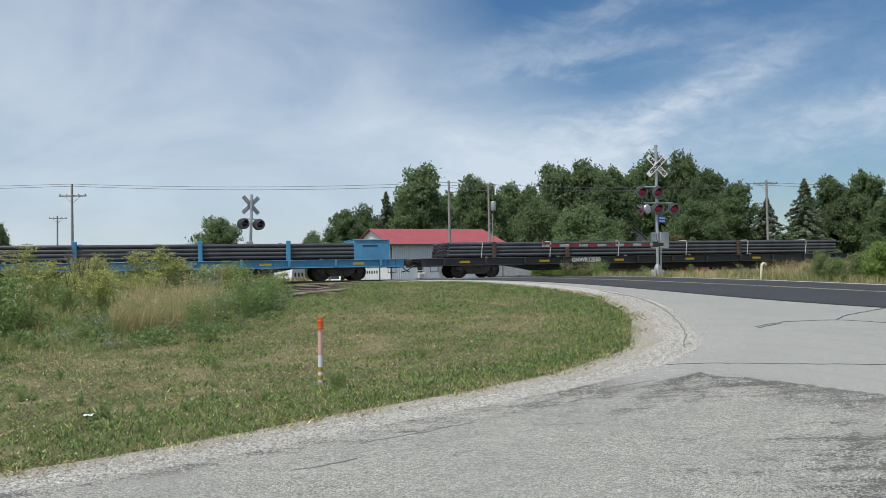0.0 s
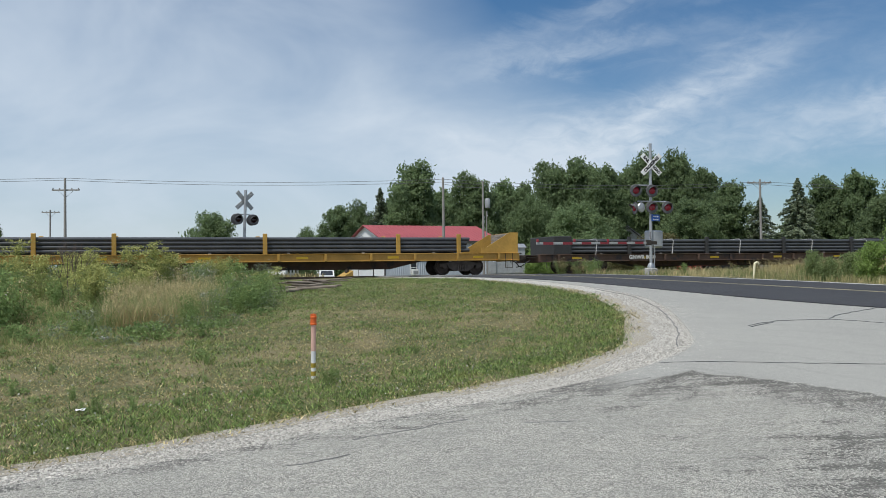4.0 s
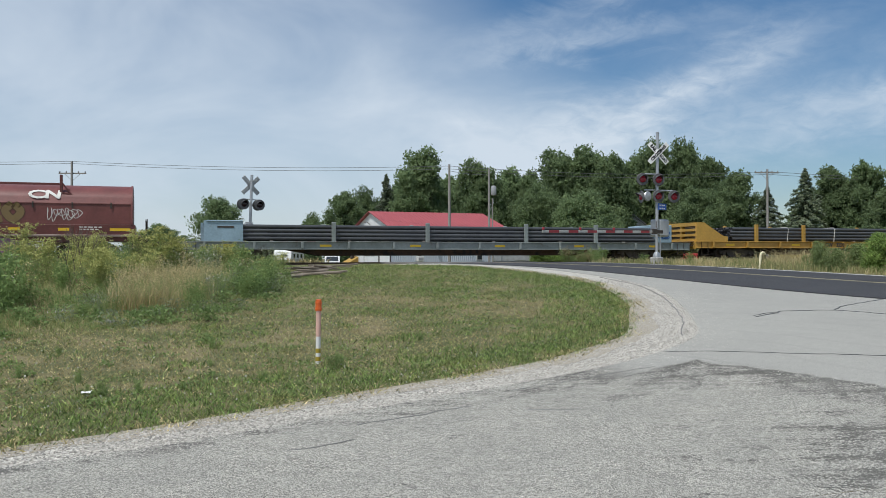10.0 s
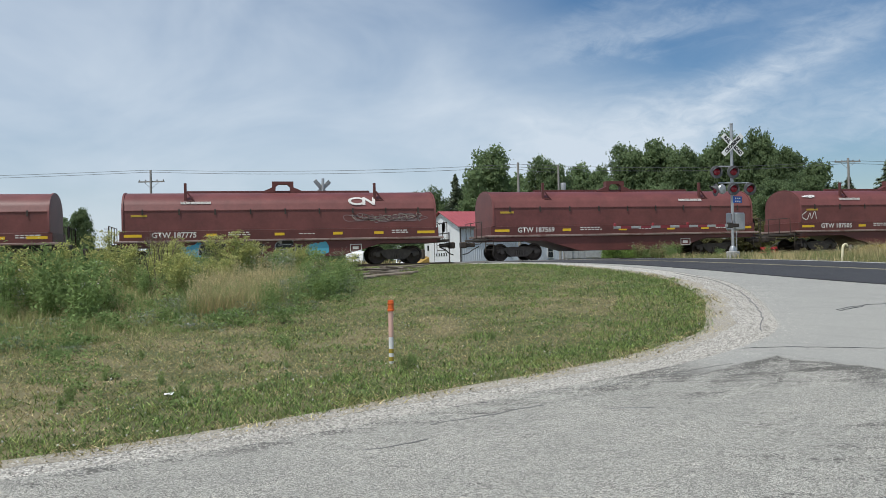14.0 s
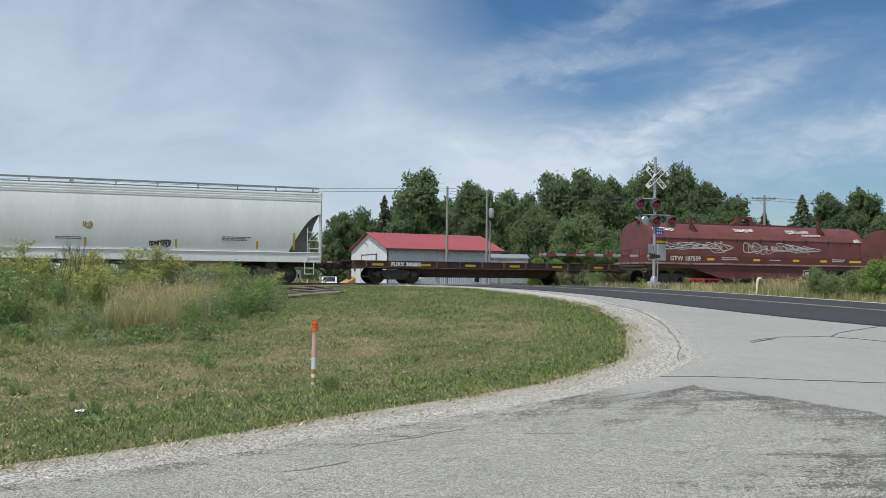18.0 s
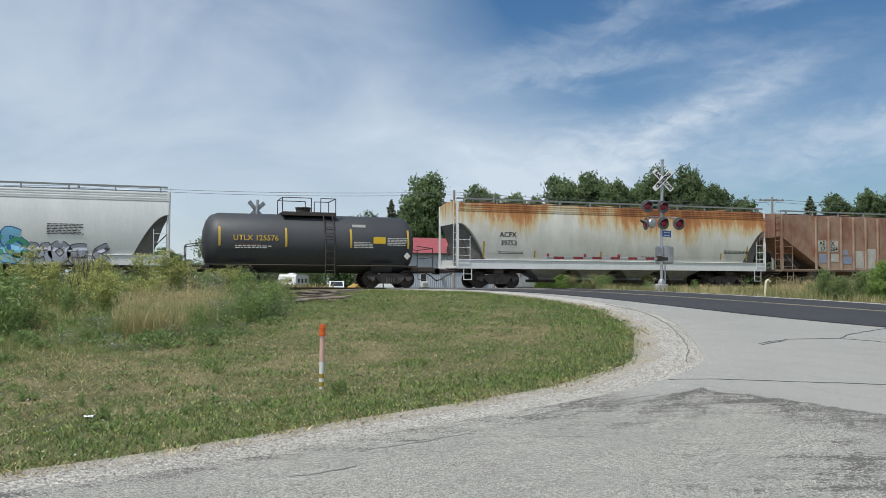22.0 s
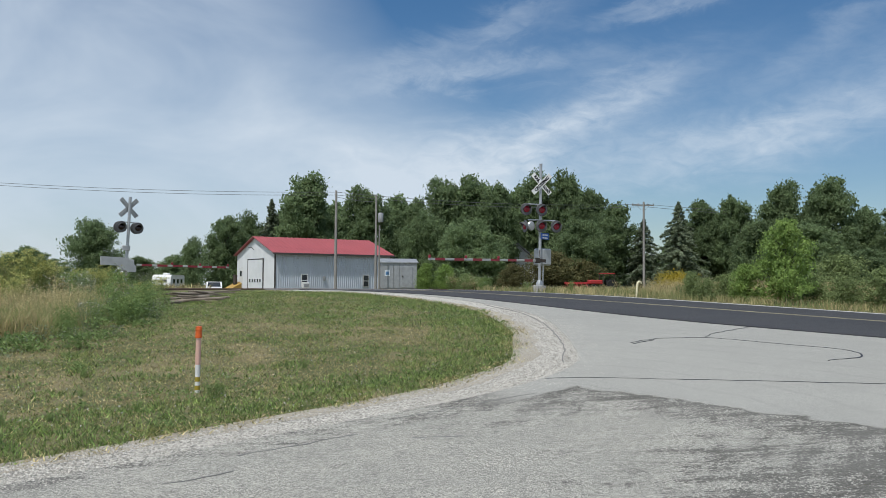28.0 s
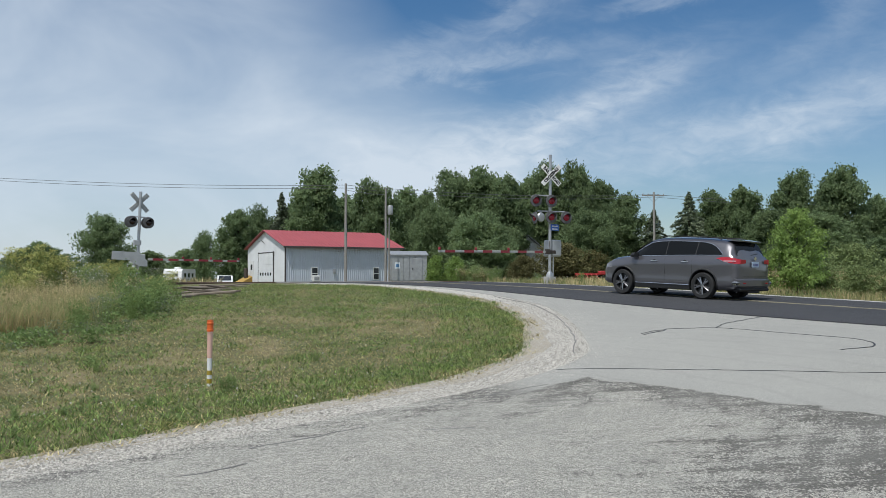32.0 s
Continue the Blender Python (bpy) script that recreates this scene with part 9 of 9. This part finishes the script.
def scatter_stones():
    """Loose crushed stone on the verge of the lawn."""
    rng = np.random.default_rng(6)
    rnd = random.Random(6)
    f = Form()
    base = [(1, 0, 0), (-1, 0, 0), (0, 1, 0), (0, -1, 0), (0, 0, 1), (0, 0, -1)]
    faces = [(0, 2, 4), (2, 1, 4), (1, 3, 4), (3, 0, 4), (2, 0, 5), (1, 2, 5), (3, 1, 5), (0, 3, 5)]
    n = len(LAWN_EDGE)
    for _ in range(19000):
        k = rnd.uniform(8, n - 22)
        i = int(k)
        a, b = LAWN_EDGE[i], STONE_EDGE[i]
        t = rnd.uniform(-0.04, 1.05) if rnd.random() < 0.75 else 1.0 + abs(rnd.gauss(0, 0.35))
        a2, b2 = LAWN_EDGE[i + 1], STONE_EDGE[i + 1]
        u = k - i
        x = (a[0] + (a2[0] - a[0]) * u) * (1 - t) + (b[0] + (b2[0] - b[0]) * u) * t
        y = (a[1] + (a2[1] - a[1]) * u) * (1 - t) + (b[1] + (b2[1] - b[1]) * u) * t
        s = rnd.uniform(0.006, 0.019)
        z = ground_z(x, y) + 0.016
        f.add([(x + p[0] * s * rnd.uniform(0.6, 1.2), y + p[1] * s * rnd.uniform(0.6, 1.2), z + p[2] * s * rnd.uniform(0.4, 0.9)) for p in base], faces)
    solid("loose_stones", f.mesh("loose_stones", M_STONE, 0, normals=False), None, "loose pale crushed stones along the lawn edge", "stones", kind="stuff")


scatter_stones()


def chippings():
    """Loose and proud chips all over the coarse seal."""
    rng = np.random.default_rng(16)
    n = 90000
    x = rng.uniform(-5, 9, n)
    y = 4.0 + 8.5 * rng.uniform(0, 1, n) ** 1.25
    ok = (0.348 * (x - SEAM[0]) - 0.937 * (y - SEAM[1]) > -0.1) & (x + 0.2 * y < 9.7) & (np.abs(x) < y * 0.95 + 0.5)
    x, y = x[ok], y[ok]
    n = len(x)
    z = gz(x, y) + 0.02
    s = rng.uniform(0.004, 0.0095, n)
    a = rng.uniform(0, 6.28, n)
    ring = []
    for k in range(3):
        q = a + k * 2.094 + rng.normal(size=n) * 0.3
        ring.append(np.stack([x + np.cos(q) * s, y + np.sin(q) * s, z], 1))
    top = np.stack([x + rng.normal(size=n) * 0.002, y + rng.normal(size=n) * 0.002, z + s * rng.uniform(0.4, 0.9, n)], 1)
    v = np.stack([*ring, top], 1).reshape(-1, 3)
    idx = (np.array([0, 1, 3, 1, 2, 3, 2, 0, 3])[None] + (np.arange(n) * 4)[:, None]).ravel()
    me = bpy.data.meshes.new("loose_chippings")
    me.vertices.add(4 * n)
    me.vertices.foreach_set("co", v.ravel())
    me.loops.add(9 * n)
    me.loops.foreach_set("vertex_index", idx)
    me.polygons.add(3 * n)
    me.polygons.foreach_set("loop_start", np.arange(3 * n) * 3)
    me.polygons.foreach_set("loop_total", np.full(3 * n, 3))
    me.materials.append(M_CHIPPING)
    me.update(calc_edges=True)
    solid("loose_chippings", me, None, "loose grey stone chips on the chip seal", "stones", kind="stuff")


chippings()


def clover():
    """Small white and yellow heads dotted over the lawn; extra specks imitate blade highlights."""
    rng = np.random.default_rng(26)
    for name, mat, label, n in (("clover", M_FLOWER, "small white specks in the lawn: clover heads and painted blade highlights", 9000), ("seed_head", M_STRAW, "pale specks in the lawn: seed heads and painted blade highlights", 12000)):
        x, y = rng.uniform(-9, 12, n), 7 + 26 * rng.uniform(0, 1, n) ** 1.4
        ok = inside(LAWN, x, y)
        x, y = x[ok], y[ok]
        ok = patchy(x, y, 0.5, 21) > rng.uniform(-0.5, 0.35, len(x))
        x, y = x[ok], y[ok]
        p = np.stack([x, y, gz(x, y) + rng.uniform(0.03, 0.09, len(x))], 1)
        solid(name, card_mesh(name, p, rng.normal(size=p.shape), 0.026 * rng.uniform(0.6, 1.3, len(x)), mat, rng, 0.9), None, label, "flower", kind="stuff")


def leaf_patches():
    """Low rosettes of broad weed leaves pressed into the lawn."""
    rng = np.random.default_rng(36)
    n = 520
    x, y = rng.uniform(-9, 12, n), 8 + 24 * rng.uniform(0, 1, n) ** 1.3
    ok = inside(LAWN, x, y) & (patchy(x, y, 0.7, 51) > -0.1)
    x, y = x[ok], y[ok]
    k = 46
    spread = rng.uniform(0.05, 0.17, len(x))
    cx, cy = np.repeat(x, k) + rng.normal(size=len(x) * k) * np.repeat(spread, k), np.repeat(y, k) + rng.normal(size=len(x) * k) * np.repeat(spread, k)
    p = np.stack([cx, cy, gz(cx, cy) + rng.uniform(0.02, 0.075, len(cx))], 1)
    nrm = rng.normal(size=p.shape) * 0.5 + np.array([0, 0, 1])
    solid("lawn_weeds", card_mesh("lawn_weeds", p, nrm, 0.045 * rng.uniform(0.6, 1.5, len(p)), M_WEED, rng, 0.6), None, "low broad-leaved weeds pressed into the lawn", "weeds", kind="stuff")


clover()
leaf_patches()


def litter():
    rnd = random.Random(2)
    M_PAPER = material("paper", (0.8, 0.8, 0.78), 0.6)
    for x, y in ((-0.75, 10.9),):
        f = Form()
        pts = [(i * 0.032 - 0.08, j * 0.026 - 0.05, 0.03 + 0.03 * noise.noise((i * 0.9, j * 0.9, x))) for j in range(5) for i in range(6)]
        f.add(pts, [(j * 6 + i, j * 6 + i + 1, (j + 1) * 6 + i + 1, (j + 1) * 6 + i) for j in range(4) for i in range(5)])
        solid("paper_scrap", f, M_PAPER, "crumpled scrap of white paper on the grass", "litter", at=pose(x, y, ground_z(x, y) + 0.04, 0, 0, rnd.uniform(0, 90)))
    for k in range(12):
        x, y = rnd.uniform(-5, 4.5), rnd.uniform(10, 15)
        if inside(LAWN, np.array([x]), np.array([y]))[0]:
            weed("green", x, y, k, rnd.uniform(0.10, 0.2))
    for k, (x, y, s) in enumerate(((-0.6, 11.0, 0.2), (-0.2, 11.1, 0.16), (2.42, 12.2, 0.24), (2.55, 12.35, 0.2), (0.9, 14.6, 0.16), (-1.9, 11.2, 0.2), (-1.7, 12.6, 0.18))):
        weed("green", x, y, k, s)
    M_SLAB = material("broken_concrete", (0.40, 0.39, 0.37), 0.9, scale=5, amount=0.8, bump=0.6, bump_scale=25)
    for x, y, a, sx, sy in ((-2.0, 20.2, 20, 0.22, 0.12), (-0.95, 18.4, -15, 0.2, 0.12)):
        f = Form()
        f.box(-sx, sx, -sy, sy, -0.12, 0.04, c=0.02)
        solid("concrete_slab", f, M_SLAB, "broken grey concrete slab in the long grass", "rubble", at=pose(x, y, ground_z(x, y), 4, -5, a))


litter()


# ---- painted tags on the cars ----
def tag_paint(name, c):
    return material("tag_" + name, c, 0.5, amount=0.3, scale=3)


T_TEAL, T_YELLOW, T_RED = tag_paint("teal", (0.06, 0.30, 0.30)), tag_paint("ochre", (0.62, 0.42, 0.06)), tag_paint("red", (0.42, 0.05, 0.04))
T_BLUE, T_NAVY, T_GREEN = tag_paint("sky", (0.22, 0.52, 0.72)), tag_paint("navy", (0.03, 0.10, 0.30)), tag_paint("green", (0.08, 0.36, 0.22))
T_GREY, T_TAN, T_BLACK, T_SILVER = tag_paint("grey", (0.36, 0.38, 0.44)), tag_paint("tan", (0.45, 0.40, 0.33)), tag_paint("black", (0.02, 0.02, 0.022)), tag_paint("silver", (0.38, 0.37, 0.37))
T_OLIVE, T_OLIVE_DARK, T_FADED = tag_paint("olive", (0.20, 0.135, 0.055)), tag_paint("dark_olive", (0.10, 0.05, 0.03)), tag_paint("faded", (0.27, 0.19, 0.19))
T_WHITE, T_PURPLE, T_PINK, T_GOLD, T_CYAN = tag_paint("white", (0.75, 0.73, 0.70)), tag_paint("purple", (0.24, 0.13, 0.20)), tag_paint("pink", (0.55, 0.06, 0.22)), tag_paint("gold", (0.34, 0.25, 0.10)), tag_paint("cyan", (0.10, 0.42, 0.58))


def skin_hopper(x, z, out):
    """Near side of a rounded hopper, its sill below."""
    y = side_y(z, 1.44, 4.26, BARREL) if z > 1.45 else -1.592
    return (x, min(y, -1.592 if z < 1.62 else y) - out, z)


def skin_coil(x, z, out):
    """Near side of a coil car: belly, band, hood."""
    if z < 1.17:
        y = -1.5
    elif z < 1.72:
        y = -1.605 if z < 1.28 else -1.577
    elif z < 2.66:
        y = -1.56
    else:
        y = -1.53 * math.sqrt(max(0.02, 1 - ((z - 2.66) / 0.96) ** 2)) - 0.01
    return (x, y - out - (0.03 if 2.55 < z < 2.68 else 0), z)


def stroke(car, skin, pts, w, mat, out, name="tag_stroke", per=5, label=""):
    """A painted stroke that follows the car's skin."""
    line = curve_pts(pts, per) if len(pts) > 2 else pts
    f = Form()
    n = len(line)
    for i, (x, z) in enumerate(line):
        a, b = line[max(0, i - 1)], line[min(n - 1, i + 1)]
        d = Vector((b[0] - a[0], b[1] - a[1]))
        d = d.normalized() if d.length > 1e-6 else Vector((1, 0))
        h = w / 2 * (0.8 if i in (0, n - 1) else 1)
        f.v += [skin(x - d.y * h, z + d.x * h, out), skin(x, z, out), skin(x + d.y * h, z - d.x * h, out)]
    for i in range(n - 1):
        f.f += [(i * 3, i * 3 + 1, i * 3 + 4, i * 3 + 3), (i * 3 + 1, i * 3 + 2, i * 3 + 5, i * 3 + 4)]
    return part(name, f, mat, car, label, smooth=0)


def cloud(car, skin, x0, x1, z0, z1, mat, seed, out=0.006, label="ragged cloud of paint"):
    """A ragged painted ground behind letters."""
    f = Form()
    n, m = 40, 6
    for i in range(n + 1):
        x = x0 + (x1 - x0) * i / n
        t = min(1.0, 6 * i / n, 6 * (n - i) / n)
        top = z1 - 0.25 * (1 - t) + 0.22 * noise.noise((x * 1.9, seed, 0.3)) + 0.1 * noise.noise((x * 5, seed, 4))
        bot = z0 + 0.12 * (1 - t) + 0.1 * noise.noise((x * 2.3, seed, 7.7))
        for j in range(m + 1):
            f.v.append(skin(x, bot + (top - bot) * j / m, out))
    f.f = [(i * (m + 1) + j, (i + 1) * (m + 1) + j, (i + 1) * (m + 1) + j + 1, i * (m + 1) + j + 1) for i in range(n) for j in range(m)]
    return part("tag_ground", f, mat, car, label, smooth=0)


# stroke shapes in a unit cell; none of them is a letter of its own
CELL = (((0.1, 0.0), (0.15, 0.5), (0.2, 1.0)), ((0.95, 0.95), (0.35, 0.5), (0.95, 0.02)), ((0.85, 0.9), (0.2, 0.85), (0.1, 0.4), (0.4, 0.05), (0.9, 0.15)), ((0.1, 0.5), (0.75, 0.55)),
        ((0.9, 0.85), (0.3, 0.95), (0.25, 0.6), (0.8, 0.42), (0.75, 0.08), (0.1, 0.08)), ((0.05, 0.0), (0.2, 0.95), (0.5, 0.4), (0.8, 0.95), (0.95, 0.0)), ((0.5, 1.0), (0.1, 0.55), (0.5, 0.02), (0.92, 0.5), (0.55, 0.98)), ((0.05, 0.95), (0.5, 0.97), (0.95, 0.95)), ((0.5, 0.9), (0.5, 0.5), (0.48, 0.05)))


def mural(car, skin, x0, x1, z0, z1, fill, line, order, w=0.26, rim=0.07, label="bubble strokes of a painted tag"):
    n = len(order)
    for k, shapes in enumerate(order):
        a, b = x0 + (x1 - x0) * k / n, x0 + (x1 - x0) * (k + 1.06) / n
        for j, s in enumerate(shapes):
            pts = [(a + (b - a) * p, z0 + (z1 - z0) * q + 0.06 * math.sin(k * 2.1)) for p, q in CELL[s]]
            stroke(car, skin, pts, w + rim, line, 0.011 + 0.0045 * j, "tag_outline")
            stroke(car, skin, pts, w, fill, 0.013 + 0.0045 * j, "tag_stroke", label=label)


def scrawl(car, skin, x0, x1, z0, z1, mat, seed, w=0.035, n=14):
    """A quick thin looping tag."""
    rnd = random.Random(seed)
    pts = []
    lean, tall, mid = (x1 - x0) * 0.9 / n, 0.7, 0.5
    for k in range(n * 3):
        if k % 6 == 0:
            tall, mid, lean = rnd.uniform(0.35, 1.0), rnd.uniform(0.4, 0.6), (x1 - x0) * rnd.uniform(0.4, 1.6) / n
        a = k * 2.1 + rnd.uniform(-0.35, 0.35)
        pts.append((x0 + (x1 - x0) * k / (n * 3) + lean * math.cos(a), z0 + (z1 - z0) * (mid + 0.5 * tall * math.sin(a))))
    stroke(car, skin, pts, w, mat, 0.012, "scrawl", 4, "thin sprayed scrawl")


# the long mural on the last hopper
cloud(S_CAR, skin_hopper, -5.8, -0.2, 1.0, 2.4, T_TEAL, 1)
cloud(S_CAR, skin_hopper, -4.4, 0.1, 0.99, 1.7, T_RED, 2, 0.009)
mural(S_CAR, skin_hopper, -4.7, -0.3, 1.12, 2.25, T_YELLOW, T_RED, ((4, 0), (5, 2), (6,), (1, 4), (0, 2), (3, 6)), 0.32, 0.08)
cloud(S_CAR, skin_hopper, 0.6, 4.0, 1.0, 2.3, T_BLUE, 3)
mural(S_CAR, skin_hopper, 0.7, 3.9, 1.12, 2.45, T_BLUE, T_NAVY, ((0, 0), (5, 3), (2, 3), (4,)), 0.34, 0.09)
mural(S_CAR, skin_hopper, 1.4, 4.2, 1.35, 2.15, T_GREEN, T_NAVY, ((4,), (2,), (6,)), 0.2, 0.06)
mural(S_CAR, skin_hopper, 4.2, 7.4, 1.08, 1.85, T_GREY, T_BLACK, ((5,), (6,), (2, 3), (1,)), 0.3, 0.07)
scrawl(S_CAR, skin_hopper, -8.8, -8.0, 1.02, 1.3, T_PINK, 4, 0.07)
scrawl(S_CAR, skin_hopper, -7.7, -6.4, 1.02, 1.35, T_NAVY, 5, 0.06)
stroke(S_CAR, skin_hopper, [(-6.5, 2.1), (-5.2, 2.3), (-4.6, 2.05), (-5.8, 1.75), (-6.3, 1.5)], 0.06, T_BLACK, 0.012)
scrawl(O_CAR, skin_hopper, 1.5, 2.4, 1.55, 1.95, T_BLACK, 7, 0.05, 9)
scrawl(O_CAR, skin_hopper, -1.3, -0.9, 2.2, 2.7, T_GOLD, 8, 0.04, 5)
# coil cars
cloud(H, skin_coil, -4.6, 3.4, 0.5, 1.14, T_PURPLE, 11, 0.004)
mural(H, skin_coil, -3.6, 1.2, 0.6, 1.62, T_SILVER, T_BLACK, ((2, 3), (7, 8), (2,)), 0.34, 0.16)
for k, (a, b) in enumerate(((-6.2, -5.6), (-5.2, -3.9), (3.7, 5.1))):
    scrawl(H, skin_coil, a, b, 1.85, 2.5, T_WHITE, 20 + k, 0.025, 9)
scrawl(H, skin_coil, -3.3, -2.2, 1.85, 2.9, T_WHITE, 29, 0.045, 4)
mural(H, skin_coil, -0.8, 2.7, 1.85, 2.52, T_OLIVE, T_OLIVE_DARK, ((5,), (6,), (4,), (2, 3), (6,)), 0.3, 0.08)
scrawl(I, skin_coil, -6.9, -6.1, 3.05, 3.2, T_WHITE, 31, 0.035, 9)
stroke(I, skin_coil, [(-6.8, 2.3), (-7.1, 2.05), (-6.8, 1.85), (-6.6, 2.2), (-6.5, 1.9), (-6.3, 2.3), (-6.2, 1.9)], 0.04, T_WHITE, 0.012, per=6)
for k, (a, b) in enumerate(((0.4, 1.0), (1.1, 2.6), (3.6, 5.0), (5.4, 6.8))):
    scrawl(I, skin_coil, a, b, 1.78, 2.0, T_WHITE, 40 + k, 0.03, 10)
scrawl(I, skin_coil, 1.8, 5.2, 0.55, 1.05, T_GREY, 46, 0.035, 20)
cloud(K, skin_coil, -4.8, -3.6, 0.52, 1.1, T_CYAN, 12, 0.004)
cloud(K, skin_coil, 0.9, 2.0, 0.52, 1.1, T_CYAN, 13, 0.004)
mural(K, skin_coil, -3.9, 1.3, 0.58, 1.06, T_BLACK, T_SILVER, ((0, 4), (0,), (6,), (0,), (2, 3), (0,)), 0.24, 0.07)
for k, paint_of in enumerate((T_FADED, T_TAN, T_FADED)):
    scrawl(K, skin_coil, 3.1 + 0.1 * k, 6.6, 1.95, 2.45, paint_of, 95 + k, 0.03, 9)
scrawl(M_CAR, skin_coil, -6.2, -2.0, 1.85, 2.5, T_WHITE, 91, 0.035, 6)
scrawl(M_CAR, skin_coil, -6.0, -1.8, 1.9, 2.5, T_WHITE, 92, 0.03, 9)
scrawl(M_CAR, skin_coil, -1.1, 3.9, 1.85, 2.5, T_WHITE, 93, 0.035, 8)
scrawl(M_CAR, skin_coil, -0.9, 3.6, 1.8, 2.45, T_WHITE, 94, 0.03, 11)
for k, (a, b, z) in enumerate(((-6.9, -5.6, 3.0), (-1.6, -0.3, 3.05), (2.0, 3.6, 3.05), (6.6, 7.2, 2.6))):
    scrawl(M_CAR, skin_coil, a, b, z, z + 0.22, T_WHITE, 60 + k, 0.03, 9)
scrawl(L_CAR, skin_coil, 0.6, 3.2, 2.72, 3.1, T_WHITE, 71, 0.018, 9)
scrawl(L_CAR, skin_coil, -4.2, -2.6, 1.85, 2.1, T_TAN, 72, 0.03, 10)
def skin_plate(x, z, out):
    return (x, -1.5 - out, z)


for k, z in enumerate((1.2, 1.42, 1.64)):
    scrawl(G, skin_plate, 11.5, 12.15, z, z + 0.2, T_NAVY, 80 + k, 0.04, 6)
scrawl(E, lambda x, z, out: (x, -1.476 - out, z), 2.2, 4.2, 0.68, 0.95, T_WHITE, 88, 0.03, 10)




# ---- motion of the train and the car ----
SUV_ROWS = ((0.0, -70.0), (10.0, -38.0), (20.0, -9.0), (26.0, 8.0), (27.5, 12.8), (28.2, 15.3), (28.7, 16.64), (29.0, 17.56), (29.5, 19.02), (30.0, 20.34), (30.5, 21.55), (31.0, 22.66), (31.5, 23.60), (32.0, 24.53))


def suv_place(y):
    """Pose from the y of its near front wheel's place on the road."""
    y -= 0.06
    x = 17.9 + 0.27 * (26.2 - y)
    d = Vector((-0.27, 1.0)).normalized()
    # centre: back half a wheelbase, and half a track to the right
    cx, cy = x - d.x * 1.56 + d.y * 0.95, y - d.y * 1.56 - d.x * 0.95
    za, zb = ground_z(cx + d.x * 1.4, cy + d.y * 1.4), ground_z(cx - d.x * 1.4, cy - d.y * 1.4)
    m = Matrix.Translation((cx, cy, (za + zb) / 2 + 0.045))
    return m @ Matrix.Rotation(math.atan2(d.y, d.x), 4, "Z") @ Matrix.Rotation(-math.atan2(za - zb, 2.8), 4, "Y")


def motions():
    for car, centre in TRAIN:
        walk(car, [(t, pose(centre + run(t), TRACK_Y, 0)) for t in (0.0, 4.0, 8.0, 10.0, 12.0, 14.0, 16.0, 18.0, 20.0, 22.0, 24.0, 28.0, 32.0)])
    places = {car.name: centre for car, centre in TRAIN}
    for w, x, car in WHEELSETS:
        # the wheels turn while they are within sight of the road
        start = places[car.name] + x
        ts = [k / 30 for k in range(961) if -14.0 < start + run(k / 30) < 46.0]
        if len(ts) < 2:
            continue
        rows = [(0.0, pose(x, 0, 0.42))] if ts[0] > 0.05 else []
        rows += [(t, pose(x, 0, 0.42, 0, math.degrees((run(t) - run(ts[0])) / 0.42) % 360, 0)) for t in ts]
        if ts[-1] < 31.9:
            rows.append((32.0, rows[-1][1]))
        walk(w, rows)
    walk(SUV, [(t, suv_place(y)) for t, y in SUV_ROWS])
    for w, place in SUV_WHEELS:
        rows = []
        turn, t_prev = 0.0, 27.5
        ts = [27.5 + 0.1 * k for k in range(46)]
        ys = np.interp(ts, [r[0] for r in SUV_ROWS], [r[1] for r in SUV_ROWS])
        rows.append((0.0, pose(*place)))
        for t, y in zip(ts, ys):
            rows.append((t, pose(*place, 0, math.degrees((y - ys[0]) * 1.036 / 0.37) % 360, 0)))
        walk(w, rows)


motions()
